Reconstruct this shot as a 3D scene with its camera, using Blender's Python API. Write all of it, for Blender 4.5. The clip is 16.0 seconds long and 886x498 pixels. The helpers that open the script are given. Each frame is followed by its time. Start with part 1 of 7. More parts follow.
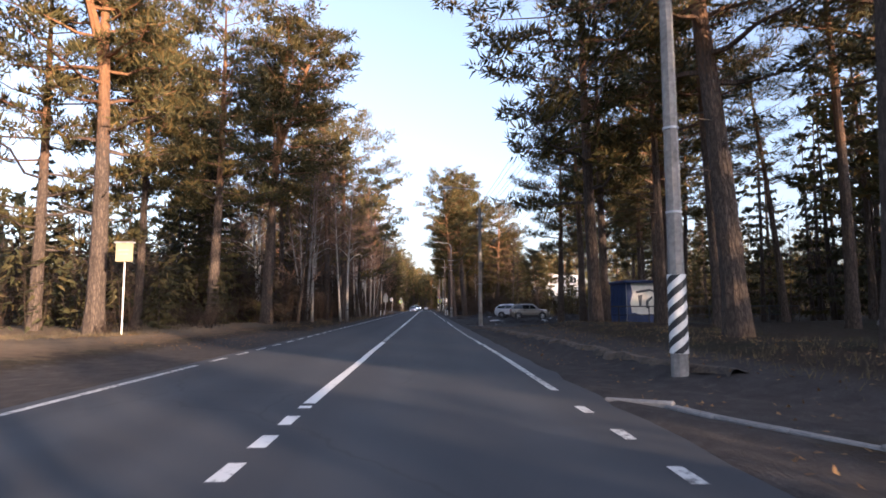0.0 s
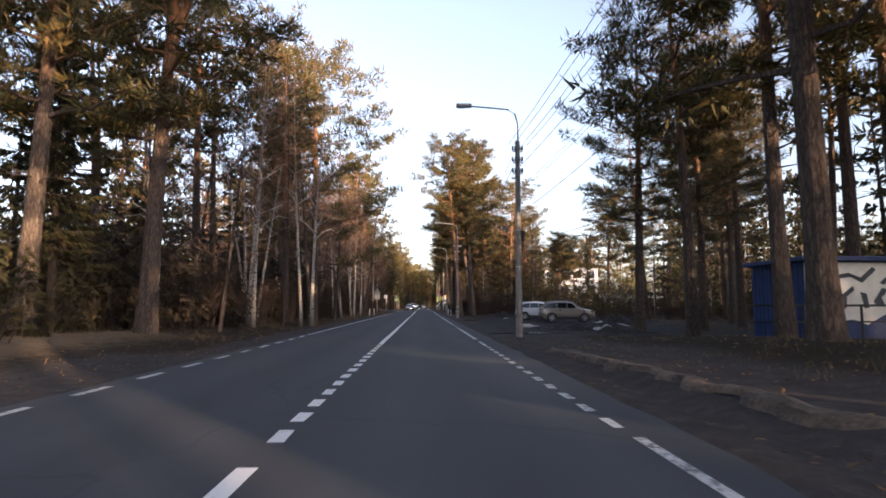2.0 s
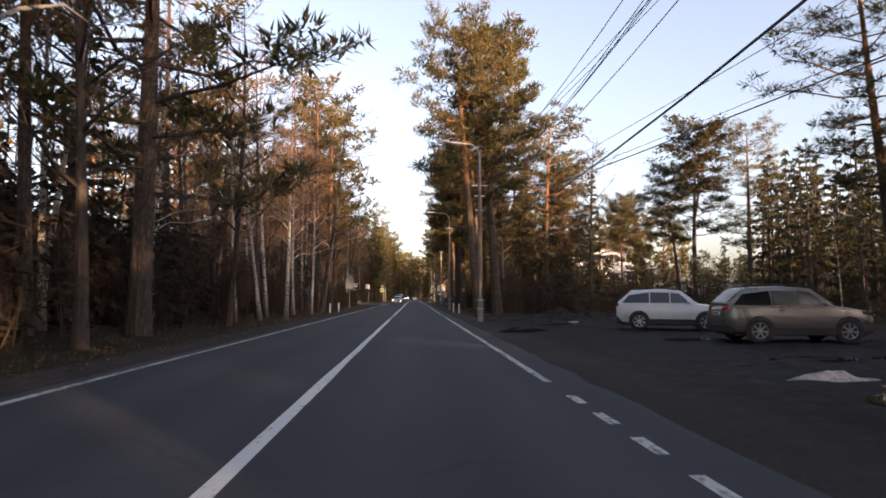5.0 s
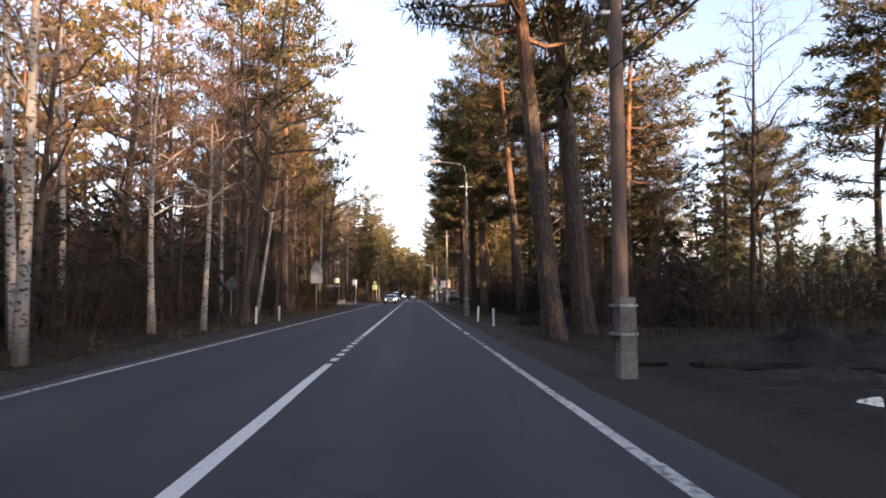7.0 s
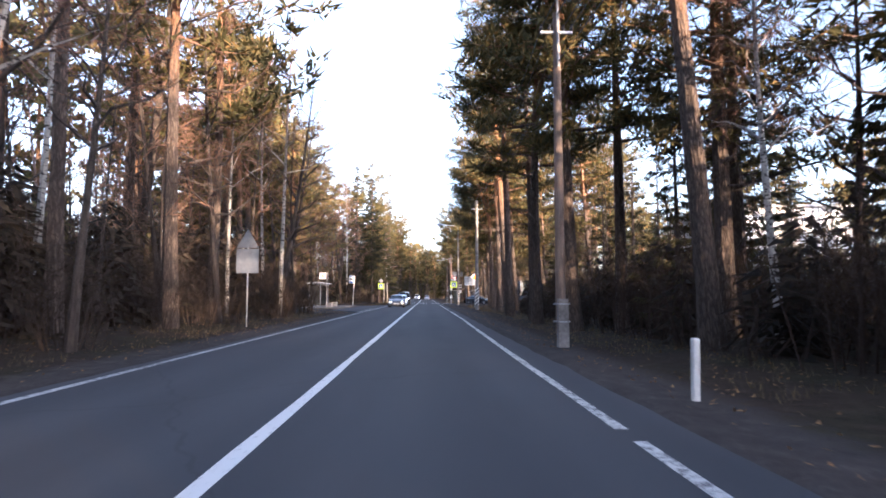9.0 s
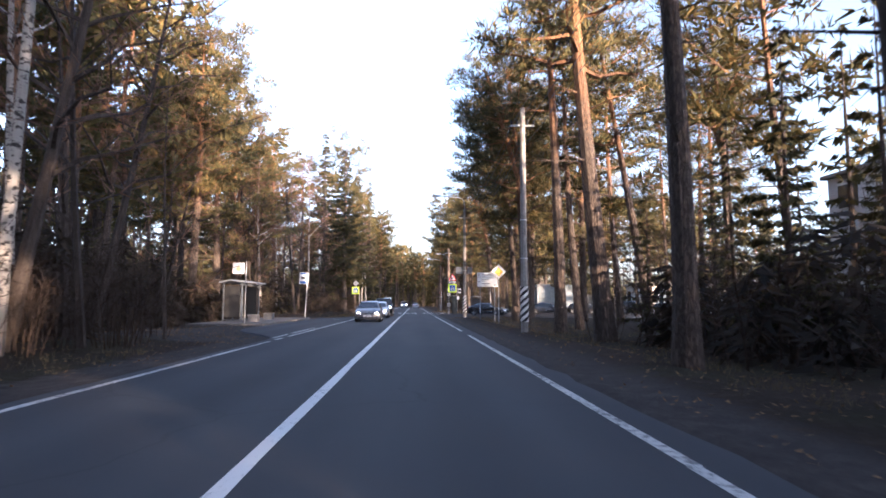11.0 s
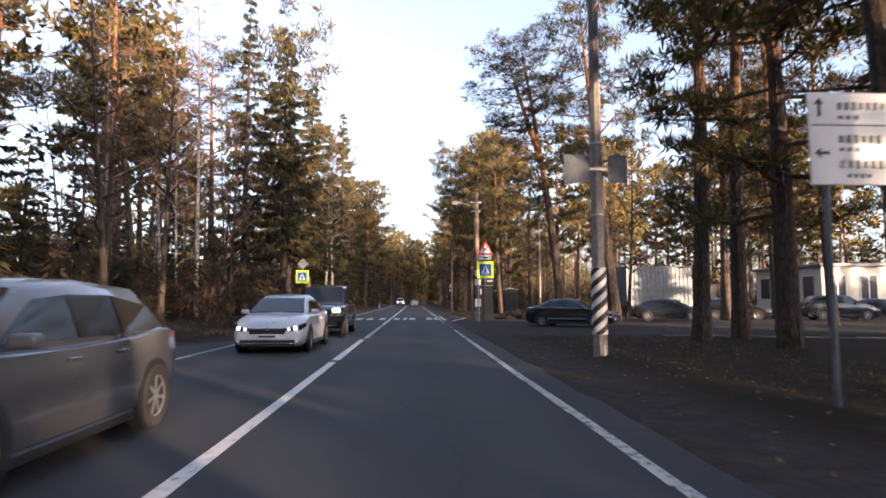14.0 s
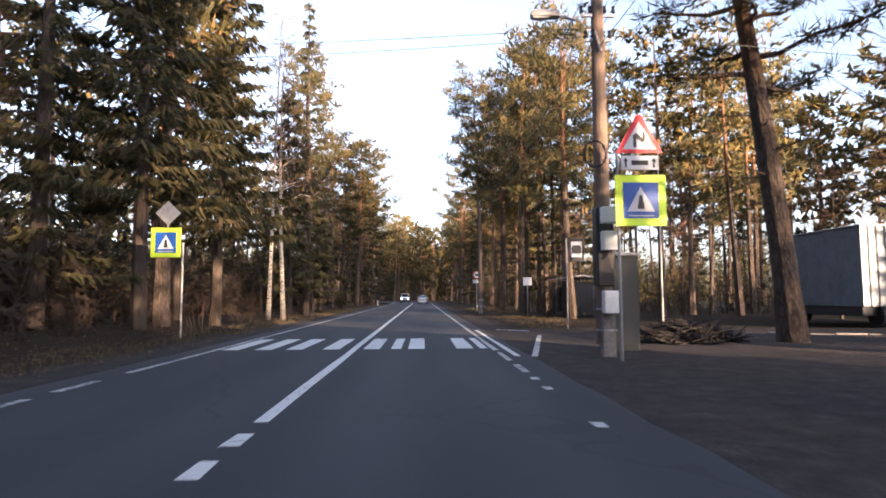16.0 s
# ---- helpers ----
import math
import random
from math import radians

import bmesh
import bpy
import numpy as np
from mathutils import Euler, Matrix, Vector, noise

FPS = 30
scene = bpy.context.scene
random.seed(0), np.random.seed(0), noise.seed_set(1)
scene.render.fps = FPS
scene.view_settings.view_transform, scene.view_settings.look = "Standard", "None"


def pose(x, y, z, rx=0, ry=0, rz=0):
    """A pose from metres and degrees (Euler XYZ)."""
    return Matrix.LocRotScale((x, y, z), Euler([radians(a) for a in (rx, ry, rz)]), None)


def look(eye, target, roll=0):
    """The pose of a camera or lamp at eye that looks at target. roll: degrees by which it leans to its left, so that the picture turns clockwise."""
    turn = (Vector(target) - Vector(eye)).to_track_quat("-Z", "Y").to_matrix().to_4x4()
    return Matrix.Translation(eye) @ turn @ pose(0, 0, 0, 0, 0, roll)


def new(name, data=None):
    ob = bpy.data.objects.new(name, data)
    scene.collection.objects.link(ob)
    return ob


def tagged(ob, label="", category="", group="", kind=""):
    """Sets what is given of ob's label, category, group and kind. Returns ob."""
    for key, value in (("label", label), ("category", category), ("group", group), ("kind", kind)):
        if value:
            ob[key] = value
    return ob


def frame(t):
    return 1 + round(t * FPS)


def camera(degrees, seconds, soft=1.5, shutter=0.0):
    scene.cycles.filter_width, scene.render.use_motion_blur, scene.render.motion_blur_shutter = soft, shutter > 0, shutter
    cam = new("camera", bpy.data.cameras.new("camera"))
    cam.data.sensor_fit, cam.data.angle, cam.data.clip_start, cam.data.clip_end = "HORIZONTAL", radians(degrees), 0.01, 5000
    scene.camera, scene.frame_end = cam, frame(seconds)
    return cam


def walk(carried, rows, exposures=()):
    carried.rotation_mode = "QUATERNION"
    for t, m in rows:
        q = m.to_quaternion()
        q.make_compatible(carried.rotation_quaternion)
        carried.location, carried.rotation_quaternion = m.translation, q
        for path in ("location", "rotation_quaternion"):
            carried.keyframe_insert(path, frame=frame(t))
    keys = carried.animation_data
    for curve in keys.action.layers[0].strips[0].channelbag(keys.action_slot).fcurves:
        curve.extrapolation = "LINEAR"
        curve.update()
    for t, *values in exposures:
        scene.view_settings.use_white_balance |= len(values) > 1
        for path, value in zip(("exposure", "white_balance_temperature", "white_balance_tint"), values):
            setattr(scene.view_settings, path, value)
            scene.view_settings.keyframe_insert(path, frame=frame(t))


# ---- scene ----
EXPO, TINT = 2.17, 22
cam = camera(72.2, 16.0, soft=1.7, shutter=0.15)
EYE = 1.29
# seconds, x, y, pitch, roll, yaw
PATH = [
    (0.0, -0.22, -0.00, 95.46, 0.18, -1.66),
    (0.5, -0.25, 4.19, 95.48, 0.11, -1.57),
    (1.0, -0.28, 8.48, 95.32, 0.07, -1.85),
    (1.5, -0.33, 13.04, 95.40, -0.06, -1.93),
    (2.0, -0.39, 17.98, 95.30, -0.02, -1.92),
    (2.5, -0.44, 23.05, 95.09, 0.02, -2.01),
    (3.0, -0.47, 27.88, 95.04, -0.03, -2.08),
    (3.5, -0.47, 32.82, 95.09, -0.24, -2.17),
    (4.0, -0.45, 38.05, 94.85, -0.19, -2.43),
    (4.2, -0.44, 40.02, 94.68, -0.13, -2.51),
    (4.9, -0.42, 47.54, 94.55, -0.08, -2.74),
    (5.6, -0.40, 55.60, 94.44, -0.03, -3.05),
    (6.3, -0.32, 64.03, 94.40, -0.01, -3.16),
    (6.5, -0.29, 66.46, 94.30, -0.01, -3.09),
    (7.0, -0.22, 72.57, 94.39, -0.04, -2.90),
    (7.5, -0.19, 78.63, 94.31, 0.02, -2.59),
    (8.0, -0.19, 84.67, 94.33, -0.03, -1.94),
    (8.5, -0.21, 90.76, 94.40, -0.01, -1.83),
    (9.0, -0.25, 96.84, 94.44, 0.02, -1.59),
    (9.2, -0.27, 99.31, 94.72, -0.00, -1.75),
    (9.9, -0.36, 108.50, 94.88, -0.01, -2.05),
    (10.6, -0.45, 118.33, 95.07, -0.04, -2.64),
    (11.3, -0.43, 127.83, 95.16, -0.03, -3.00),
    (11.5, -0.40, 130.46, 95.13, 0.01, -3.27),
    (12.0, -0.31, 136.86, 95.11, 0.05, -3.20),
    (12.5, -0.22, 143.67, 94.93, -0.02, -3.13),
    (13.0, -0.16, 150.24, 94.95, -0.14, -2.82),
    (13.5, -0.10, 156.69, 94.58, 0.19, -2.77),
    (14.0, -0.08, 163.22, 94.86, 0.09, -2.74),
    (14.5, -0.08, 169.79, 94.60, 0.04, -2.62),
    (15.0, -0.05, 176.39, 94.68, 0.02, -2.75),
    (15.5, -0.03, 183.03, 94.48, -0.02, -2.47),
    (16.0, -0.06, 189.85, 94.46, 0.25, -2.01),
]
walk(cam, [(t, pose(x, y, EYE, p, r, a)) for t, x, y, p, r, a in PATH], exposures=[(t, EXPO + e, k, TINT) for t, e, k in ((0.0, -0.16, 5150), (1.0, -0.14, 5350), (2.0, -0.05, 5550), (3.5, -0.3, 5980), (6.5, 0.0, 5750), (7.5, 0.30, 5380), (8.5, 0.72, 5030), (9.2, 0.84, 4930), (11.3, 0.48, 4850), (12.3, 0.15, 4950), (13.0, 0.02, 5200), (13.6, 0.07, 5350), (14.5, 0.16, 5450), (16.0, 0.34, 5350))])

# ---- light ----
SUN_AZ = radians(142)          # clockwise from +y: the low sun stands behind and to the right of the way
SUN_EL = radians(8.2)
world = bpy.data.worlds.new("sky")
scene.world = world
world.use_nodes = True
wt = world.node_tree
sky = wt.nodes.new("ShaderNodeTexSky")
sky.sky_type = "NISHITA"
sky.sun_disc = False
sky.sun_elevation, sky.sun_rotation = SUN_EL, SUN_AZ
sky.air_density, sky.dust_density, sky.ozone_density = 1.0, 3.0, 0.4
haze = wt.nodes.new("ShaderNodeHueSaturation")       # thin high haze whitens the sky
haze.inputs["Saturation"].default_value, haze.inputs["Value"].default_value = 0.62, 1.12
wt.links.new(sky.outputs[0], haze.inputs["Color"])
wt.links.new(haze.outputs[0], wt.nodes["Background"].inputs[0])
wt.nodes["Background"].inputs[1].default_value = 0.11

sun = new("sun", bpy.data.lights.new("sun", "SUN"))
sun.data.energy, sun.data.angle, sun.data.color = 5.0, radians(0.6), (1.0, 0.65, 0.32)
sun_dir = Vector((math.sin(SUN_AZ) * math.cos(SUN_EL), math.cos(SUN_AZ) * math.cos(SUN_EL), math.sin(SUN_EL)))
sun.matrix_world = look(sun_dir * 100, (0, 0, 0))


# ---- materials ----
def material(name, rough=0.8, metal=0.0, spec=0.5):
    m = bpy.data.materials.new(name)
    m.use_nodes = True
    b = m.node_tree.nodes["Principled BSDF"]
    b.inputs["Roughness"].default_value, b.inputs["Metallic"].default_value = rough, metal
    b.inputs["Specular IOR Level"].default_value = spec
    return m, m.node_tree, b


def node(nt, kind, **values):
    n = nt.nodes.new(kind)
    for k, v in values.items():
        n.inputs[k.replace("_", " ")].default_value = v
    return n


def coords(nt):
    return nt.nodes.new("ShaderNodeTexCoord").outputs["Object"]


def world_place(nt):
    return nt.nodes.new("ShaderNodeNewGeometry").outputs["Position"]


def noise_of(nt, vec, scale, detail=4.0, rough=0.55):
    n = node(nt, "ShaderNodeTexNoise", Scale=scale, Detail=detail, Roughness=rough)
    nt.links.new(vec, n.inputs["Vector"])
    return n.outputs["Fac"]


def ramp(nt, fac, stops):
    r = nt.nodes.new("ShaderNodeValToRGB")
    e = r.color_ramp.elements
    while len(e) < len(stops):
        e.new(0.5)
    for el, (p, c) in zip(e, stops):
        el.position, el.color = p, (*c, 1)
    nt.links.new(fac, r.inputs[0])
    return r.outputs[0]


def mix(nt, fac, a, b, blend="MIX"):
    n = nt.nodes.new("ShaderNodeMix")
    n.data_type, n.blend_type = "RGBA", blend
    for sock, v in ((n.inputs[0], fac), (n.inputs[6], a), (n.inputs[7], b)):
        if isinstance(v, bpy.types.NodeSocket):
            nt.links.new(v, sock)
        elif sock is n.inputs[0]:
            sock.default_value = v
        else:
            sock.default_value = (*v, 1)
    return n.outputs[2]


def maths(nt, op, a, b=0.0, clamp=False):
    n = nt.nodes.new("ShaderNodeMath")
    n.operation, n.use_clamp = op, clamp
    for sock, v in zip(n.inputs, (a, b)):
        if isinstance(v, bpy.types.NodeSocket):
            nt.links.new(v, sock)
        else:
            sock.default_value = v
    return n.outputs[0]


def bump(nt, b, height, strength=0.3, distance=0.02):
    n = node(nt, "ShaderNodeBump", Strength=strength, Distance=distance)
    nt.links.new(height, n.inputs["Height"])
    nt.links.new(n.outputs[0], b.inputs["Normal"])


def surface(name, dark, light, scale=6.0, rough=0.8, metal=0.0, relief=0.25, stretch=(1, 1, 1), fine=8.0, spread=0.12, spec=0.5, distance=0.01):
    """A material with a broad tone, a fine grain, a shift from object to object, and a fine relief."""
    m, nt, b = material(name, rough, metal, spec)
    mp = node(nt, "ShaderNodeMapping", Scale=stretch)
    nt.links.new(coords(nt), mp.inputs[0])
    v = mp.outputs[0]
    broad, grain = noise_of(nt, v, scale), noise_of(nt, v, scale * fine, 3.0)
    c = ramp(nt, maths(nt, "ADD", maths(nt, "MULTIPLY", broad, 0.6), maths(nt, "MULTIPLY", grain, 0.4)), [(0.34, dark), (0.66, light)])
    info = nt.nodes.new("ShaderNodeObjectInfo")
    k = maths(nt, "ADD", maths(nt, "MULTIPLY", info.outputs["Random"], 2 * spread), 1 - spread)
    hsv = node(nt, "ShaderNodeHueSaturation")
    nt.links.new(c, hsv.inputs["Color"])
    nt.links.new(k, hsv.inputs["Value"])
    nt.links.new(hsv.outputs[0], b.inputs["Base Color"])
    if relief:
        bump(nt, b, grain, relief, distance)
    return m


def plain(name, colour, rough=0.5, metal=0.0, vary=0.12):
    d = tuple(max(0.0, c * (1 - vary)) for c in colour)
    l = tuple(min(1.0, c * (1 + vary)) for c in colour)
    return surface(name, d, l, 2.5, rough, metal, 0.05, spread=0.0)


def foliage(name, dark, light, warm):
    m, nt, b = material(name, 0.75, 0.0, 0.18)
    geo = nt.nodes.new("ShaderNodeNewGeometry")
    info = nt.nodes.new("ShaderNodeObjectInfo")
    c = ramp(nt, geo.outputs["Random Per Island"], [(0.0, dark), (0.6, light), (1.0, warm)])
    big = noise_of(nt, coords(nt), 0.6, 2.0)
    c = mix(nt, maths(nt, "MULTIPLY", big, 0.4), c, warm)
    hsv = node(nt, "ShaderNodeHueSaturation")
    nt.links.new(c, hsv.inputs["Color"])
    nt.links.new(maths(nt, "ADD", maths(nt, "MULTIPLY", info.outputs["Random"], 0.5), 0.75), hsv.inputs["Value"])
    nt.links.new(hsv.outputs[0], b.inputs["Base Color"])
    tr = nt.nodes.new("ShaderNodeBsdfTranslucent")
    nt.links.new(hsv.outputs[0], tr.inputs[0])
    mx = nt.nodes.new("ShaderNodeMixShader")
    mx.inputs[0].default_value = 0.25
    nt.links.new(b.outputs[0], mx.inputs[1])
    nt.links.new(tr.outputs[0], mx.inputs[2])
    nt.links.new(mx.outputs[0], nt.nodes["Material Output"].inputs[0])
    return m


NEEDLES = foliage("pine_needles", (0.018, 0.028, 0.014), (0.066, 0.069, 0.026), (0.168, 0.110, 0.034))
SPRUCE = foliage("spruce_needles", (0.014, 0.021, 0.010), (0.042, 0.044, 0.018), (0.095, 0.072, 0.030))
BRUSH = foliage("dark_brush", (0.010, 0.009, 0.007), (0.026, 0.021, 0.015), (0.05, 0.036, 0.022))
DRY = foliage("dry_leaves", (0.10, 0.055, 0.025), (0.20, 0.115, 0.05), (0.26, 0.16, 0.07))
GRASS = foliage("dry_grass", (0.06, 0.050, 0.026), (0.13, 0.10, 0.052), (0.20, 0.15, 0.08))
TWIGS = surface("twigs", (0.075, 0.044, 0.031), (0.22, 0.128, 0.082), 1.0, 0.85, relief=0, spec=0.2)
SHRUB = surface("shrub_stems", (0.020, 0.015, 0.012), (0.060, 0.041, 0.029), 1.0, 0.85, relief=0, spec=0.2)


def pine_bark():
    m, nt, b = material("pine_bark", 0.9, 0.0, 0.2)
    v = coords(nt)
    mp = node(nt, "ShaderNodeMapping", Scale=(7, 7, 1.6))
    nt.links.new(v, mp.inputs[0])
    vor = nt.nodes.new("ShaderNodeTexVoronoi")
    vor.feature = "DISTANCE_TO_EDGE"
    vor.inputs["Scale"].default_value = 1.6
    wn = node(nt, "ShaderNodeTexNoise", Scale=2.2, Detail=3.0)
    nt.links.new(mp.outputs[0], wn.inputs["Vector"])
    wv = nt.nodes.new("ShaderNodeVectorMath")
    wv.operation = "ADD"
    nt.links.new(mp.outputs[0], wv.inputs[0])
    nt.links.new(wn.outputs["Color"], wv.inputs[1])
    nt.links.new(wv.outputs[0], vor.inputs["Vector"])
    n = noise_of(nt, mp.outputs[0], 3.0, 5.0)
    plates = maths(nt, "MULTIPLY", vor.outputs["Distance"], 3.5, True)
    low = mix(nt, plates, (0.045, 0.035, 0.028), mix(nt, n, (0.065, 0.050, 0.040), (0.145, 0.110, 0.086)))
    high = mix(nt, n, (0.14, 0.068, 0.030), (0.27, 0.14, 0.065))
    sep = nt.nodes.new("ShaderNodeSeparateXYZ")
    nt.links.new(v, sep.inputs[0])
    h = maths(nt, "ADD", maths(nt, "MULTIPLY", maths(nt, "SUBTRACT", sep.outputs[2], 7.5), 0.22), maths(nt, "MULTIPLY", maths(nt, "SUBTRACT", n, 0.5), 1.2))
    nt.links.new(mix(nt, maths(nt, "MULTIPLY", h, 1.0, True), low, high), b.inputs["Base Color"])
    bump(nt, b, plates, 0.8, 0.03)
    return m


def birch_bark():
    m, nt, b = material("birch_bark", 0.75, 0.0, 0.3)
    v = coords(nt)
    mp = node(nt, "ShaderNodeMapping", Scale=(5.0, 5.0, 9.0))
    nt.links.new(v, mp.inputs[0])
    marks = noise_of(nt, mp.outputs[0], 1.5, 3.0, 0.6)
    big = noise_of(nt, v, 1.3, 4.0)
    white = mix(nt, big, (0.20, 0.18, 0.155), (0.42, 0.395, 0.35))
    c = mix(nt, ramp(nt, marks, [(0.53, (0, 0, 0)), (0.60, (1, 1, 1))]), white, (0.035, 0.030, 0.027))
    sep = nt.nodes.new("ShaderNodeSeparateXYZ")
    nt.links.new(v, sep.inputs[0])
    foot = maths(nt, "ADD", maths(nt, "MULTIPLY", maths(nt, "SUBTRACT", 1.3, sep.outputs[2]), 0.9), maths(nt, "SUBTRACT", big, 0.5))
    c = mix(nt, maths(nt, "MULTIPLY", foot, 1.0, True), c, (0.10, 0.085, 0.07))
    top = maths(nt, "MULTIPLY", maths(nt, "SUBTRACT", sep.outputs[2], 6.0), 0.2, True)
    c = mix(nt, top, c, (0.16, 0.11, 0.085))
    nt.links.new(c, b.inputs["Base Color"])
    bump(nt, b, marks, 0.3, 0.01)
    return m


PINE_BARK, BIRCH_BARK = pine_bark(), birch_bark()
DARK_BARK = surface("dark_bark", (0.024, 0.019, 0.016), (0.085, 0.067, 0.054), 3.0, 0.9, relief=0.7, stretch=(4, 4, 0.8), distance=0.02, spec=0.2)


def asphalt():
    m, nt, b = material("asphalt", 0.85, 0.0, 0.2)
    p = world_place(nt)
    mp = node(nt, "ShaderNodeMapping", Scale=(1.0, 0.12, 1.0))
    nt.links.new(p, mp.inputs[0])
    streak, patch = noise_of(nt, mp.outputs[0], 0.9, 4.0), noise_of(nt, p, 0.35, 5.0)
    grain = noise_of(nt, p, 60.0, 2.0)
    f = maths(nt, "ADD", maths(nt, "MULTIPLY", streak, 0.5), maths(nt, "MULTIPLY", patch, 0.5))
    c = ramp(nt, f, [(0.35, (0.036, 0.039, 0.045)), (0.65, (0.058, 0.062, 0.069))])
    c = mix(nt, maths(nt, "MULTIPLY", grain, 0.22), c, (0.10, 0.10, 0.10))
    sep = nt.nodes.new("ShaderNodeSeparateXYZ")
    nt.links.new(p, sep.inputs[0])
    ruts = maths(nt, "SINE", maths(nt, "ADD", maths(nt, "MULTIPLY", sep.outputs[0], 3.6), maths(nt, "MULTIPLY", streak, 1.6)))
    c = mix(nt, maths(nt, "MULTIPLY", maths(nt, "ADD", ruts, 1.0), 0.16), c, (0.026, 0.027, 0.031))
    vor = nt.nodes.new("ShaderNodeTexVoronoi")
    vor.feature = "DISTANCE_TO_EDGE"
    vor.inputs["Scale"].default_value = 0.16
    warp = nt.nodes.new("ShaderNodeVectorMath")
    warp.operation = "ADD"
    nz = node(nt, "ShaderNodeTexNoise", Scale=0.7, Detail=4.0)
    nt.links.new(p, nz.inputs["Vector"])
    nt.links.new(p, warp.inputs[0])
    nt.links.new(nz.outputs["Color"], warp.inputs[1])
    nt.links.new(warp.outputs[0], vor.inputs["Vector"])
    crack = maths(nt, "LESS_THAN", vor.outputs["Distance"], 0.0035)
    c = mix(nt, maths(nt, "MULTIPLY", crack, 0.25), c, (0.018, 0.018, 0.019))
    nt.links.new(c, b.inputs["Base Color"])
    nt.links.new(maths(nt, "ADD", maths(nt, "MULTIPLY", patch, 0.25), 0.68), b.inputs["Roughness"])
    bump(nt, b, grain, 0.25, 0.006)
    return m


def paint_worn(name, colour, wear):
    """Thermoplastic road paint; where it is worn through, the asphalt's grey shows."""
    m, nt, b = material(name, 0.65)
    p = world_place(nt)
    n = maths(nt, "ADD", maths(nt, "MULTIPLY", noise_of(nt, p, 9.0, 6.0, 0.7), 0.75), maths(nt, "MULTIPLY", noise_of(nt, p, 0.5, 2.0), 0.25))
    k = ramp(nt, n, [(wear - 0.05, (0, 0, 0)), (wear + 0.05, (1, 1, 1))])
    nt.links.new(mix(nt, k, colour, (0.07, 0.07, 0.073)), b.inputs["Base Color"])
    bump(nt, b, noise_of(nt, p, 80.0, 2.0), 0.2, 0.004)
    return m


ASPHALT = asphalt()
LINE = paint_worn("road_paint", (0.62, 0.62, 0.60), 0.60)
LINE_OLD = paint_worn("worn_road_paint", (0.50, 0.50, 0.48), 0.53)
CONCRETE = surface("concrete", (0.12, 0.112, 0.102), (0.26, 0.245, 0.225), 1.6, 0.9, relief=0.35)
KERB = surface("kerb_stone", (0.11, 0.105, 0.10), (0.24, 0.23, 0.215), 2.5, 0.9, relief=0.4)
POLE_WOOD = surface("pole_wood", (0.085, 0.060, 0.045), (0.20, 0.145, 0.11), 2.0, 0.85, relief=0.5, stretch=(5, 5, 0.4))
WHITE_PAINT = surface("white_paint", (0.60, 0.59, 0.56), (0.80, 0.79, 0.76), 3.0, 0.6, relief=0.1)
BLACK_PAINT = plain("black_paint", (0.018, 0.018, 0.020), 0.55)
GREY_METAL = surface("galvanised_metal", (0.30, 0.31, 0.32), (0.45, 0.46, 0.47), 5.0, 0.45, 0.7, 0.05)
SIGN_BACK = surface("grey_sign_back", (0.09, 0.10, 0.115), (0.15, 0.165, 0.185), 4.0, 0.6, 0.2, 0.05)
POST_GREY = surface("grey_post", (0.22, 0.22, 0.22), (0.36, 0.36, 0.355), 4.0, 0.55, 0.2, 0.05)
LIME = plain("lime_reflective_film", (0.62, 0.85, 0.02), 0.4, vary=0.04)
SIGN_WHITE = plain("white_reflective_film", (0.60, 0.61, 0.62), 0.4, vary=0.04)
SIGN_BLUE = plain("blue_reflective_film", (0.02, 0.09, 0.36), 0.4, vary=0.06)
SIGN_RED = plain("red_reflective_film", (0.62, 0.03, 0.03), 0.4, vary=0.06)
SIGN_YELLOW = plain("amber_reflective_film", (0.80, 0.36, 0.02), 0.4, vary=0.06)
SIGN_PALE = plain("faded_yellow_film", (0.34, 0.31, 0.18), 0.5, vary=0.06)
RUBBER = surface("tyre_rubber", (0.012, 0.012, 0.013), (0.028, 0.028, 0.030), 8.0, 0.85, relief=0.2)
RIM = plain("alloy", (0.42, 0.43, 0.45), 0.3, 0.8)
BLACK_TRIM = plain("black_plastic", (0.014, 0.014, 0.016), 0.5)
CHROME = plain("chrome", (0.7, 0.7, 0.72), 0.12, 1.0, 0.03)
WIRE = plain("black_cable", (0.02, 0.02, 0.022), 0.6)


def glossy(name, colour, rough=0.28, coat=0.8, metal=0.0, dirt=0.10):
    m, nt, b = material(name, rough, metal)
    dust = noise_of(nt, coords(nt), 2.0, 5.0)
    nt.links.new(mix(nt, maths(nt, "MULTIPLY", dust, dirt), colour, (0.16, 0.15, 0.14)), b.inputs["Base Color"])
    nt.links.new(maths(nt, "ADD", maths(nt, "MULTIPLY", dust, 0.2), max(0.02, rough - 0.1)), b.inputs["Roughness"])
    b.inputs["Coat Weight"].default_value, b.inputs["Coat Roughness"].default_value = coat, 0.08
    return m


CAR_GLASS = glossy("dark_car_glass", (0.006, 0.008, 0.010), 0.06, 0.3, 0.0, 0.01)
LAMP_GLASS = glossy("dark_lamp_housing", (0.06, 0.062, 0.066), 0.12, 0.6, 0.3, 0.02)
PANE_GLASS = glossy("window_glass", (0.03, 0.04, 0.05), 0.15, 0.6)


def lamp_lit(name, colour, power):
    m, nt, b = material(name, 0.2)
    b.inputs["Base Color"].default_value = (0.7, 0.7, 0.7, 1)
    b.inputs["Emission Color"].default_value, b.inputs["Emission Strength"].default_value = (*colour, 1), power
    return m


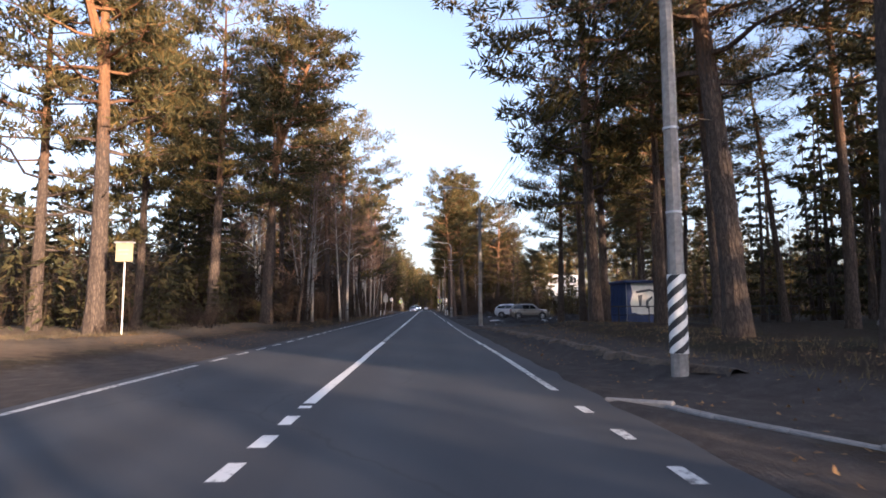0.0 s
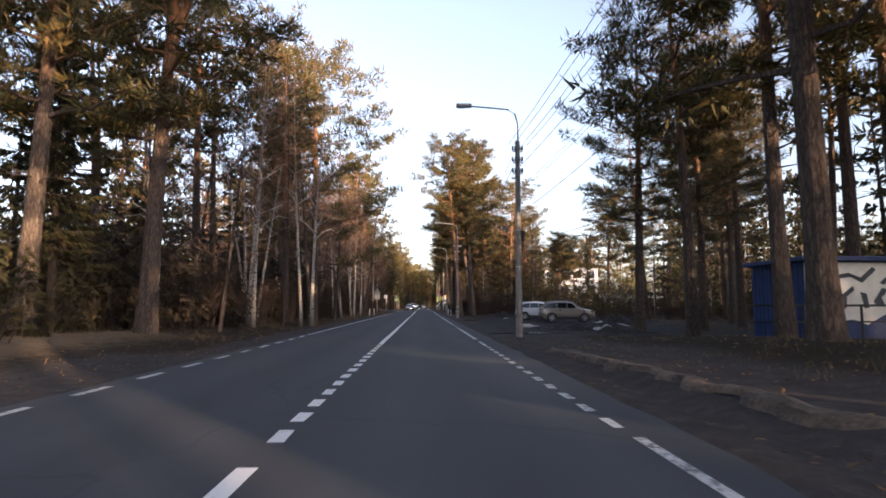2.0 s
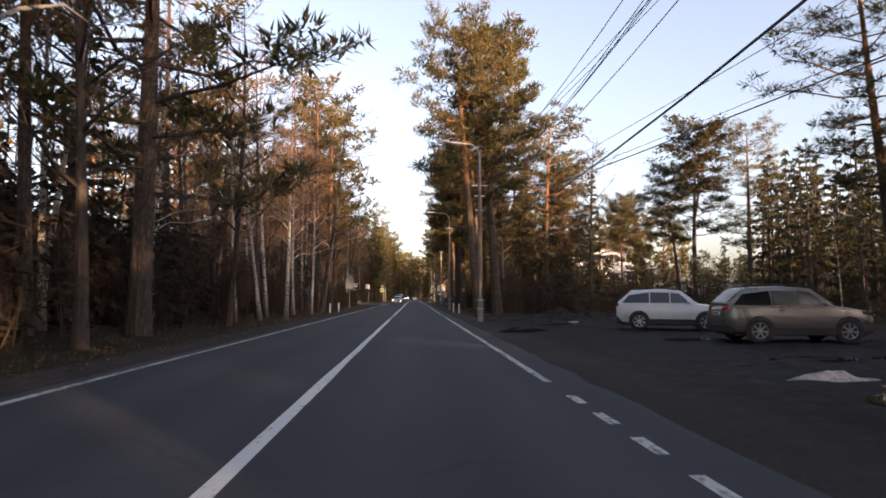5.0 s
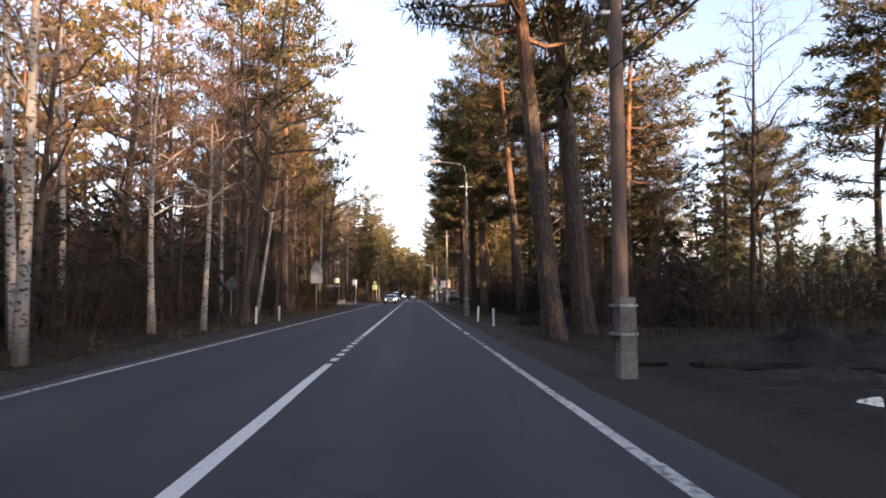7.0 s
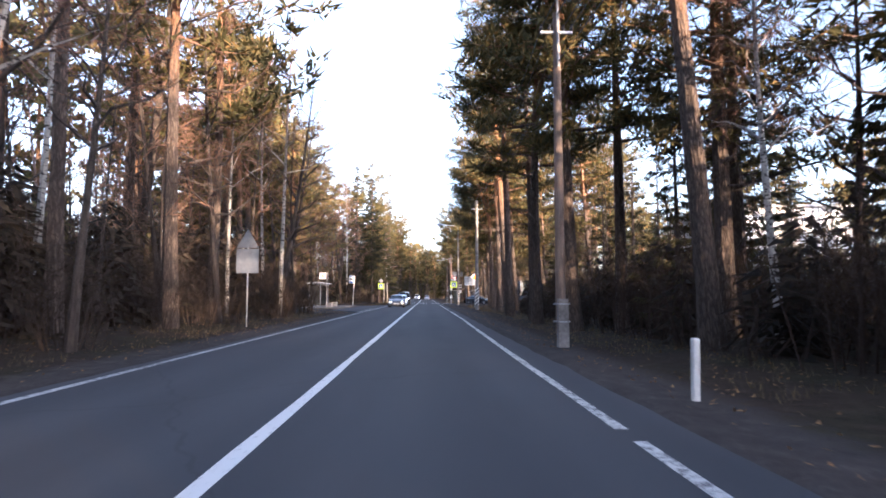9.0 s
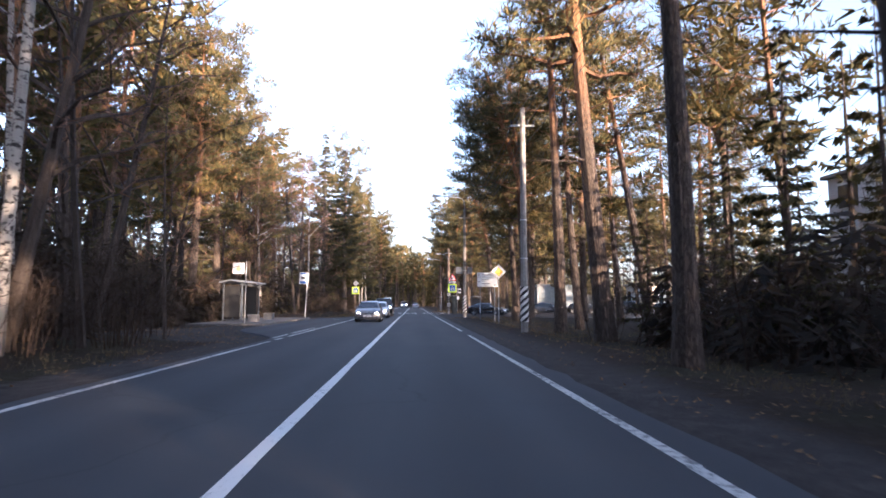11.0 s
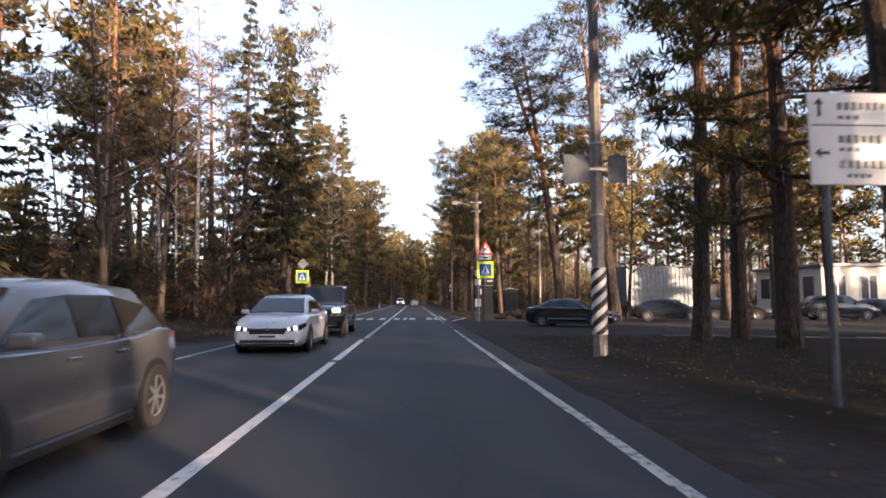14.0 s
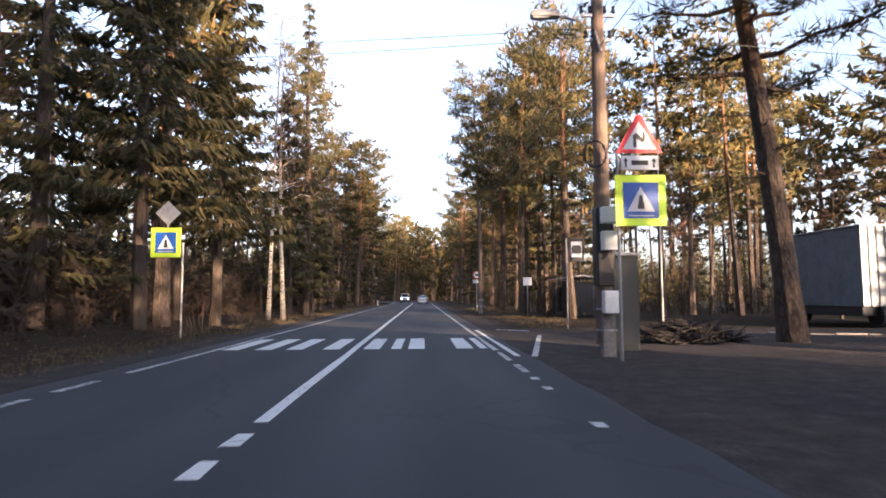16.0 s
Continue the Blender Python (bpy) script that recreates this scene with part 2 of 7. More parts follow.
HEADLIGHT = lamp_lit("lit_headlight", (1.0, 0.90, 0.74), 6.0)
LENS = plain("clear_lamp_lens", (0.45, 0.46, 0.48), 0.12)
RED_LENS = plain("red_lamp_lens", (0.35, 0.015, 0.012), 0.2)


def water():
    m, nt, b = material("puddle_water", 0.03, 0.0, 0.6)
    b.inputs["Base Color"].default_value = (0.012, 0.011, 0.010, 1)
    b.inputs["IOR"].default_value = 1.5
    bump(nt, b, noise_of(nt, world_place(nt), 1.5, 2.0), 0.04, 0.01)
    return m


WATER = water()
MUD = surface("wet_mud", (0.012, 0.011, 0.011), (0.05, 0.046, 0.043), 3.0, 0.85, relief=1.0, distance=0.06, spec=0.2)
SNOW_AND_GLINT = surface("dirty_snow_and_glint", (0.16, 0.165, 0.175), (0.55, 0.56, 0.58), 4.0, 0.8, relief=0.9, distance=0.05, spec=0.2)


# ---- builders ----
class Soup:
    """Vertices and faces gathered for one mesh."""

    def __init__(self):
        self.v, self.f = [], []

    def tube(self, path, radii, sides=6, cap=True):
        path = [Vector(p) for p in path]
        ring = []
        for i, p in enumerate(path):
            d = (path[min(i + 1, len(path) - 1)] - path[max(i - 1, 0)]).normalized()
            a = d.orthogonal().normalized() if abs(d.z) < 0.9 else Vector((1, 0, 0))
            a = (a - d * a.dot(d)).normalized()
            b = d.cross(a)
            s = len(self.v)
            for k in range(sides):
                t = 2 * math.pi * k / sides
                self.v.append(p + (a * math.cos(t) + b * math.sin(t)) * radii[i])
            ring.append(s)
        for r0, r1 in zip(ring, ring[1:]):
            for k in range(sides):
                self.f.append((r0 + k, r0 + (k + 1) % sides, r1 + (k + 1) % sides, r1 + k))
        if cap:
            self.f.append(tuple(ring[-1] + k for k in range(sides)))
            self.f.append(tuple(ring[0] + k for k in reversed(range(sides))))

    def spike(self, p, q, r):
        p, q = Vector(p), Vector(q)
        d = (q - p).normalized()
        a = d.orthogonal().normalized() * r
        b = d.cross(a)
        s = len(self.v)
        self.v += [p + a, p - a * 0.5 + b * 0.87, p - a * 0.5 - b * 0.87, q]
        self.f += [(s, s + 1, s + 3), (s + 1, s + 2, s + 3), (s + 2, s, s + 3)]

    def blade(self, p, way, side):
        s = len(self.v)
        self.v += [p - side, p + side, p + way]
        self.f.append((s, s + 1, s + 2))

    def box(self, lo, hi, m=None):
        s = len(self.v)
        for x, y, z in ((0, 0, 0), (1, 0, 0), (1, 1, 0), (0, 1, 0), (0, 0, 1), (1, 0, 1), (1, 1, 1), (0, 1, 1)):
            p = Vector((hi[0] if x else lo[0], hi[1] if y else lo[1], hi[2] if z else lo[2]))
            self.v.append(m @ p if m else p)
        self.f += [tuple(s + i for i in q) for q in ((3, 2, 1, 0), (4, 5, 6, 7), (0, 1, 5, 4), (1, 2, 6, 5), (2, 3, 7, 6), (3, 0, 4, 7))]

    def prism(self, outline, lo, hi, axis="z", m=None):
        """An outline in the plane across the axis, thickened from lo to hi. Outlines run counter-clockwise seen against the axis."""
        put = {"z": lambda a, b, h: (a, b, h), "y": lambda a, b, h: (a, h, b), "x": lambda a, b, h: (h, a, b)}[axis]
        n, s = len(outline), len(self.v)
        for h in (lo, hi):
            for a, b in outline:
                p = Vector(put(a, b, h))
                self.v.append(m @ p if m else p)
        self.f += [tuple(s + k for k in range(n)), tuple(s + n + k for k in reversed(range(n)))]
        self.f += [(s + k, s + n + k, s + n + (k + 1) % n, s + (k + 1) % n) for k in range(n)]

    def mesh(self, name, mat, smooth=False, fix=False):
        me = bpy.data.meshes.new(name)
        me.from_pydata([tuple(p) for p in self.v], [], self.f)
        if fix:
            bm = bmesh.new()
            bm.from_mesh(me)
            bmesh.ops.recalc_face_normals(bm, faces=bm.faces)
            bm.to_mesh(me)
            bm.free()
        if smooth:
            me.polygons.foreach_set("use_smooth", [True] * len(me.polygons))
            me.set_sharp_from_angle(angle=radians(38))
        me.materials.append(mat)
        return me


def bevelled(lo, hi, width=0.01, segments=1):
    """A box with worn edges, as a bmesh."""
    bm = bmesh.new()
    bmesh.ops.create_cube(bm, size=1)
    for v in bm.verts:
        v.co = Vector([(l + h) / 2 + c * (h - l) for l, h, c in zip(lo, hi, v.co)])
    bmesh.ops.bevel(bm, geom=list(bm.edges), offset=width, segments=segments, affect="EDGES", profile=0.6)
    return bm


def part(name, made, mat, parent, label="", smooth=False):
    """Links a bmesh, a Soup or a mesh as one mesh object under a thing or a part."""
    if isinstance(made, Soup):
        me = made.mesh(name, mat, smooth, True)
    elif isinstance(made, bmesh.types.BMesh):
        me = bpy.data.meshes.new(name)
        made.to_mesh(me)
        made.free()
        if smooth:
            me.polygons.foreach_set("use_smooth", [True] * len(me.polygons))
            me.set_sharp_from_angle(angle=radians(38))
        me.materials.append(mat)
    else:
        me = made
    ob = new(name, me)
    ob.parent = parent
    if label:
        tagged(ob, label)
    return ob


def thing(name, m, label, category, group="", kind=""):
    ob = new(name)
    ob.empty_display_size = 0.2
    ob.matrix_basis = m
    return tagged(ob, label, category, group, kind)


# ---- ground, road ----
ROAD_L, ROAD_R = -5.75, 2.35


def smooth_step(a, b, x):
    t = min(1.0, max(0.0, (x - a) / (b - a)))
    return t * t * (3 - 2 * t)


def bend(y):
    """How far the road swings to the left, beyond the straight."""
    return -0.004 * max(0.0, y - 300) ** 2


CREST = ((6.9, -60), (6.9, 7.0), (5.0, 10.0), (4.45, 12.4), (4.2, 16.0), (4.0, 21.5), (3.8, 25.5), (3.4, 29.5), (2.9, 34.0), (2.8, 60.0))


def crest(y):
    """Where the grassy bank breaks off towards the gravel, on the right of the first stretch."""
    for (xa, ya), (xb, yb) in zip(CREST, CREST[1:]):
        if ya <= y <= yb:
            return xa + (xb - xa) * (y - ya) / (yb - ya)
    return 6.9


def ground_z(x, y):
    """Height of the ground: level by the road, a low bank on the left, a slope up under the first pines on the right."""
    x -= bend(y)
    off = max(ROAD_L - x, x - ROAD_R, 0.0)
    if y > 300 and off < 6:
        return -0.25
    z = -0.06 * smooth_step(0.0, 0.6, off)
    if off > 0:
        z += 0.05 * smooth_step(1.0, 4.0, off) * noise.noise((x * 0.35, y * 0.35, 1.0))
        z += 0.25 * smooth_step(3.0, 9.0, off) * noise.noise((x * 0.09, y * 0.09, 5.0))
    if x < 0:
        z += 0.30 * smooth_step(2.5, 6.5, off) * (1 - 0.7 * smooth_step(148, 156, y) * (1 - smooth_step(180, 188, y)))
    else:
        z += 0.30 * smooth_step(3.0, 5.5, off) * (1 - smooth_step(34, 45, y))
        if y < 40:
            c = crest(y)
            z += 0.22 * smooth_step(c - 0.55, c + 0.05, x) * (1 - smooth_step(32, 40, y)) * smooth_step(2, 9, y)
        lot = smooth_step(43, 49, y) * (1 - smooth_step(86, 92, y)) + smooth_step(180, 188, y) * (1 - smooth_step(212, 220, y))
        z = z * (1 - lot) - 0.05 * lot
        z += 0.20 * smooth_step(0.95, 1.5, off) * (1 - smooth_step(2.2, 3.2, off)) * smooth_step(128, 140, y) * (1 - smooth_step(178, 184, y))
        if 44 < y < 92 and off > 1.2:
            z += min(1.0, off - 1.2) * (0.05 * noise.noise((x * 0.9, y * 0.9, 8.0)) + 0.035 * noise.noise((x * 2.3, y * 2.3, 9.0)))
    return z


def steps(points):
    out = []
    for a, b, d in points:
        n = max(1, round((b - a) / d))
        out += [a + (b - a) * k / n for k in range(n)]
    return out + [points[-1][1]]


def ground_material():
    m, nt, b = material("forest_floor", 0.95, 0.0, 0.08)
    p = world_place(nt)
    sep = nt.nodes.new("ShaderNodeSeparateXYZ")
    nt.links.new(p, sep.inputs[0])
    x, y = sep.outputs[0], sep.outputs[1]
    n1, n2, n3 = noise_of(nt, p, 0.35, 5.0), noise_of(nt, p, 2.6, 6.0, 0.65), noise_of(nt, p, 26.0, 3.0, 0.7)
    f = maths(nt, "ADD", maths(nt, "MULTIPLY", n2, 0.55), maths(nt, "MULTIPLY", n3, 0.45))
    litter = ramp(nt, f, [(0.30, (0.013, 0.010, 0.008)), (0.52, (0.033, 0.025, 0.018)), (0.72, (0.075, 0.055, 0.037))])
    moss = ramp(nt, f, [(0.35, (0.016, 0.015, 0.010)), (0.65, (0.042, 0.037, 0.021))])
    base = mix(nt, ramp(nt, n1, [(0.46, (0, 0, 0)), (0.60, (1, 1, 1))]), litter, moss)
    gravel = ramp(nt, f, [(0.32, (0.030, 0.027, 0.025)), (0.55, (0.058, 0.051, 0.047)), (0.75, (0.110, 0.097, 0.087))])
    mud = ramp(nt, f, [(0.30, (0.009, 0.008, 0.008)), (0.58, (0.026, 0.023, 0.022)), (0.80, (0.065, 0.060, 0.058))])

    def band(v, lo, hi, edge):
        v = maths(nt, "ADD", v, maths(nt, "MULTIPLY", maths(nt, "SUBTRACT", n2, 0.5), edge * 3))
        up = maths(nt, "MULTIPLY", maths(nt, "SUBTRACT", v, lo), 1 / edge, True)
        down = maths(nt, "MULTIPLY", maths(nt, "SUBTRACT", hi, v), 1 / edge, True)
        return maths(nt, "MULTIPLY", up, down)

    def area(x0, x1, y0, y1, edge):
        return maths(nt, "MULTIPLY", band(x, x0, x1, edge), band(y, y0, y1, edge))

    c = mix(nt, band(x, -7.6, 4.0, 0.5), base, gravel)
    c = mix(nt, area(-9.5, -5.0, -40, 36, 0.8), c, gravel)
    sand = ramp(nt, f, [(0.32, (0.085, 0.060, 0.038)), (0.55, (0.17, 0.125, 0.08)), (0.75, (0.27, 0.20, 0.13))])
    c = mix(nt, area(-26.0, -9.5, -20, 44, 1.6), c, sand)
    c = mix(nt, area(2.0, 21.0, 46, 90, 3.5), c, mud)
    c = mix(nt, area(2.0, 6.5, 6, 46, 0.5), c, gravel)
    c = mix(nt, area(2.0, 46.0, 186, 216, 1.0), c, gravel)
    c = mix(nt, area(-12.5, -5.0, 146, 184, 0.5), c, gravel)
    nt.links.new(c, b.inputs["Base Color"])
    wet = area(2.5, 24.0, 44, 92, 1.5)
    nt.links.new(maths(nt, "SUBTRACT", 0.95, maths(nt, "MULTIPLY", wet, maths(nt, "MULTIPLY", n2, 0.4))), b.inputs["Roughness"])
    bump(nt, b, f, 0.9, 0.06)
    return m


GROUND = ground_material()
xs = steps([(-900, -120, 130), (-120, -40, 10), (-40, -16, 1.5), (-16, 16, 0.5), (16, 44, 1.5), (44, 124, 10), (124, 900, 130)])
ys = steps([(-400, -40, 60), (-40, -4, 3), (-4, 260, 0.9), (260, 420, 5), (420, 1500, 180)])
xs = sorted(set(xs) | {ROAD_L + 0.12, ROAD_R - 0.12})
gs = Soup()
for yy in ys:
    for xx in xs:
        gs.v.append((xx, yy, -0.10 if ROAD_L + 0.1 < xx - bend(yy) < ROAD_R - 0.1 else ground_z(xx, yy) - 0.012))
w = len(xs)
gs.f = [(j * w + i, j * w + i + 1, (j + 1) * w + i + 1, (j + 1) * w + i) for j in range(len(ys) - 1) for i in range(w - 1)]
ground = tagged(new("ground", gs.mesh("ground", GROUND, True)), "brown leaf litter, moss and muddy gravel verges", "ground", kind="structure")

rng = random.Random(4)
rs = Soup()
ry = steps([(-60, 260, 1.0), (260, 420, 4)])
for yy in ry:
    jl, jr = 0.10 * noise.noise((yy * 0.8, 2.0, 0.0)), 0.14 * noise.noise((yy * 0.7, 7.0, 0.0))
    bay = 3.5 * smooth_step(146, 156, yy) * (1 - smooth_step(176, 185, yy))
    for xx, zz in ((ROAD_L + jl - bay, -0.07), (ROAD_L + 0.06 + jl - bay, 0.0), (-1.8, 0.0), (ROAD_R - 0.06 + jr, 0.0), (ROAD_R + jr, -0.07)):
        rs.v.append((xx + bend(yy), yy, zz))
rs.f = [(j * 5 + i, j * 5 + i + 1, j * 5 + i + 6, j * 5 + i + 5) for j in range(len(ry) - 1) for i in range(4)]
road = tagged(new("road", rs.mesh("road", ASPHALT)), "grey two-lane asphalt road with worn white lines", "road", kind="structure")


def marking(name, label, rects, mat, z=0.004):
    """Painted strips lying on the road: each rect is (x0, y0, x1, y1), with a slant at its ends."""
    s = Soup()
    for x0, y0, x1, y1 in rects:
        n = max(1, round((y1 - y0) / 2.5))
        k = len(s.v)
        for j in range(n + 1):
            yy = y0 + (y1 - y0) * j / n
            s.v += [(x0 + bend(yy) + 0.012 * rng.uniform(-1, 1), yy, z), (x1 + bend(yy) + 0.012 * rng.uniform(-1, 1), yy, z)]
        s.f += [(k + 2 * j, k + 2 * j + 1, k + 2 * j + 3, k + 2 * j + 2) for j in range(n)]
    return tagged(new(name, s.mesh(name, mat)), label, "road marking", kind="structure")


def dashes(x0, x1, y0, y1, on, off):
    out, yy = [], y0
    while yy < y1:
        out.append((x0, yy, x1, min(yy + on, y1)))
        yy += on + off
    return out


C0, C1 = -1.86, -1.70
marking("centre_line", "white centre line, solid with short dashes", [(C0, -60, C1, 3.0)] + dashes(C0, C1, 3.6, 8.2, 0.55, 0.55) + [(C0, 8.4, C1, 23.0)]
        + dashes(C0, C1, 23.9, 38.0, 0.57, 0.46) + [(C0, 38.3, C1, 84.3)] + dashes(C0, C1, 84.78, 91.7, 0.55, 0.50) + [(C0, 92.13, C1, 176.3), (C0, 176.7, C1, 183.7)]
        + dashes(C0 + 0.05, C1 + 0.05, 184.72, 196.0, 0.50, 0.46) + [(C0 + 0.06, 196.3, C1 + 0.06, 410)], LINE)


def drift(rects):
    """Cuts lines into short pieces that follow the slight wander of the painted edge."""
    out = []
    for x0, y0, x1, y1 in rects:
        n = max(1, math.ceil((y1 - y0) / 3.0))
        for k in range(n):
            a, b = y0 + (y1 - y0) * k / n, y0 + (y1 - y0) * (k + 1) / n
            m = (a + b) / 2
            d = -0.14 * smooth_step(16, 30, m) + 0.16 * smooth_step(106, 136, m) - 0.09 * smooth_step(156, 186, m)
            out.append((x0 + d, a, x1 + d, b))
    return out


E0, E1 = 1.72, 1.85
marking("right_edge_line", "worn white edge line beside the gravel verge", drift([(E0, -60, E1, 4.0)] + dashes(E0, E1, 4.5, 9.0, 0.5, 1.0) + [(E0, 9.5, E1, 24.0)] + dashes(E0, E1, 24.48, 37.0, 0.55, 0.46)
        + [(E0, 37.47, E1, 39.9), (E0, 41.3, E1, 52.0)] + dashes(E0, E1, 52.5, 57.0, 0.6, 0.6) + [(E0, 58.0, E1, 88.3)] + dashes(E0, E1, 88.7, 92.2, 0.45, 0.50)
        + [(E0, 92.7, E1, 94.35), (E0, 95.45, E1, 102.3), (E0, 102.8, E1, 148.8), (E0, 152.4, E1, 156.15), (E0, 156.5, E1, 184.0)] + dashes(E0, E1, 184.5, 187.4, 1.1, 0.4)
        + [(E0, 187.8, E1, 187.98), (E0, 188.2, E1, 188.9), (E0, 189.3, E1, 189.8), (E0, 192.3, E1, 192.6), (E0, 195.87, E1, 196.12), (E0, 198.3, E1, 198.6), (E0, 199.3, E1, 199.6), (E0, 200.2, E1, 201.4), (E0, 202.1, E1, 203.9), (E0, 204.4, E1, 410)]), LINE_OLD)
L0, L1 = -5.44, -5.30
marking("left_edge_line", "worn white edge line along the far lane", [(L0, -60, L1, 14.0)] + dashes(L0, L1, 15.0, 44.0, 1.0, 1.0) + [(L0, 45.0, L1, 145.0)] + dashes(L0, L1, 146.0, 150.0, 1.2, 1.0)
        + [(L0, 149.6, L1, 182.0)] + dashes(L0 + 0.27, L1 + 0.27, 183.2, 200.0, 1.1, 0.6) + [(L0 + 0.27, 200.6, L1 + 0.27, 410)], LINE_OLD)
marking("bus_bay_line", "second worn white line at the bus bay", [(L0 - 0.36, 147.2, L1 - 0.36, 149.9), (L0 - 0.36, 150.7, L1 - 0.36, 157.0), (-7.2, 174.6, -6.6, 174.9)], LINE_OLD)
for xa, wd in ((-4.95, 0.42), (-4.15, 0.42), (-3.4, 0.42), (-2.5, 0.42), (-1.5, 0.40), (-0.82, 0.26), (-0.40, 0.42), (0.80, 0.42), (1.38, 0.2)):
    marking("zebra_stripe", "worn white zebra stripe on the asphalt", [(xa, 205.0, xa + wd, 208.7)], LINE)
marking("edge_line_double", "second white line beside the edge line", [(1.95, 203.0, 2.07, 213.0)], LINE)
for (ax, ay), (bx, by) in (((2.45, 203.4), (3.95, 210.6)), ((4.05, 213.3), (2.95, 214.2))):
    s = Soup()
    d = (Vector((bx, by, 0)) - Vector((ax, ay, 0))).normalized()
    q = Vector((-d.y, d.x, 0)) * 0.07
    a3, b3 = Vector((ax, ay, 0)), Vector((bx, by, 0))
    zz = max(ground_z(ax, ay), ground_z(bx, by)) + 0.012
    s.prism([(a3 + q)[:2], (a3 - q)[:2], (b3 - q)[:2], (b3 + q)[:2]], zz - 0.02, zz)
    tagged(new("bus_stop_zigzag", s.mesh("zigzag", LINE_OLD, fix=True)), "worn white zigzag line of the bus stop", "road marking", kind="structure")


# ---- trees ----
def bent(h, n, wob, lean, r):
    """A trunk's axis: n + 1 points up to height h, gently bent."""
    ph = [r.uniform(0, 6.3) for _ in range(4)]
    out = []
    for i in range(n + 1):
        t = i / n
        out.append(Vector((wob * (math.sin(2.2 * t + ph[0]) - math.sin(ph[0])) + lean[0] * t * h, wob * (math.sin(2.6 * t + ph[1]) - math.sin(ph[1])) + lean[1] * t * h, t * h)))
    return out


def along(path, t):
    k = min(len(path) - 2, int(t * (len(path) - 1)))
    return path[k].lerp(path[k + 1], t * (len(path) - 1) - k)


def rand_dir(r):
    z, a = r.uniform(-1, 1), r.uniform(0, 2 * math.pi)
    s = math.sqrt(1 - z * z)
    return Vector((s * math.cos(a), s * math.sin(a), z))


def tuft(s, c, size, n, r, flat=0.45, length=0.30, width=0.05):
    for _ in range(n):
        d = rand_dir(r)
        p = c + Vector((d.x * size, d.y * size, d.z * size * flat)) * r.random() ** 0.5
        w = (d * 0.9 + rand_dir(r) * 0.6 + Vector((0, 0, 0.35))).normalized()
        s.blade(p, w * length * r.uniform(0.7, 1.4), w.orthogonal().normalized() * width * r.uniform(0.7, 1.4))


def make_pine(seed, h, first, spread, dense, wob=0.25, lean=(0, 0), girth=0.24, stubs=8, fork=0.0, needles=30, size=(0.42, 0.046), light=False):
    """A Scots pine: bare plated trunk, limbs that turn up, flat cloudy pads of needles."""
    r = random.Random(seed)
    wood, leaf = Soup(), Soup()
    axis = bent(h, 14, wob, lean, r)
    rad = [girth * (1.25 if i == 0 else 1) * (1 - 0.86 * (i / 14) ** 1.15) for i in range(15)]
    wood.tube(axis if not light else axis[::2], rad if not light else rad[::2], 9 if not light else 6)
    axes = [(axis, first, 1.0)]
    if fork:
        q = along(axis, fork)
        a = r.uniform(0, 6.3)
        top = [q + Vector((math.cos(a) * u * h * 0.11, math.sin(a) * u * h * 0.11, u * (1 - fork) * h * 0.95)) for u in (0, 0.25, 0.5, 0.75, 1)]
        wood.tube(top, [girth * 0.62 * (1 - 0.8 * k / 4) for k in range(5)], 7)
        axes.append((top, 0.25, 0.7))
    for ax, f0, part_of in axes:
        n = int((20 + 12 * (1 - f0)) * dense * part_of)
        for i in range(n):
            t = f0 + (1 - f0) * ((i + r.random()) / n) ** 0.9
            if t > 0.985:
                t = 0.985
            u = (t - f0) / (1 - f0)
            base = along(ax, t)
            a = i * 2.4 + r.uniform(-0.5, 0.5)
            ln = spread * (0.45 + 0.75 * math.sin(math.pi * (0.18 + 0.74 * u))) * r.uniform(0.55, 1.15) * (0.75 if part_of < 1 else 1)
            rise = r.uniform(-0.12, 0.25) + 0.55 * u * u
            out = Vector((math.cos(a), math.sin(a), 0))
            pts = [base]
            for j in range(1, 5):
                q = j / 4
                pts.append(base + out * ln * q + Vector((0, 0, ln * (rise * q + 0.22 * (q * q - 0.5 * q)))) + rand_dir(r) * 0.05 * ln)
            br = girth * 0.30 * (1 - 0.75 * u)
            if light:
                wood.spike(pts[0], pts[2], br * 1.2)
                wood.spike(pts[2], pts[4], br * 0.7)
            else:
                wood.tube(pts, [br * (1 - 0.85 * j / 4) for j in range(5)], 4, False)
            m = 4 + int(ln * 1.4)
            for j in range(m):
                q = 0.38 + 0.62 * (j + r.random()) / m
                c = along(pts, min(q, 0.999))
                sd = Vector((-out.y, out.x, 0)) * r.uniform(-0.42, 0.42) * ln * (1.15 - q * 0.5)
                c2 = c + sd + Vector((0, 0, r.uniform(-0.05, 0.28)))
                if sd.length > 0.25 and not light:
                    wood.spike(c, c2, 0.018)
                tuft(leaf, c2, r.uniform(0.32, 0.62), needles, r, 0.42, *size)
    tuft(leaf, along(axis, 0.99) + Vector((0, 0, 0.3)), 0.6, needles + 6, r, 0.8, *size)
    for _ in range(stubs):
        t = r.uniform(0.22, max(first, 0.3))
        b = along(axis, t)
        a = r.uniform(0, 6.3)
        e = b + Vector((math.cos(a), math.sin(a), r.uniform(-0.2, 0.3))) * r.uniform(0.5, 2.2)
        wood.spike(b, e, 0.045)
        for _ in range(3):
            wood.spike(b.lerp(e, 0.6), e + rand_dir(r) * 0.5, 0.014)
    return wood.mesh("pine_trunk", PINE_BARK, True), leaf.mesh("pine_crown", NEEDLES)


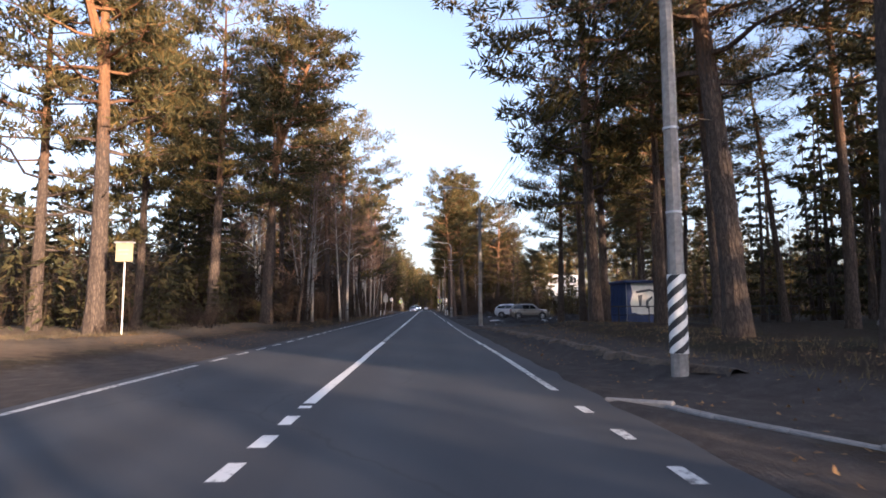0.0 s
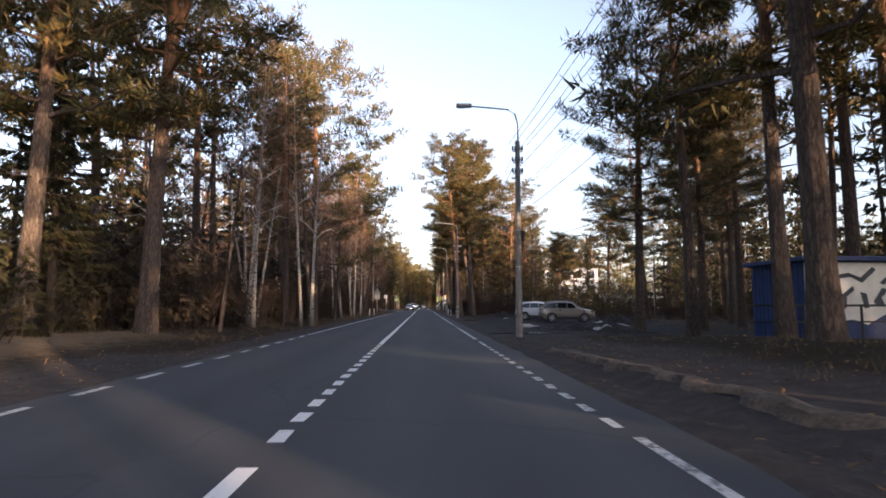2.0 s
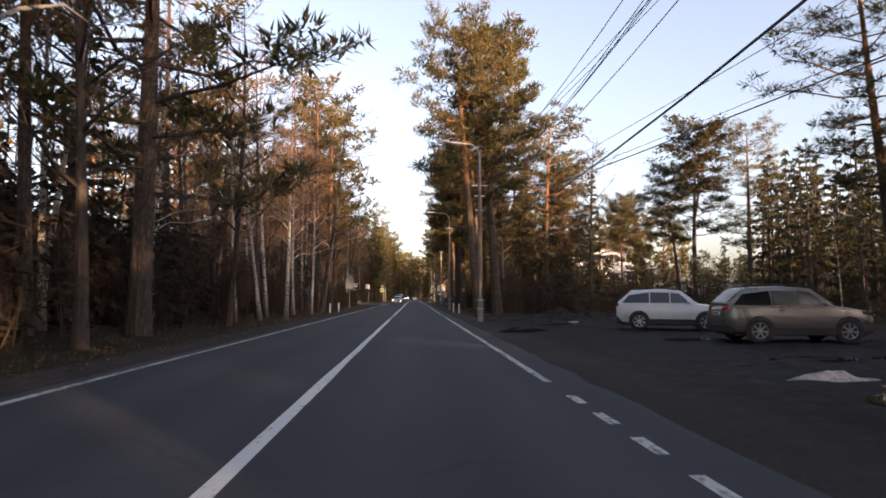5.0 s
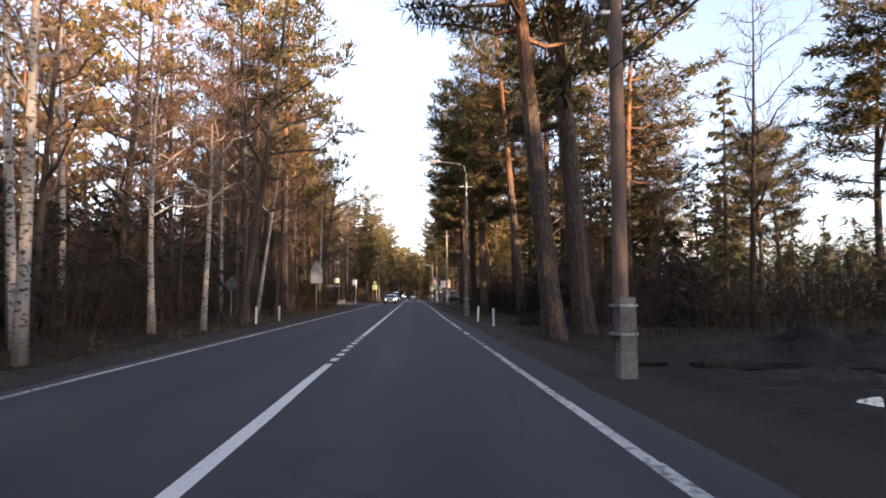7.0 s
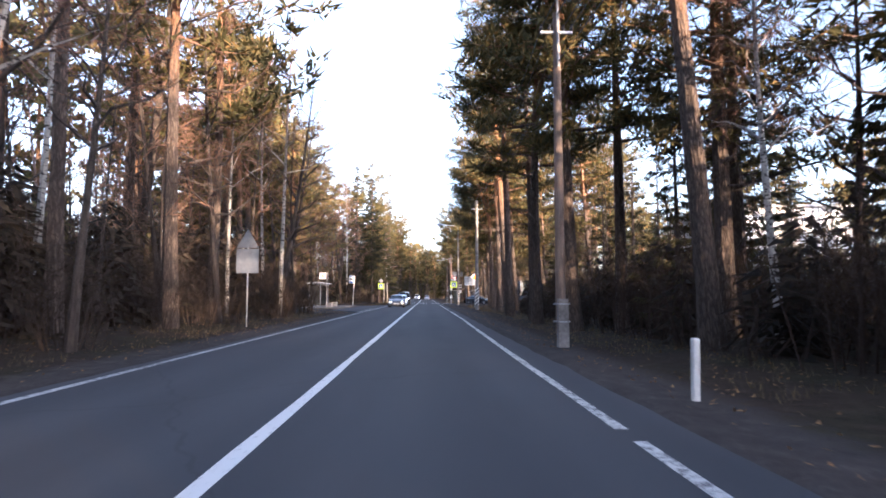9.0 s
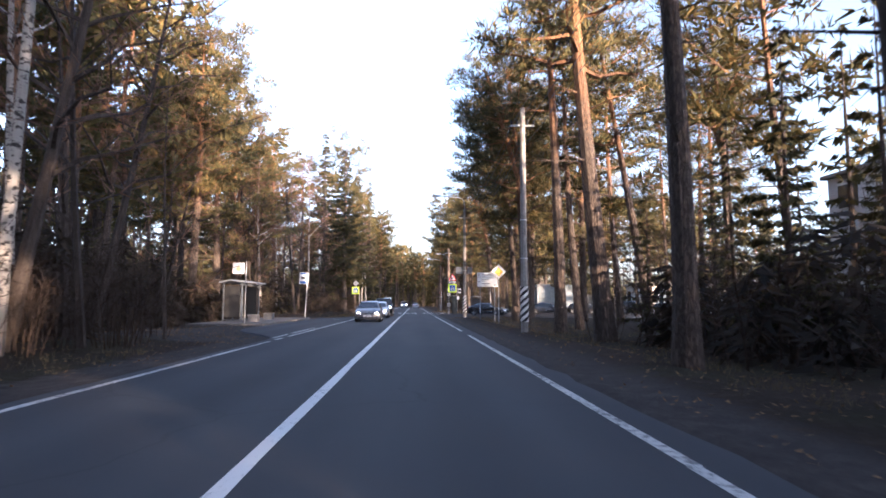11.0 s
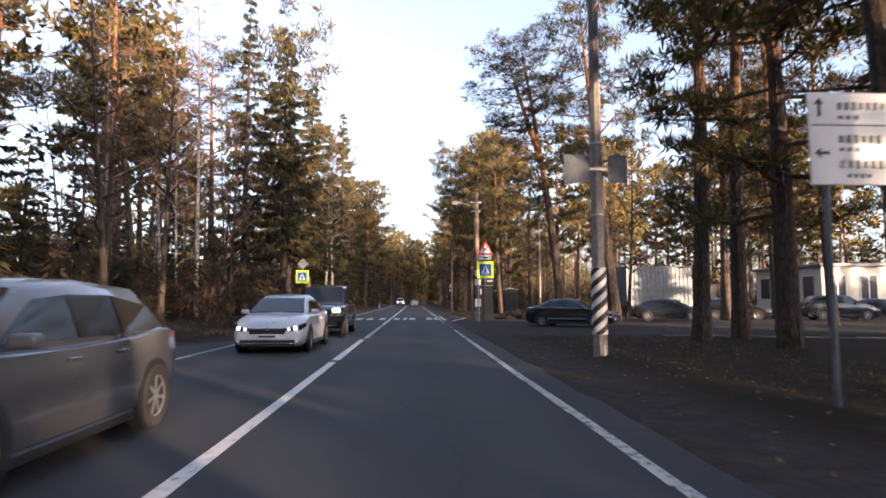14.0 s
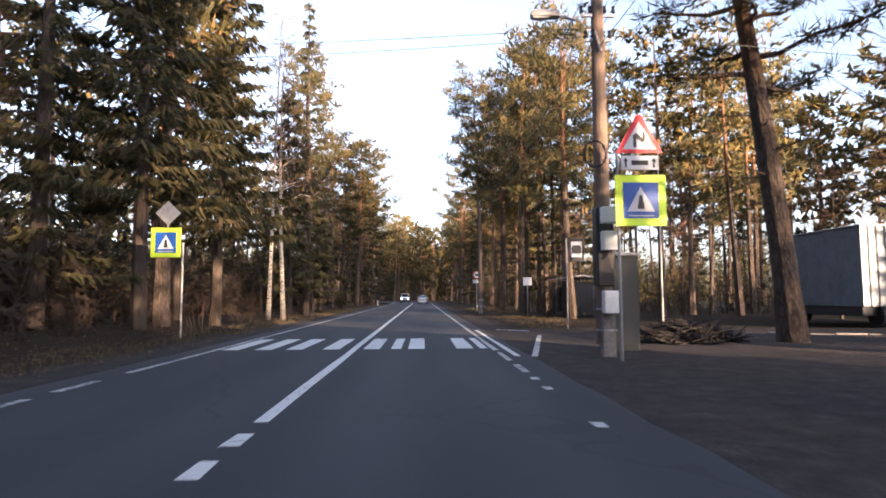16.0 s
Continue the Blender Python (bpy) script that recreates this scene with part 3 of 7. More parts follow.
def make_spruce(seed, h, width, dense=1.0, low=0.08, light=False):
    """A spruce: a spire of drooping boughs."""
    r = random.Random(seed)
    wood, leaf = Soup(), Soup()
    axis = bent(h, 8, 0.06, (0, 0), r)
    g = 0.011 * h + 0.03
    wood.tube(axis, [g * (1 - 0.93 * i / 8) for i in range(9)], 7)
    n = int(h * 5.5 * dense)
    for i in range(n):
        t = low + (0.985 - low) * (i + r.random()) / n
        base = along(axis, t)
        a = i * 2.4 + r.uniform(-0.4, 0.4)
        ln = width * (1 - t) ** 0.85 * r.uniform(0.6, 1.15) + 0.12
        out = Vector((math.cos(a), math.sin(a), 0))
        droop = 0.10 + 0.30 * (1 - t)
        pts = [base + out * ln * q + Vector((0, 0, -droop * ln * q + 0.28 * ln * q * q)) for q in (0, 0.35, 0.7, 1.0)]
        if light:
            wood.spike(pts[0], pts[3], 0.03)
        else:
            wood.tube(pts, [0.03 * (1 - 0.8 * q) for q in (0, 0.35, 0.7, 1.0)], 3, False)
        sd = Vector((-out.y, out.x, 0))
        for _ in range(int(13 + 18 * ln * dense) if light else int(20 + 30 * ln * dense)):
            q = r.random() ** 0.7
            c = along(pts, min(q, 0.999)) + sd * r.uniform(-0.34, 0.34) * ln * (1.1 - q)
            w = (out * 0.5 + sd * r.uniform(-0.8, 0.8) + Vector((0, 0, -r.uniform(0.2, 1.0)))).normalized()
            leaf.blade(c, w * r.uniform(0.25, 0.55), w.orthogonal().normalized() * (r.uniform(0.09, 0.17) if light else r.uniform(0.035, 0.07)))
    for _ in range(20):
        leaf.blade(along(axis, 0.97), (rand_dir(r) + Vector((0, 0, 1.2))).normalized() * 0.45, rand_dir(r) * 0.04)
    return wood.mesh("spruce_trunk", DARK_BARK, True), leaf.mesh("spruce_crown", SPRUCE)


def make_bare(seed, h, bark, first, spread, twigs, girth=0.14, lean=(0, 0), droop=0.0, stems=1, wide=False, thick=1.0):
    """A leafless broadleaf tree: trunk, limbs, and a haze of fine twigs."""
    r = random.Random(seed)
    wood, fine = Soup(), Soup()
    for s in range(stems):
        ln = (lean[0] + r.uniform(-0.09, 0.09) * (stems > 1), lean[1] + r.uniform(-0.09, 0.09) * (stems > 1))
        off = Vector((r.uniform(-0.25, 0.25), r.uniform(-0.25, 0.25), 0)) * (stems > 1)
        axis = [p + off for p in bent(h * r.uniform(0.88, 1.0), 12, 0.3, ln, r)]
        g = girth * r.uniform(0.8, 1.0)
        rad = [g * (1.2 if i == 0 else 1) * (1 - 0.92 * (i / 12) ** 0.9) for i in range(13)]
        wood.tube(axis if thick == 1 else axis[::2], rad if thick == 1 else rad[::2], 8 if thick == 1 else 5)
        n = int((26 if thick == 1 else 17) / stems ** 0.5)
        for i in range(n):
            t = first + (0.97 - first) * (i + r.random()) / n
            u = (t - first) / (1 - first)
            base = along(axis, t)
            a = i * 2.4 + r.uniform(-0.5, 0.5)
            out = Vector((math.cos(a), math.sin(a), 0))
            l = spread * (1.0 - 0.72 * u) * r.uniform(0.6, 1.2)
            up = r.uniform(0.55, 1.1) if not wide else r.uniform(0.25, 0.8)
            pts = [base]
            for j in range(1, 5):
                q = j / 4
                pts.append(base + out * l * q + Vector((0, 0, l * (up * q - droop * q * q))) + rand_dir(r) * 0.09 * l)
            br = g * 0.42 * (1 - 0.8 * u)
            if thick == 1:
                wood.tube(pts, [br * (1 - 0.88 * j / 4) for j in range(5)], 4, False)
            else:
                wood.tube(pts[::2], [br, br * 0.56, br * 0.12], 3, False)
            for j in range(int(twigs * (0.5 + l / spread))):
                q = 0.2 + 0.8 * r.random()
                c = along(pts, min(q, 0.999))
                w = (out * 0.6 + rand_dir(r) * 0.8 + Vector((0, 0, 0.55 - 1.3 * droop))).normalized()
                tl = r.uniform(0.45, 1.25) * (1 - 0.35 * u)
                e = c + w * tl
                fine.spike(c, e, 0.011 * thick)
                for _ in range(3 if thick == 1 else 1):
                    k = c.lerp(e, r.uniform(0.25, 0.85))
                    w2 = (w + rand_dir(r) * 0.75 + Vector((0, 0, -droop))).normalized()
                    fine.spike(k, k + w2 * tl * r.uniform(0.3, 0.65), 0.007 * thick)
    return wood.mesh("bare_trunk", bark, True), fine.mesh("bare_twigs", TWIGS)


def make_shrub(seed, h, spread, stems, dry):
    r = random.Random(seed)
    wood, fine = Soup(), Soup()
    for _ in range(stems):
        a, q = r.uniform(0, 6.3), r.random()
        b = Vector((math.cos(a), math.sin(a), 0)) * spread * 0.35 * q
        e = b * 2.2 + Vector((r.uniform(-0.2, 0.2), r.uniform(-0.2, 0.2), h * r.uniform(0.55, 1.0)))
        wood.spike(b, e, 0.022)
        for _ in range(6):
            k = b.lerp(e, r.uniform(0.25, 0.95))
            w = ((e - b).normalized() + rand_dir(r) * 0.9).normalized()
            k2 = k + w * h * r.uniform(0.12, 0.34)
            fine.spike(k, k2, 0.013)
            for _ in range(2):
                k3 = k.lerp(k2, r.uniform(0.3, 0.9))
                fine.spike(k3, k3 + (w + rand_dir(r)).normalized() * h * r.uniform(0.08, 0.22), 0.009)
            for _ in range(dry):
                p = k.lerp(k2, r.random())
                d = rand_dir(r)
                fine.blade(p, d * 0.09, d.orthogonal() * 0.03)
    return wood.mesh("shrub_stems", SHRUB), fine.mesh("shrub_twigs", SHRUB)


PINES = [make_pine(11, 21, 0.48, 3.3, 1.25, girth=0.30), make_pine(12, 19, 0.42, 3.6, 1.3, lean=(0.03, 0.02), girth=0.27), make_pine(13, 22, 0.55, 2.9, 1.15, wob=0.35, girth=0.28),
         make_pine(14, 17, 0.38, 3.4, 1.2, wob=0.3, girth=0.24, fork=0.5), make_pine(15, 20, 0.33, 3.9, 1.4, girth=0.33), make_pine(16, 18, 0.5, 3.0, 1.1, lean=(-0.06, 0.02), wob=0.45, girth=0.24)]
LIGHT = {"needles": 8, "size": (0.50, 0.145), "light": True}
MID = {"needles": 17, "size": (0.46, 0.060), "light": True}
LOW_PINES = [make_pine(21, 19, 0.20, 5.0, 1.25, girth=0.31, wob=0.3, stubs=4), make_pine(22, 21, 0.26, 6.0, 1.3, girth=0.30, lean=(-0.03, 0), stubs=4)]
BIG_PINES = [make_pine(17, 22, 0.45, 4.0, 1.3, girth=0.36), make_pine(18, 21, 0.36, 4.2, 1.35, girth=0.38, fork=0.55, wob=0.35)]
EDGE_PINES = [make_pine(37, 20, 0.40, 3.4, 0.9, girth=0.25, **MID), make_pine(38, 18, 0.36, 3.5, 0.9, girth=0.22, wob=0.35, **MID), make_pine(39, 21, 0.52, 2.8, 0.75, girth=0.22, **MID)]
THIN_PINES = [make_pine(31, 20, 0.55, 2.6, 0.62, girth=0.20, stubs=5, **LIGHT), make_pine(32, 18, 0.48, 2.8, 0.62, girth=0.18, stubs=5, **LIGHT), make_pine(33, 21, 0.60, 2.4, 0.6, girth=0.2, wob=0.4, stubs=5, **LIGHT)]
WOOD_PINES = [make_pine(34, 20, 0.40, 3.4, 0.85, girth=0.25, **LIGHT), make_pine(35, 18, 0.34, 3.6, 0.85, girth=0.22, wob=0.35, **LIGHT), make_pine(36, 22, 0.45, 3.2, 0.8, girth=0.26, lean=(0.03, 0), **LIGHT)]
SPRUCES = [make_spruce(41, 18, 3.3, 1.15, 0.2), make_spruce(42, 21, 2.5, 0.75), make_spruce(43, 12, 2.2, 0.8), make_spruce(44, 4.0, 1.3, 1.0), make_spruce(45, 2.4, 0.9, 1.2)]
WOOD_SPRUCES = [make_spruce(46, 17, 3.0, 0.55, 0.12, True), make_spruce(47, 14, 2.6, 0.55, 0.1, True), make_spruce(48, 7, 2.0, 0.8, 0.08, True)]
BIRCHES = [make_bare(51, 17, BIRCH_BARK, 0.35, 2.5, 13, 0.15, droop=0.25), make_bare(52, 18, BIRCH_BARK, 0.4, 2.3, 13, 0.14, (0.05, 0), 0.25), make_bare(53, 16, BIRCH_BARK, 0.3, 2.6, 12, 0.13, (-0.06, 0.02), 0.25, 2)]
BARES = [make_bare(61, 15, DARK_BARK, 0.28, 3.2, 14, 0.17, wide=True), make_bare(62, 17, DARK_BARK, 0.35, 2.8, 13, 0.16), make_bare(63, 12, DARK_BARK, 0.2, 2.4, 10, 0.09, stems=3), make_bare(64, 16, DARK_BARK, 0.22, 3.8, 13, 0.2, (0.05, 0), wide=True), make_bare(70, 20, DARK_BARK, 0.26, 5.6, 15, 0.25, (0.07, 0), wide=True)]
WOOD_BARES = [make_bare(65, 15, DARK_BARK, 0.25, 2.8, 6, 0.13, thick=1.7), make_bare(66, 13, DARK_BARK, 0.2, 2.6, 6, 0.11, (0.05, 0.03), thick=1.7), make_bare(67, 10, DARK_BARK, 0.15, 2.2, 6, 0.08, thick=1.6, wide=True)]
WOOD_BIRCHES = [make_bare(68, 17, BIRCH_BARK, 0.38, 2.4, 6, 0.13, droop=0.25, thick=1.6), make_bare(69, 15, BIRCH_BARK, 0.35, 2.2, 6, 0.11, (0.05, 0), 0.25, thick=1.6)]
DEEP_SHRUBS = [make_shrub(75, 2.8, 2.6, 7, 0), make_shrub(76, 3.8, 2.8, 7, 0)]
SHRUBS = [make_shrub(71, 2.6, 2.2, 11, 0), make_shrub(72, 3.6, 2.4, 11, 0), make_shrub(73, 1.6, 1.8, 14, 1), make_shrub(74, 1.0, 1.5, 14, 2)]
KINDS = {"pine": (PINES, "pine_tree", "pine"), "thin": (THIN_PINES, "pine_tree", "pine"), "dshrub": (DEEP_SHRUBS, "bare_shrub", "shrub"), "young": ([WOOD_SPRUCES[2], SPRUCES[3], WOOD_SPRUCES[1]], "spruce_tree", "spruce"), "big": (BIG_PINES, "pine_tree", "pine"), "belt": ([make_spruce(49, 17, 3.4, 0.30, 0.05, True)], "spruce_tree", "spruce"), "low": (LOW_PINES, "pine_tree", "pine"), "epine": (EDGE_PINES, "pine_tree", "pine"), "wpine": (WOOD_PINES, "pine_tree", "pine"), "wspruce": (WOOD_SPRUCES, "spruce_tree", "spruce"), "wbirch": (WOOD_BIRCHES, "birch_tree", "birch"), "wbare": (WOOD_BARES, "bare_tree", "tree"), "spruce": (SPRUCES, "spruce_tree", "spruce"), "birch": (BIRCHES, "birch_tree", "birch"),
         "bare": (BARES, "bare_tree", "tree"), "shrub": (SHRUBS, "bare_shrub", "shrub")}
WORDS = {"pine": "tall Scots pine with plated bark and green pads of needles", "thin": "slender Scots pine with a bare trunk and small high crown", "spruce": "dark green spruce with drooping boughs",
         "birch": "leafless birch with white black-marked bark", "bare": "leafless broadleaf tree with dark bark and fine twigs", "shrub": "leafless brown shrub at the forest edge"}
WORDS.update({"belt": "tall spruce of the belts added to keep the low sun off", "dshrub": "leafless brown shrub deep in the wood", "young": "young dark green spruce in the undergrowth", "low": "old Scots pine with low spreading dark boughs", "big": "old thick-trunked Scots pine with broad dark crown", "epine": "Scots pine at the forest edge with ragged crown", "wpine": "Scots pine of the wood with a ragged green crown", "wspruce": "spruce of the wood with thin drooping boughs", "wbirch": "thin leafless birch among the pines", "wbare": "leafless young tree with brown twigs in the wood"})
PLANTED, DEEP = [], {}


def plant(kind, k, x, y, size=1.0, turn=None, tilt=(0, 0), label="", group="", deep=False):
    meshes, name, cat = KINDS[kind]
    wood, crown = meshes[k % len(meshes)]
    turn = rng.uniform(0, 360) if turn is None else turn
    m = pose(x, y, ground_z(x, y) - 0.06, tilt[1], tilt[0], 0) @ pose(0, 0, 0, 0, 0, turn) @ Matrix.Diagonal((size, size, size, 1))
    if deep:
        DEEP.setdefault(cat, []).append((m, wood, crown))
        PLANTED.append((x, y))
        return None
    t = thing(name, m, label or WORDS[kind], cat, group or ("shrubs of the undergrowth" if kind == "shrub" else "trees along the road"))
    part("trunk" if kind != "shrub" else "stem", wood, None, t)
    if crown:
        top = part("crown" if kind != "shrub" else "twig_spray", crown, None, t)
        if kind == "shrub":
            tagged(top, kind="stuff")
    PLANTED.append((x, y))
    return t


# trees told apart one by one: kind, shape, x, y, size, turn, tilt
HEROES = [
    ("big", 1, -16.0, 29.6, 1.15, 40, (0, 0)), ("low", 0, -20.0, 31.5, 1.05, 10, (0, 0)), ("pine", 4, -13.6, 38.6, 1.05, 10, (0, 0)), ("spruce", 0, -15.2, 42.8, 0.8, 10, (0, 0)), ("pine", 3, -17.2, 36.5, 1.1, 10, (0, 0)), ("big", 1, -11.1, 42.1, 1.0, 200, (2, 0)), ("pine", 5, -16.8, 46.6, 1.0, 90, (-5, 0)),
    ("pine", 0, -13.4, 53.6, 0.98, 0, (0, 0)), ("spruce", 2, -18.5, 45.3, 1.0, 0, (0, 0)), ("spruce", 3, -14.6, 33.5, 0.8, 0, (0, 0)), ("spruce", 3, -12.8, 37.5, 0.7, 50, (0, 0)),
    ("birch", 0, -10.0, 53.0, 1.0, 0, (2, 0)), ("birch", 1, -8.2, 57.8, 1.0, 120, (-1, 0)), ("birch", 0, -7.7, 58.5, 1.02, 40, (4, 0)), ("pine", 2, -10.2, 62.0, 0.9, 0, (0, 0)),
    ("birch", 2, -11.4, 75.0, 0.9, 0, (0, 0)), ("low", 0, -9.6, 69.6, 1.22, 0, (0, 0)), ("birch", 1, -9.4, 80.0, 0.9, 200, (-2, 0)), ("bare", 1, -9.4, 84.4, 1.0, 0, (-3, 0)), ("birch", 0, -9.1, 83.8, 0.92, 70, (-4, 0)),
    ("birch", 0, -7.9, 85.0, 0.95, 160, (1, 0)), ("bare", 0, -11.6, 91.5, 1.0, 60, (0, 0)), ("birch", 2, -9.2, 94.3, 0.95, 10, (0, 0)), ("birch", 0, -8.4, 97.0, 0.85, 250, (-2, 0)),
    ("bare", 4, -8.5, 102.6, 1.0, 0, (3, 0)), ("bare", 1, -8.9, 112.0, 0.85, 90, (0, 0)), ("birch", 1, -10.2, 138.6, 1.36, 30, (1, 0)), ("pine", 2, -14.5, 141.0, 1.0, 0, (0, 0)), ("pine", 0, -20.6, 140.0, 1.05, 0, (0, 0)),
    ("birch", 0, -17.4, 206.3, 1.0, 0, (-4, 0)), ("birch", 1, -16.8, 207.2, 1.0, 100, (0, 0)), ("spruce", 0, -20.2, 189.0, 0.8, 0, (0, 0)), ("pine", 5, -17.8, 203.0, 1.1, 40, (0, 0)), ("bare", 1, -14.6, 199.0, 1.2, 0, (0, 0)), ("bare", 0, -15.6, 194.0, 1.15, 80, (0, 0)), ("birch", 1, -14.0, 203.0, 1.25, 200, (0, 0)), ("bare", 2, -12.6, 204.5, 1.3, 10, (0, 0)), ("bare", 3, -13.2, 190.0, 1.1, 170, (0, 0)), ("spruce", 2, -14.2, 206.5, 0.55, 40, (0, 0)), ("spruce", 0, -10.6, 213.0, 1.35, 0, (0, 0)), ("spruce", 1, -13.4, 211.4, 1.25, 0, (0, 0)), ("pine", 1, -16.6, 213.5, 1.15, 70, (0, 0)), ("spruce", 0, -9.6, 218.5, 1.2, 140, (0, 0)), ("bare", 0, -12.4, 221.0, 1.35, 220, (0, 0)),
    ("spruce", 1, -8.6, 235.0, 1.15, 0, (0, 0)), ("birch", 1, -9.2, 226.6, 1.1, 0, (0, 0)), ("birch", 0, -8.5, 227.4, 1.1, 90, (1, 0)), ("bare", 0, -15.5, 160.5, 0.85, 30, (10, 0)), ("bare", 3, -10.6, 139.5, 1.3, 20, (4, 0)), ("pine", 2, -15.5, 147.0, 1.0, 20, (0, 0)), ("bare", 0, -12.2, 146.8, 1.25, 100, (8, 0)), ("pine", 1, -18.5, 152.0, 1.05, 20, (0, 0)), ("pine", 3, 27.0, 106.5, 1.05, 200, (0, 0)), ("spruce", 0, 26.5, 140.3, 0.7, 0, (0, 0)), ("spruce", 0, 24.3, 144.6, 0.65, 60, (0, 0)), ("spruce", 0, 31.5, 134.2, 0.72, 120, (0, 0)), ("pine", 0, -17.6, 178.0, 1.1, 0, (0, 0)), ("bare", 2, -15.2, 180.5, 1.25, 60, (0, 0)), ("birch", 0, -15.8, 186.0, 1.25, 60, (0, 0)), ("pine", 3, -19.0, 171.5, 1.05, 0, (0, 0)), ("bare", 1, -17.5, 183.0, 1.25, 0, (0, 0)), ("pine", 4, -16.0, 167.0, 1.0, 0, (0, 0)), ("pine", 3, -22.0, 180.0, 1.2, 90, (0, 0)), ("pine", 5, -22.0, 156.0, 1.0, 20, (0, 0)),
    ("big", 1, 8.6, 17.0, 0.95, 0, (-4, 0)), ("big", 0, 8.6, 11.0, 1.0, 60, (3, 0)), ("pine", 1, 11.8, 24.5, 1.0, 0, (-2, 0)), ("pine", 2, 17.6, 25.0, 0.95, 0, (1, 0)), ("pine", 5, 20.8, 35.0, 0.9, 0, (0, 0)),
    ("low", 1, 8.6, 31.3, 1.12, 150, (-2, 0)), ("pine", 1, 11.2, 43.9, 1.0, 70, (0, 0)), ("pine", 3, 14.5, 50.0, 0.95, 0, (0, 0)), ("pine", 4, 20.3, 73.4, 0.86, 20, (-5, 0)), ("pine", 3, 24.5, 72.0, 0.95, 100, (3, 0)),
    ("big", 0, 4.2, 91.3, 0.95, 0, (-4, 0)), ("big", 1, 5.9, 94.0, 1.0, 130, (-4, 0)), ("bare", 3, 13.4, 116.0, 1.05, 0, (0, 0)), ("bare", 0, 13.8, 97.0, 1.05, 0, (0, 0)),
    ("pine", 3, 19.5, 106.0, 0.62, 0, (0, 0)), ("pine", 1, 22.5, 109.0, 0.60, 80, (0, 0)), ("pine", 4, 31.0, 104.0, 0.85, 0, (0, 0)), ("pine", 5, 15.5, 84.0, 0.5, 0, (0, 0)), ("pine", 3, 18.5, 118.0, 0.55, 0, (0, 0)),
    ("pine", 0, 6.9, 111.9, 1.0, 30, (-4, 0)), ("pine", 2, 5.1, 136.0, 0.95, 0, (0, 0)), ("pine", 1, 5.8, 131.0, 0.95, 60, (0, 0)), ("spruce", 2, 8.6, 118.0, 0.8, 0, (0, 0)), ("birch", 0, 9.3, 113.0, 0.95, 0, (0, 0)), ("spruce", 0, 13.0, 122.0, 0.95, 0, (0, 0)),
    ("big", 0, 6.5, 145.6, 1.0, 0, (-3, 0)), ("pine", 2, 6.4, 152.0, 1.0, 0, (0, 0)), ("pine", 5, 8.8, 157.4, 1.0, 220, (-6, 0)), ("big", 1, 7.4, 166.2, 0.9, 0, (-2, 0)), ("pine", 3, 7.7, 172.3, 1.05, 90, (-2, 0)),
    # spruces at y 143-153 and 190-198 are added to shade cars and trailer
    ("pine", 0, 9.4, 183.0, 0.95, 90, (0, 0)), ("pine", 2, 11.3, 184.0, 1.0, 200, (0, 0)), ("low", 1, 12.6, 170.0, 0.95, 0, (0, 0)), ("pine", 1, 20.0, 164.0, 0.95, 0, (0, 0)), ("low", 0, 10.2, 179.5, 0.95, 80, (0, 0)), ("low", 1, 22.5, 171.0, 0.9, 50, (0, 0)), ("bare", 1, 19.0, 186.0, 0.85, 20, (0, 0)), ("spruce", 2, 22.5, 152.5, 0.8, 0, (0, 0)), ("spruce", 2, 25.0, 147.5, 0.85, 50, (0, 0)), ("spruce", 2, 28.0, 143.0, 0.8, 90, (0, 0)), ("spruce", 2, 19.5, 148.5, 0.7, 140, (0, 0)), ("spruce", 2, 23.6, 143.2, 0.75, 10, (0, 0)), ("bare", 0, 24.0, 190.0, 0.8, 120, (0, 0)), ("bare", 2, 29.0, 184.0, 0.7, 10, (0, 0)), ("pine", 3, 27.5, 194.5, 0.85, 10, (0, 0)), ("bare", 3, 33.0, 192.0, 0.7, 60, (0, 0)), ("pine", 4, 9.6, 116.5, 1.0, 30, (0, 0)), ("bare", 0, 12.2, 112.5, 1.1, 70, (0, 0)), ("pine", 3, 15.5, 112.0, 0.9, 10, (0, 0)), ("pine", 1, 8.4, 123.5, 1.05, 10, (0, 0)), ("pine", 4, 5.6, 121.0, 1.08, 100, (0, 0)), ("pine", 3, 5.2, 126.5, 1.1, 200, (0, 0)), ("spruce", 2, 33.5, 168.0, 0.9, 0, (0, 0)), ("spruce", 2, 29.5, 173.5, 0.75, 0, (0, 0)), ("spruce", 0, 33.5, 197.5, 0.7, 0, (0, 0)), ("spruce", 0, 36.5, 193.5, 0.75, 80, (0, 0)), ("spruce", 0, 39.0, 190.0, 0.75, 160, (0, 0)), ("bare", 3, 16.2, 209.0, 1.0, 10, (0, 0)), ("bare", 0, 13.6, 205.5, 0.8, 10, (0, 0)), ("pine", 5, 10.9, 152.5, 0.95, 0, (-3, 0)),
    ("pine", 4, 12.6, 14.5, 1.0, 0, (0, 0)), ("pine", 1, 15.2, 19.0, 1.0, 0, (0, 0)), ("pine", 4, 13.2, 34.5, 0.95, 50, (0, 0)), ("pine", 0, 16.4, 41.0, 1.0, 0, (0, 0)), ("pine", 4, 10.6, 48.5, 0.8, 0, (0, 0)), ("pine", 3, 22.0, 61.5, 0.95, 0, (0, 0)), ("pine", 4, 26.0, 69.0, 0.95, 0, (0, 0)), ("pine", 1, 19.8, 56.0, 0.95, 0, (0, 0)), ("pine", 0, 29.0, 76.0, 0.9, 0, (0, 0)),
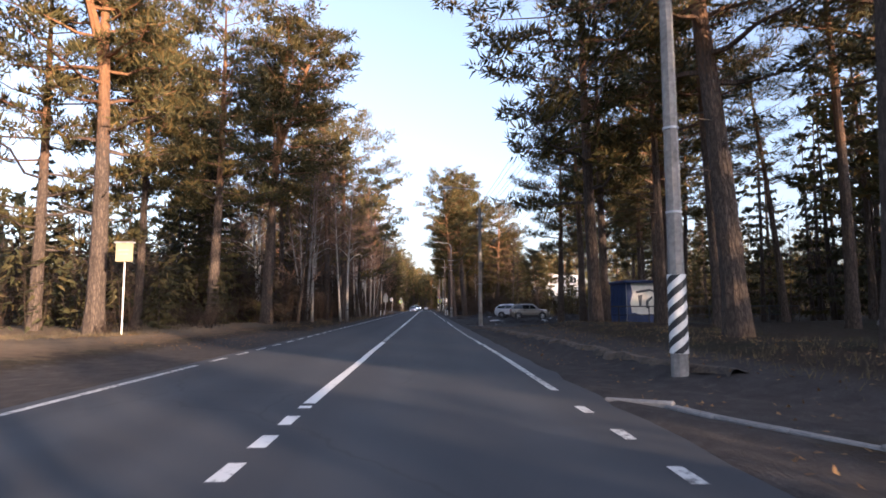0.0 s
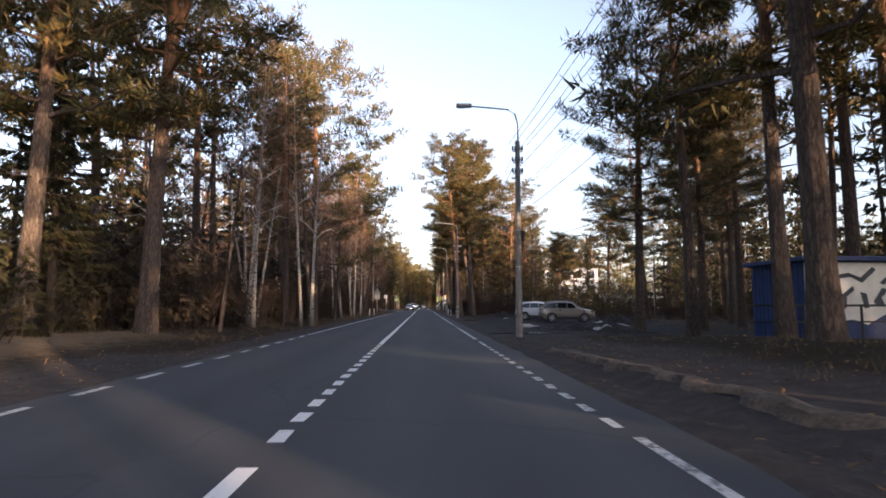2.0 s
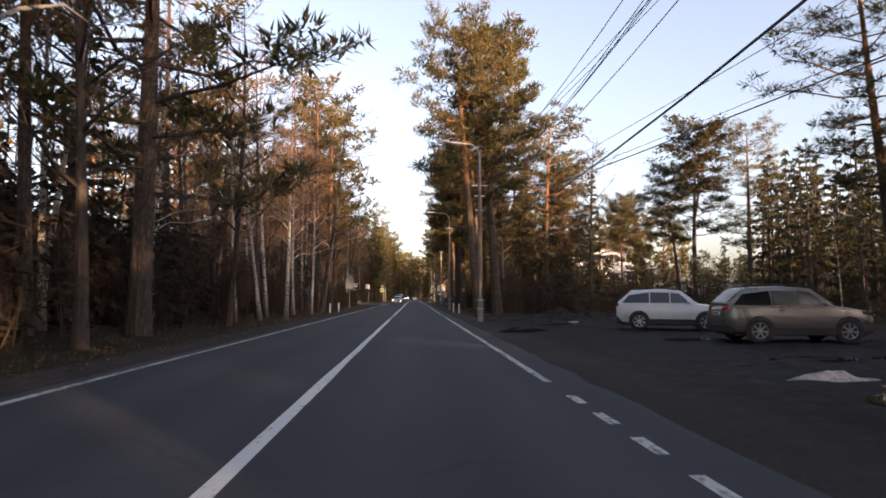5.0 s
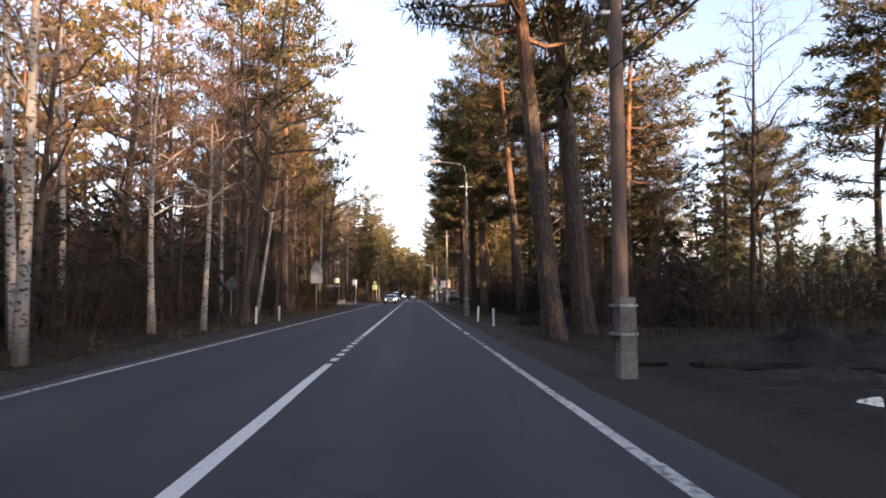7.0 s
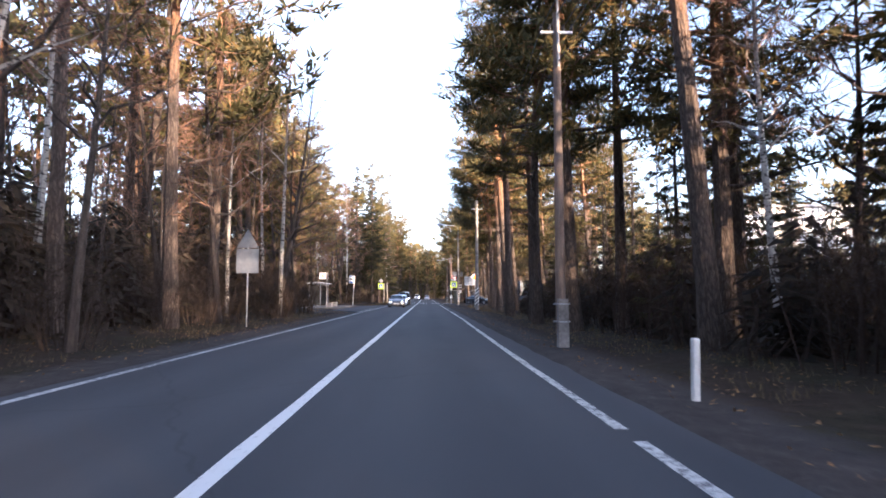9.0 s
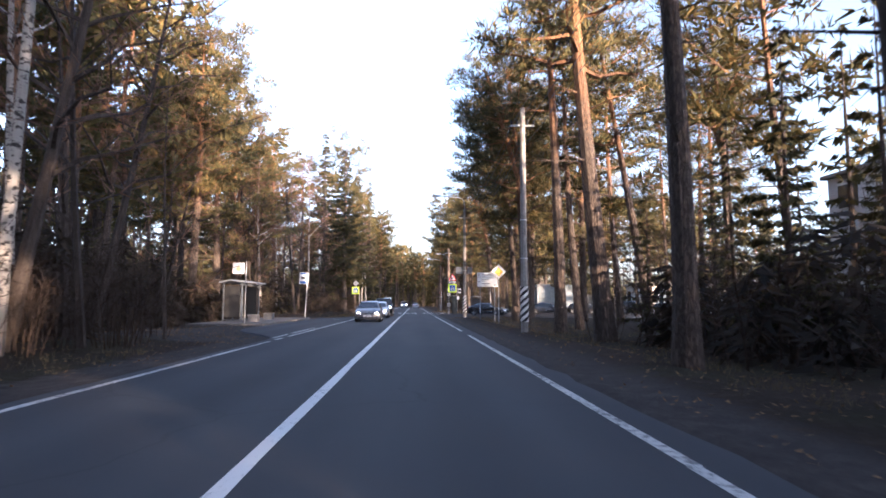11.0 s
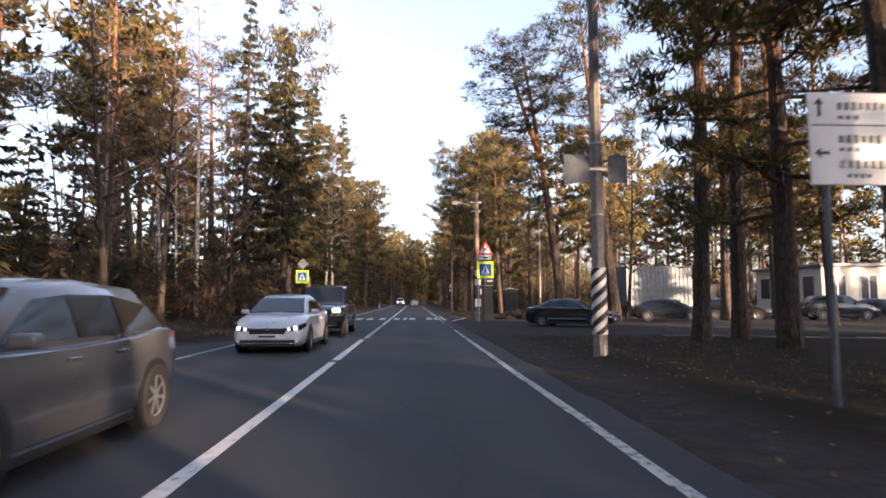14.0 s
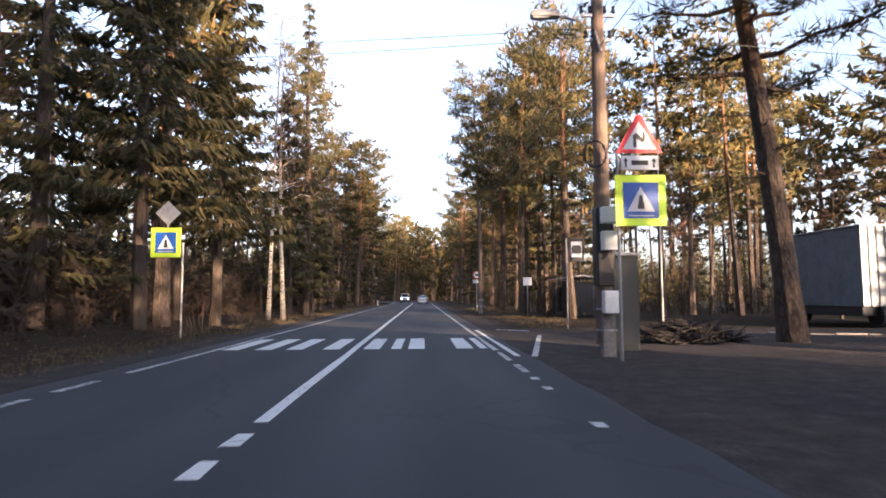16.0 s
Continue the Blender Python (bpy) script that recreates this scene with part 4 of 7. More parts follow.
    ("big", 1, 10.7, 207.2, 0.98, 30, (-6, 0)), ("big", 0, 12.9, 201.8, 0.95, 60, (-4, 0)), ("pine", 4, 21.0, 203.5, 1.0, 0, (0, 0)), ("pine", 3, 26.5, 207.0, 1.0, 70, (0, 0)), ("pine", 2, 5.5, 246.5, 1.0, 0, (0, 0)), ("pine", 0, 7.3, 245.0, 0.95, 70, (0, 0)), ("pine", 3, 9.6, 252.0, 0.9, 0, (0, 0)),
]
for k, (kind, shape, x, y, size, turn, tilt) in enumerate(HEROES):
    plant(kind, shape, x, y, size, turn, tilt)


def clear(x, y, d):
    return all((x - a) ** 2 + (y - b) ** 2 > d * d for a, b in PLANTED)


def join(pairs, name, mat):
    """One mesh out of many placed ones."""
    vs, fs, base = [], [], 0
    for m, me in pairs:
        co = np.empty(len(me.vertices) * 3, dtype=np.float32)
        me.vertices.foreach_get("co", co)
        a = np.array(m)
        co = co.reshape(-1, 3) @ a[:3, :3].T + a[:3, 3]
        faces = [tuple(p.vertices) for p in me.polygons]
        if len(co) == 3 * len(faces) and (a[1, 3] > 290 or a[1, 3] < -20 or abs(a[0, 3]) > 34):
            # loose blades far from the road: half as many, each as much larger
            tri = co.reshape(-1, 3, 3)[::2]
            mid = tri.mean(axis=1, keepdims=True)
            co = (mid + (tri - mid) * 1.4).reshape(-1, 3)
            faces = [(i, i + 1, i + 2) for i in range(0, len(co), 3)]
        vs.append(co)
        fs += [tuple(base + i for i in f) for f in faces]
        base += len(co)
    out = bpy.data.meshes.new(name)
    out.from_pydata(np.concatenate(vs).tolist(), [], fs)
    out.materials.append(mat)
    return out


def fill(n, x0, x1, y0, y1, mixed, gap, s0=0.75, s1=1.05, keep=None, deep=False):
    """Scatters trees of mixed kinds over a stretch of forest."""
    for _ in range(n):
        x, y = rng.uniform(x0, x1), rng.uniform(y0, y1)
        if clear(x, y, gap) and abs(x + 1.7 - bend(y)) > 6.4 and (keep is None or keep(x, y)):
            plant(rng.choice(mixed), rng.randrange(12), x, y, rng.uniform(s0, s1), None, (rng.uniform(-2, 2), rng.uniform(-2, 2)), deep=deep)


off_bay = lambda x, y: not (x > -15.5 and 148 < y < 186)
def beam(x0, y0, wide):
    """Leaves a lane open towards the low sun."""
    c, d = -math.cos(SUN_AZ), math.sin(SUN_AZ)
    return lambda x, y: abs((x - x0) * c + (y - y0) * d) > wide


open_lane = beam(-17, 25, 6.5)


sunlit = beam(-13, 165, 37)


def low_view(x, y):
    """Stretches of the right side where nothing tall stands: towards the white house, over the muddy lot and towards the cream buildings."""
    if 55 < y < 150:
        for c in (14, 24, 38):
            if 24 / (150 - c) < x / (y - c) < 36 / (150 - c):
                return False
    if y > 92 and x > 16 and 0.53 < x / (y - 66.5) < 0.95:
        return False
    if x > 14 and 150 < y < 214:
        for c in (128, 143, 160):
            if y > c + 12 and 0.36 < x / (y - c) < 0.80:
                return False
    return True


fill(50, -13.5, -8.8, 46, 76, ["birch", "bare", "wbare", "wbare", "epine", "wbirch"], 2.0, 1.0, 1.25)
fill(64, -13.5, -8.8, 76, 150, ["wbirch", "bare", "wbare", "wbare", "bare"], 2.1, 1.1, 1.4, keep=off_bay)
fill(26, -21, -12.5, 30, 80, ["epine", "bare", "wbare", "wbirch", "epine"], 3.2, 1.0, 1.25)
fill(110, -13.5, -8.4, 186, 420, ["epine", "epine", "wspruce", "wbare", "epine", "wspruce"], 2.0, 1.05, 1.35, keep=lambda x, y: y > 212)
fill(90, 6.8, 17, 99, 148, ["epine", "wbare", "epine", "wspruce", "wbare"], 2.0, 0.9, 1.2, keep=lambda x, y: low_view(x, y) and sunlit(x, y))
fill(70, 6.5, 14, 222, 420, ["epine", "epine", "wbare", "epine", "wspruce"], 2.4, 0.95, 1.2)
fill(26, 9.5, 32, 134, 194, ["epine", "thin", "epine"], 4.2, 0.9, 1.15, keep=lambda x, y: x < 15 or sunlit(x, y))
fill(14, 16, 46, 0, 42, ["thin", "wpine"], 5.0, keep=open_lane)
fill(15, 9.5, 26, 24, 56, ["epine", "epine", "wpine"], 3.0, 0.95, 1.15, keep=lambda x, y: open_lane(x, y) and low_view(x, y) and (y < 43 or x > 18.5))
fill(60, -24, -11.5, 62, 150, ["wbare"], 1.9, 1.05, 1.4, keep=off_bay, deep=True)
fill(40, 7.5, 22, 99, 148, ["young", "wspruce", "wbare", "bare"], 2.0, 0.45, 0.8)
fill(90, -32, -14.5, 40, 320, ["young"], 2.4, 0.6, 1.1, keep=off_bay, deep=True)
fill(90, -38, -15, -10, 74, ["wbare", "wbare", "wbirch", "wspruce"], 2.4, 0.65, 0.9, keep=lambda x, y: y > 34 or x < -21, deep=True)
fill(14, -30, -17, 44, 74, ["wpine", "thin"], 3.2, 0.9, 1.1, deep=True)
fill(96, -34, -13, 72, 150, ["wbare", "wbirch", "wbare", "wpine", "wpine"], 2.4, 1.1, 1.5, deep=True)
fill(230, -36, -13.5, 150, 320, ["thin", "wpine", "wpine", "wbirch", "wbare", "wbare", "wspruce"], 2.2, 0.95, 1.2, keep=lambda x, y: off_bay(x, y) and not (x > -16 and 186 < y < 210), deep=True)
fill(90, -62, -34, 76, 320, ["thin", "wpine", "wbare", "wspruce"], 3.2, deep=True)
fill(50, 17, 30, 99, 148, ["wbare", "wpine", "wbare", "wpine", "wbirch"], 2.4, 0.45, 0.7, keep=lambda x, y: low_view(x, y) and sunlit(x, y), deep=True)
fill(120, 14, 40, 222, 420, ["thin", "wpine", "wpine", "thin", "wbare", "wspruce"], 2.6, deep=True)
fill(80, 26, 62, 50, 150, ["wpine", "wbare", "wbare"], 3.4, 0.3, 0.5, keep=low_view, deep=True)
fill(60, 27, 50, 26, 60, ["wbare"], 2.4, 0.6, 0.9, keep=open_lane, deep=True)
fill(30, 30, 66, 150, 240, ["thin", "wpine", "wpine"], 4.0, 0.7, 1.0, lambda x, y: low_view(x, y) and sunlit(x, y) and not (32 < x < 64 and 196 < y < 240), deep=True)
fill(46, 24, 45, 64, 97, ["wbare", "wpine", "wbirch", "wbare", "wspruce"], 2.2, 0.4, 0.65, keep=low_view, deep=True)
fill(60, 26, 66, 227, 264, ["wpine", "wspruce", "wpine"], 2.4, 0.8, 1.1, deep=True)
fill(18, -20, -12.8, 42, 74, ["wspruce", "young"], 1.8, 0.6, 1.0)
fill(26, -20, -12, 78, 116, ["wbare", "bare"], 1.9, 1.1, 1.4)
fill(24, 16.5, 29, 134, 149.5, ["wspruce"], 1.6, 0.3, 0.5, keep=low_view, deep=True)
no_house = lambda x, y: not (24 < x < 52 and 134 < y < 164)
# the next right-hand fills are added to keep low sun off road and cars
fill(50, 30, 62, -10, 28, ["wspruce", "young", "wspruce"], 2.6, 0.55, 0.8, deep=True)
fill(50, 30, 62, 28, 66, ["wbare"], 2.6, 0.5, 0.75, keep=low_view, deep=True)
fill(24, 34, 62, 66, 84, ["wspruce", "young"], 2.6, 0.4, 0.55, keep=low_view, deep=True)
fill(60, 30, 62, 84, 140, ["young", "wbare"], 2.6, 0.3, 0.45, keep=lambda x, y: no_house(x, y) and low_view(x, y), deep=True)
fill(30, 20, 46, 108, 136, ["young", "wspruce"], 2.4, 0.35, 0.55, keep=low_view, deep=True)
for x0, x1, y0, y1, n in ((37, 50, 32, 54, 34), (39, 52, 10, 30, 24), (34, 44, -46, -34, 10)):
    fill(n, x0, x1, y0, y1, ["wspruce"], 2.0, 0.72, 0.95, deep=True)
fill(24, 30, 62, 140, 174, ["young", "wspruce"], 2.6, 0.4, 0.6, keep=lambda x, y: no_house(x, y) and low_view(x, y), deep=True)
fill(30, -16, -9, 76, 132, ["bare", "wbare", "epine"], 1.8, 1.1, 1.4)
fill(34, -32, -16, 148, 200, ["wpine", "wbare", "wbare", "wbirch"], 2.0, 1.05, 1.3, deep=True)
fill(16, 9.5, 24, 222, 250, ["bare", "wbare"], 1.8, 0.6, 0.9)
# unseen woods right of and behind the start, added to block the low sun
fill(150, 34, 100, -150, 24, ["wpine", "wpine", "wspruce"], 4.0, keep=lambda x, y: open_lane(x, y) and sunlit(x, y), deep=True)
fill(50, 10, 34, -90, -6, ["wpine", "wpine", "thin"], 4.0, keep=open_lane, deep=True)
fill(30, -30, -10, -60, -4, ["wpine", "thin"], 4.0, deep=True)
fill(170, -34, 44, 345, 430, ["wpine", "wpine", "wspruce"], 2.8, 1.0, 1.25, deep=True)


# spruce belts added out of view to the side, which keep the low sun off the road
for n, x0, x1, y0, y1, size, y_mid, half in ((220, 28, 62, 18, 62, 1.05, 120, 22), (90, 32, 47, 86, 104, 0.9, 162, 14), (150, 34, 63, 106, 134, 1.0, 200, 18)):
    off_belt = beam(-13, y_mid, half)
    fill(n, x0, x1, y0, y1, ["belt"], 1.5, size * 0.94, size * 1.05, keep=lambda x, y: not off_belt(x, y) and (y < 106 or x / (y - 66.5) > 0.78), deep=True)


def thicket(n, x0, x1, y0, y1, s0, s1, kinds=(0, 1), keep=None, deep=False):
    for _ in range(n):
        x, y = rng.uniform(x0, x1), rng.uniform(y0, y1)
        if keep is None or keep(x, y):
            plant("dshrub" if deep else "shrub", rng.choice(kinds), x, y, rng.uniform(s0, s1), deep=deep)


thicket(110, -12.5, -9.2, 48, 150, 0.6, 1.1, (0, 1), off_bay)
thicket(30, -12, -8.8, 186, 330, 0.5, 1.0, (0, 2), off_bay)
thicket(50, 6.5, 12, 97, 147, 0.7, 1.2, (0, 1))
thicket(20, 17, 26, 66, 96, 0.5, 0.9, (0, 2))
thicket(16, 7.5, 12, 225, 300, 0.6, 1.1, (0, 1))
thicket(20, -17, -12, 28, 48, 0.5, 1.0, (2, 3))
thicket(90, -26, -12.5, 46, 150, 0.7, 1.3, (0, 1), off_bay, True)
thicket(50, -30, -13.5, 150, 320, 0.7, 1.3, (0, 1), off_bay, True)
thicket(30, 12, 28, 97, 147, 0.7, 1.2, (0, 1), None, True)
thicket(60, 22, 34, 56, 100, 0.3, 0.6, (0, 1), None, True)
thicket(24, 6.0, 18, 92, 99, 0.5, 0.9, (0, 1), None, True)
thicket(60, 12, 34, 225, 330, 0.6, 1.1, (0, 1), None, True)
for cat, trees in DEEP.items():
    t = thing("inner_" + cat + "_growth", Matrix.Identity(4), {"pine": "many pines deep in the wood, some unseen to hold back the sun", "spruce": "many dark spruces deep in the wood, some added to block the low sun", "birch": "many thin birches deep in the wood",
              "tree": "many leafless trees deep in the wood", "shrub": "tangled brown undergrowth deep in the wood"}[cat], "forest", kind="stuff")
    part("trunks", join([(m, a) for m, a, c in trees], "inner_wood", trees[0][1].materials[0]), None, t)
    crowns = [(m, c) for m, a, c in trees if c]
    if crowns:
        part("crowns", join(crowns, "inner_crowns", crowns[0][1].materials[0]), None, t)


def far_woods(name, x0, x1, y0, y1, n, hmax, low=0.35, keep=None, mat=SPRUCE):
    """The wood's depth far from the road, nobody could count its trees: trunks and crowns in one mesh."""
    r = random.Random(len(name) + n)
    wood, leaf = Soup(), Soup()
    for _ in range(n):
        x, y, h = r.uniform(x0, x1), r.uniform(y0, y1), hmax * r.uniform(0.6, 1.0)
        if keep and not keep(x, y):
            continue
        wood.tube([(x, y, -0.3), (x + r.uniform(-0.6, 0.6), y, h)], [0.16, 0.02], 4, False)
        for _ in range(80):
            t = low + (1 - low) * r.random()
            a, q = r.uniform(0, 6.3), r.random() ** 0.5 * 2.6 * (1.12 - t)
            c = Vector((x + math.cos(a) * q, y + math.sin(a) * q, h * t))
            d = (rand_dir(r) + Vector((0, 0, 0.2))).normalized()
            leaf.blade(c, d * r.uniform(0.8, 1.5), d.orthogonal().normalized() * r.uniform(0.25, 0.48))
        for _ in range(6):
            c = Vector((x + r.uniform(-2, 2), y + r.uniform(-2, 2), 0))
            wood.spike(c, c + Vector((r.uniform(-0.7, 0.7), r.uniform(-0.7, 0.7), r.uniform(2, 5))), 0.03)
    t = thing(name, Matrix.Identity(4), "dense far forest of pines and bare trunks", "forest", kind="stuff")
    part("trunks", wood.mesh(name, DARK_BARK), None, t)
    part("crowns", leaf.mesh(name, mat), None, t)


# further dark trees that close the edge of the wood or shade shelter and signs
# those at y 131 to 150 and 188 are added to block the low sun
for kind, shape, x, y, size, turn in (
        ("spruce", 2, 9.6, 105.5, 1.0, 20), ("low", 0, 12.8, 108.5, 1.0, 200), ("spruce", 0, 15.0, 114.0, 0.95, 70), ("low", 1, 11.6, 119.5, 1.0, 310), ("spruce", 2, 14.5, 125.0, 0.9, 130), ("spruce", 2, 16.2, 149.1, 0.75, 10),
        ("pine", 3, 14.8, 152.5, 1.0, 30), ("spruce", 2, 9.3, 141.9, 0.62, 40), ("belt", 0, 13.2, 131.6, 0.62, 0), ("belt", 0, 12.6, 134.3, 0.58, 60), ("belt", 0, 13.6, 136.9, 0.64, 120), ("belt", 0, 12.4, 139.5, 0.6, 200), ("belt", 0, 13.4, 142.2, 0.62, 260), ("belt", 0, 13.0, 145.0, 0.55, 310), ("spruce", 2, 8.3, 146.2, 0.5, 310), ("spruce", 1, -18.5, 172.5, 1.0, 0), ("spruce", 0, -20.5, 177.5, 1.05, 90), ("low", 0, -17.2, 182.5, 1.1, 40), ("low", 1, -21.5, 165.0, 1.1, 170), ("low", 0, 15.4, 188.2, 0.85, 60)):
    plant(kind, shape, x, y, size, turn)


def underwood(name, areas, seed, label, keep=None, firs=0.55, mat=None):
    """Tangled young growth between the trunks, too thick to count: thin stems, twigs and small firs."""
    r = random.Random(seed)
    wood, leaf = Soup(), Soup()
    for x0, x1, y0, y1, n, top in areas:
        for _ in range(n):
            x, y, h = r.uniform(x0, x1), r.uniform(y0, y1), top * r.uniform(0.35, 1.0)
            if keep and not keep(x, y):
                continue
            z = ground_z(x, y) - 0.05
            for _ in range(4):
                b = Vector((x + r.uniform(-1.3, 1.3), y + r.uniform(-1.3, 1.3), z))
                e = b + Vector((r.uniform(-0.8, 0.8), r.uniform(-0.8, 0.8), h * r.uniform(0.7, 1.1)))
                wood.spike(b, e, 0.028)
                for _ in range(6):
                    k = b.lerp(e, r.uniform(0.1, 0.95))
                    wood.spike(k, k + (rand_dir(r) + Vector((0, 0, 0.5))) * r.uniform(0.6, 1.4), 0.017)
            if r.random() < firs:
                for _ in range(90):
                    t = r.random()
                    a, q = r.uniform(0, 6.3), r.random() ** 0.5 * 0.32 * h * (1.1 - t)
                    c = Vector((x + math.cos(a) * q, y + math.sin(a) * q, z + h * t))
                    d = (Vector((math.cos(a), math.sin(a), -0.5)) + rand_dir(r) * 0.5).normalized()
                    leaf.blade(c, d * r.uniform(0.35, 0.75), d.orthogonal().normalized() * r.uniform(0.05, 0.12))
    t = thing(name, Matrix.Identity(4), label, "undergrowth", kind="stuff")
    part("stems", wood.mesh(name, SHRUB), None, t)
    part("crowns", leaf.mesh(name, mat or SPRUCE), None, t)


underwood("underwood", [(-40, -15, 30, 330, 1000, 6.5), (-24, -13, 50, 148, 260, 4.5), (-24, -12.8, 38, 72, 130, 4.5)], 61, "tangled dark undergrowth between the trunks", off_bay)
# strips below y 34 are added out of view to block the low sun
underwood("underwood", [(13, 30, 98, 148, 190, 6.5), (28, 62, 66, 150, 200, 3.0), (11, 40, 224, 420, 330, 6.5), (38, 66, 150, 196, 60, 3.2), (34, 60, 118, 150, 60, 4.2), (26, 60, -10, 34, 170, 7.0), (8, 32, -36, -8, 240, 5.5), (30, 56, 0, 30, 110, 8.0)], 62, "tangled dark undergrowth beyond the lots, with unseen strips added against the sun")
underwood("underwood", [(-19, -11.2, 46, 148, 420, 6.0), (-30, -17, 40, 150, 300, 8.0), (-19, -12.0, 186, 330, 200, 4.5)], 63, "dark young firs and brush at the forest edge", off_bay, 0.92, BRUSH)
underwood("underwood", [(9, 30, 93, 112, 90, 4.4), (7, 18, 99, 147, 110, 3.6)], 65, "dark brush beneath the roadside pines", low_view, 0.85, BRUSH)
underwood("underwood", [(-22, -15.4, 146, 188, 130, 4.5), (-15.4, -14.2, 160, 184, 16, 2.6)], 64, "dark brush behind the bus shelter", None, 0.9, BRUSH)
far_woods("far_woods_left", -110, -48, 70, 480, 700, 18, 0.02)
far_woods("low_woods_left", -100, -40, -60, 76, 260, 9.5, 0.02)
far_woods("far_woods_right", 64, 120, 110, 480, 420, 15, 0.02)
# unseen wood behind the start, added to shade the low growth
far_woods("far_woods_behind", 30, 120, -180, 22, 420, 17, 0.06, open_lane)
far_woods("far_woods_beside", 62, 110, 76, 118, 130, 15, 0.04)
far_woods("far_woods_ahead", -110, 90, 425, 520, 620, 23, 0.02, None, NEEDLES)


PAVING = surface("worn_paving", (0.055, 0.050, 0.045), (0.12, 0.11, 0.10), 1.2, 0.9, relief=0.5)
SHELTER_PANEL = glossy("dark_shelter_panel", (0.014, 0.014, 0.014), 0.6, 0.0)
SHELTER_POST = surface("painted_steel_grey", (0.075, 0.085, 0.10), (0.13, 0.145, 0.165), 4.0, 0.6, 0.2, 0.05)
SHELTER_ROOF = surface("weathered_roof_sheet", (0.16, 0.18, 0.21), (0.27, 0.29, 0.32), 3.0, 0.55, 0.3, 0.05)
SLAT_GREEN = surface("faded_green_slat", (0.10, 0.13, 0.07), (0.18, 0.21, 0.12), 5.0, 0.7, relief=0.1)


# ---- street furniture ----
def tapered(s, x, y, z0, z1, w0, w1, sides=4, turn=45):
    """A tapered prism standing on z0."""
    k = len(s.v)
    for z, w in ((z0, w0), (z1, w1)):
        for i in range(sides):
            a = radians(turn + 360 * i / sides)
            s.v.append(Vector((x + w * math.cos(a), y + w * math.sin(a), z)))
    s.f += [(k + i, k + (i + 1) % sides, k + sides + (i + 1) % sides, k + sides + i) for i in range(sides)]
    s.f += [tuple(k + i for i in reversed(range(sides))), tuple(k + sides + i for i in range(sides))]


def street_pole(x, y, h, label, wood=False, striped=False, lamp=None, arms=(), lean=0.0, stout=1.0, rise=0.0):
    z = ground_z(x, y) + rise
    t = thing("utility_pole", pose(x, y, z, 0, lean, 0), label, "pole", "poles along the road")
    s = Soup()
    if wood:
        s.tube([(0, 0.02, 0.25), (0.01, 0.02, h * 0.5), (0, 0.02, h)], [0.14 * stout, 0.125 * stout, 0.10 * stout], 10)
        part("shaft", s, POLE_WOOD, t, "weathered brown wooden shaft", True)
        f = Soup()
        tapered(f, 0.02, -0.15, -0.25, 1.18, 0.20, 0.185)
        part("footing", f, CONCRETE, t, "concrete stub strapped to the shaft")
        for zz in (0.55, 1.02):
            b = Soup()
            b.tube([(0.01, -0.08, zz), (0.01, -0.08, zz + 0.04)], [0.235, 0.235], 12)
            part("strap", b, GREY_METAL, t)
    else:
        tapered(s, 0, 0, -0.3, h, 0.155, 0.105, 8, 22.5)
        part("shaft", s, CONCRETE, t, smooth=False)
        for zz in (3.0, 4.6):
            b = Soup()
            b.tube([(0, 0, zz), (0, 0, zz + 0.04)], [0.150, 0.150], 12)
            part("strap", b, GREY_METAL, t)
    if striped:
        w = Soup()
        w.tube([(0, 0, 0.42), (0, 0, 1.86)], [0.168, 0.168], 24)
        sleeve = part("striped_sleeve", w, WHITE_PAINT, t, "white sleeve with black slanted stripes")
        for k in range(-3, 7):
            st = Soup()
            for i in range(24):
                quad = []
                for a, up in ((i, 0.0), (i + 1, 0.0), (i + 1, 0.142), (i, 0.142)):
                    zz = min(1.855, max(0.425, 0.35 + 0.285 * k + 0.855 * a / 24 + up))
                    quad.append(Vector((0.171 * math.cos(2 * math.pi * a / 24), 0.171 * math.sin(2 * math.pi * a / 24), zz)))
                if max(q.z for q in quad) - min(q.z for q in quad) > 0.03:
                    n = len(st.v)
                    st.v += quad
                    st.f.append((n, n + 1, n + 2, n + 3))
            if st.f:
                part("stripe", st, BLACK_PAINT, sleeve)
    for zz, half in arms:
        b = bevelled((-half, -0.04, zz), (half, 0.04, zz + 0.07), 0.006)
        arm = part("crossarm", b, GREY_METAL, t)
        for k in (-1, -0.45, 0.45, 1):
            c = Soup()
            c.tube([(k * half * 0.95, 0, zz + 0.07), (k * half * 0.95, 0, zz + 0.14), (k * half * 0.95, 0, zz + 0.2), (k * half * 0.95, 0, zz + 0.26)], [0.02, 0.055, 0.035, 0.05], 8)
            part("insulator", c, BLACK_TRIM, arm)
    if lamp:
        lz, reach = lamp
        a = Soup()
        pts = [(0.0, -0.16, h - 1.6), (0, -0.16, lz - 0.7), (-0.12, -0.16, lz - 0.25), (-0.45, -0.16, lz - 0.03), (-reach + 0.5, -0.16, lz + 0.10)]
        a.tube(pts, [0.035] * 5, 8)
        arm = part("lamp_arm", a, POST_GREY, t, smooth=True)
        hd = bevelled((-reach - 0.12, -0.29, lz + 0.04), (-reach + 0.56, -0.03, lz + 0.20), 0.05, 2)
        head = part("lamp_head", hd, POST_GREY, arm, "grey street lamp head, unlit", True)
        part("lamp_lens", bevelled((-reach - 0.08, -0.25, lz + 0.015), (-reach + 0.30, -0.07, lz + 0.05), 0.012), LENS, arm)
    return t


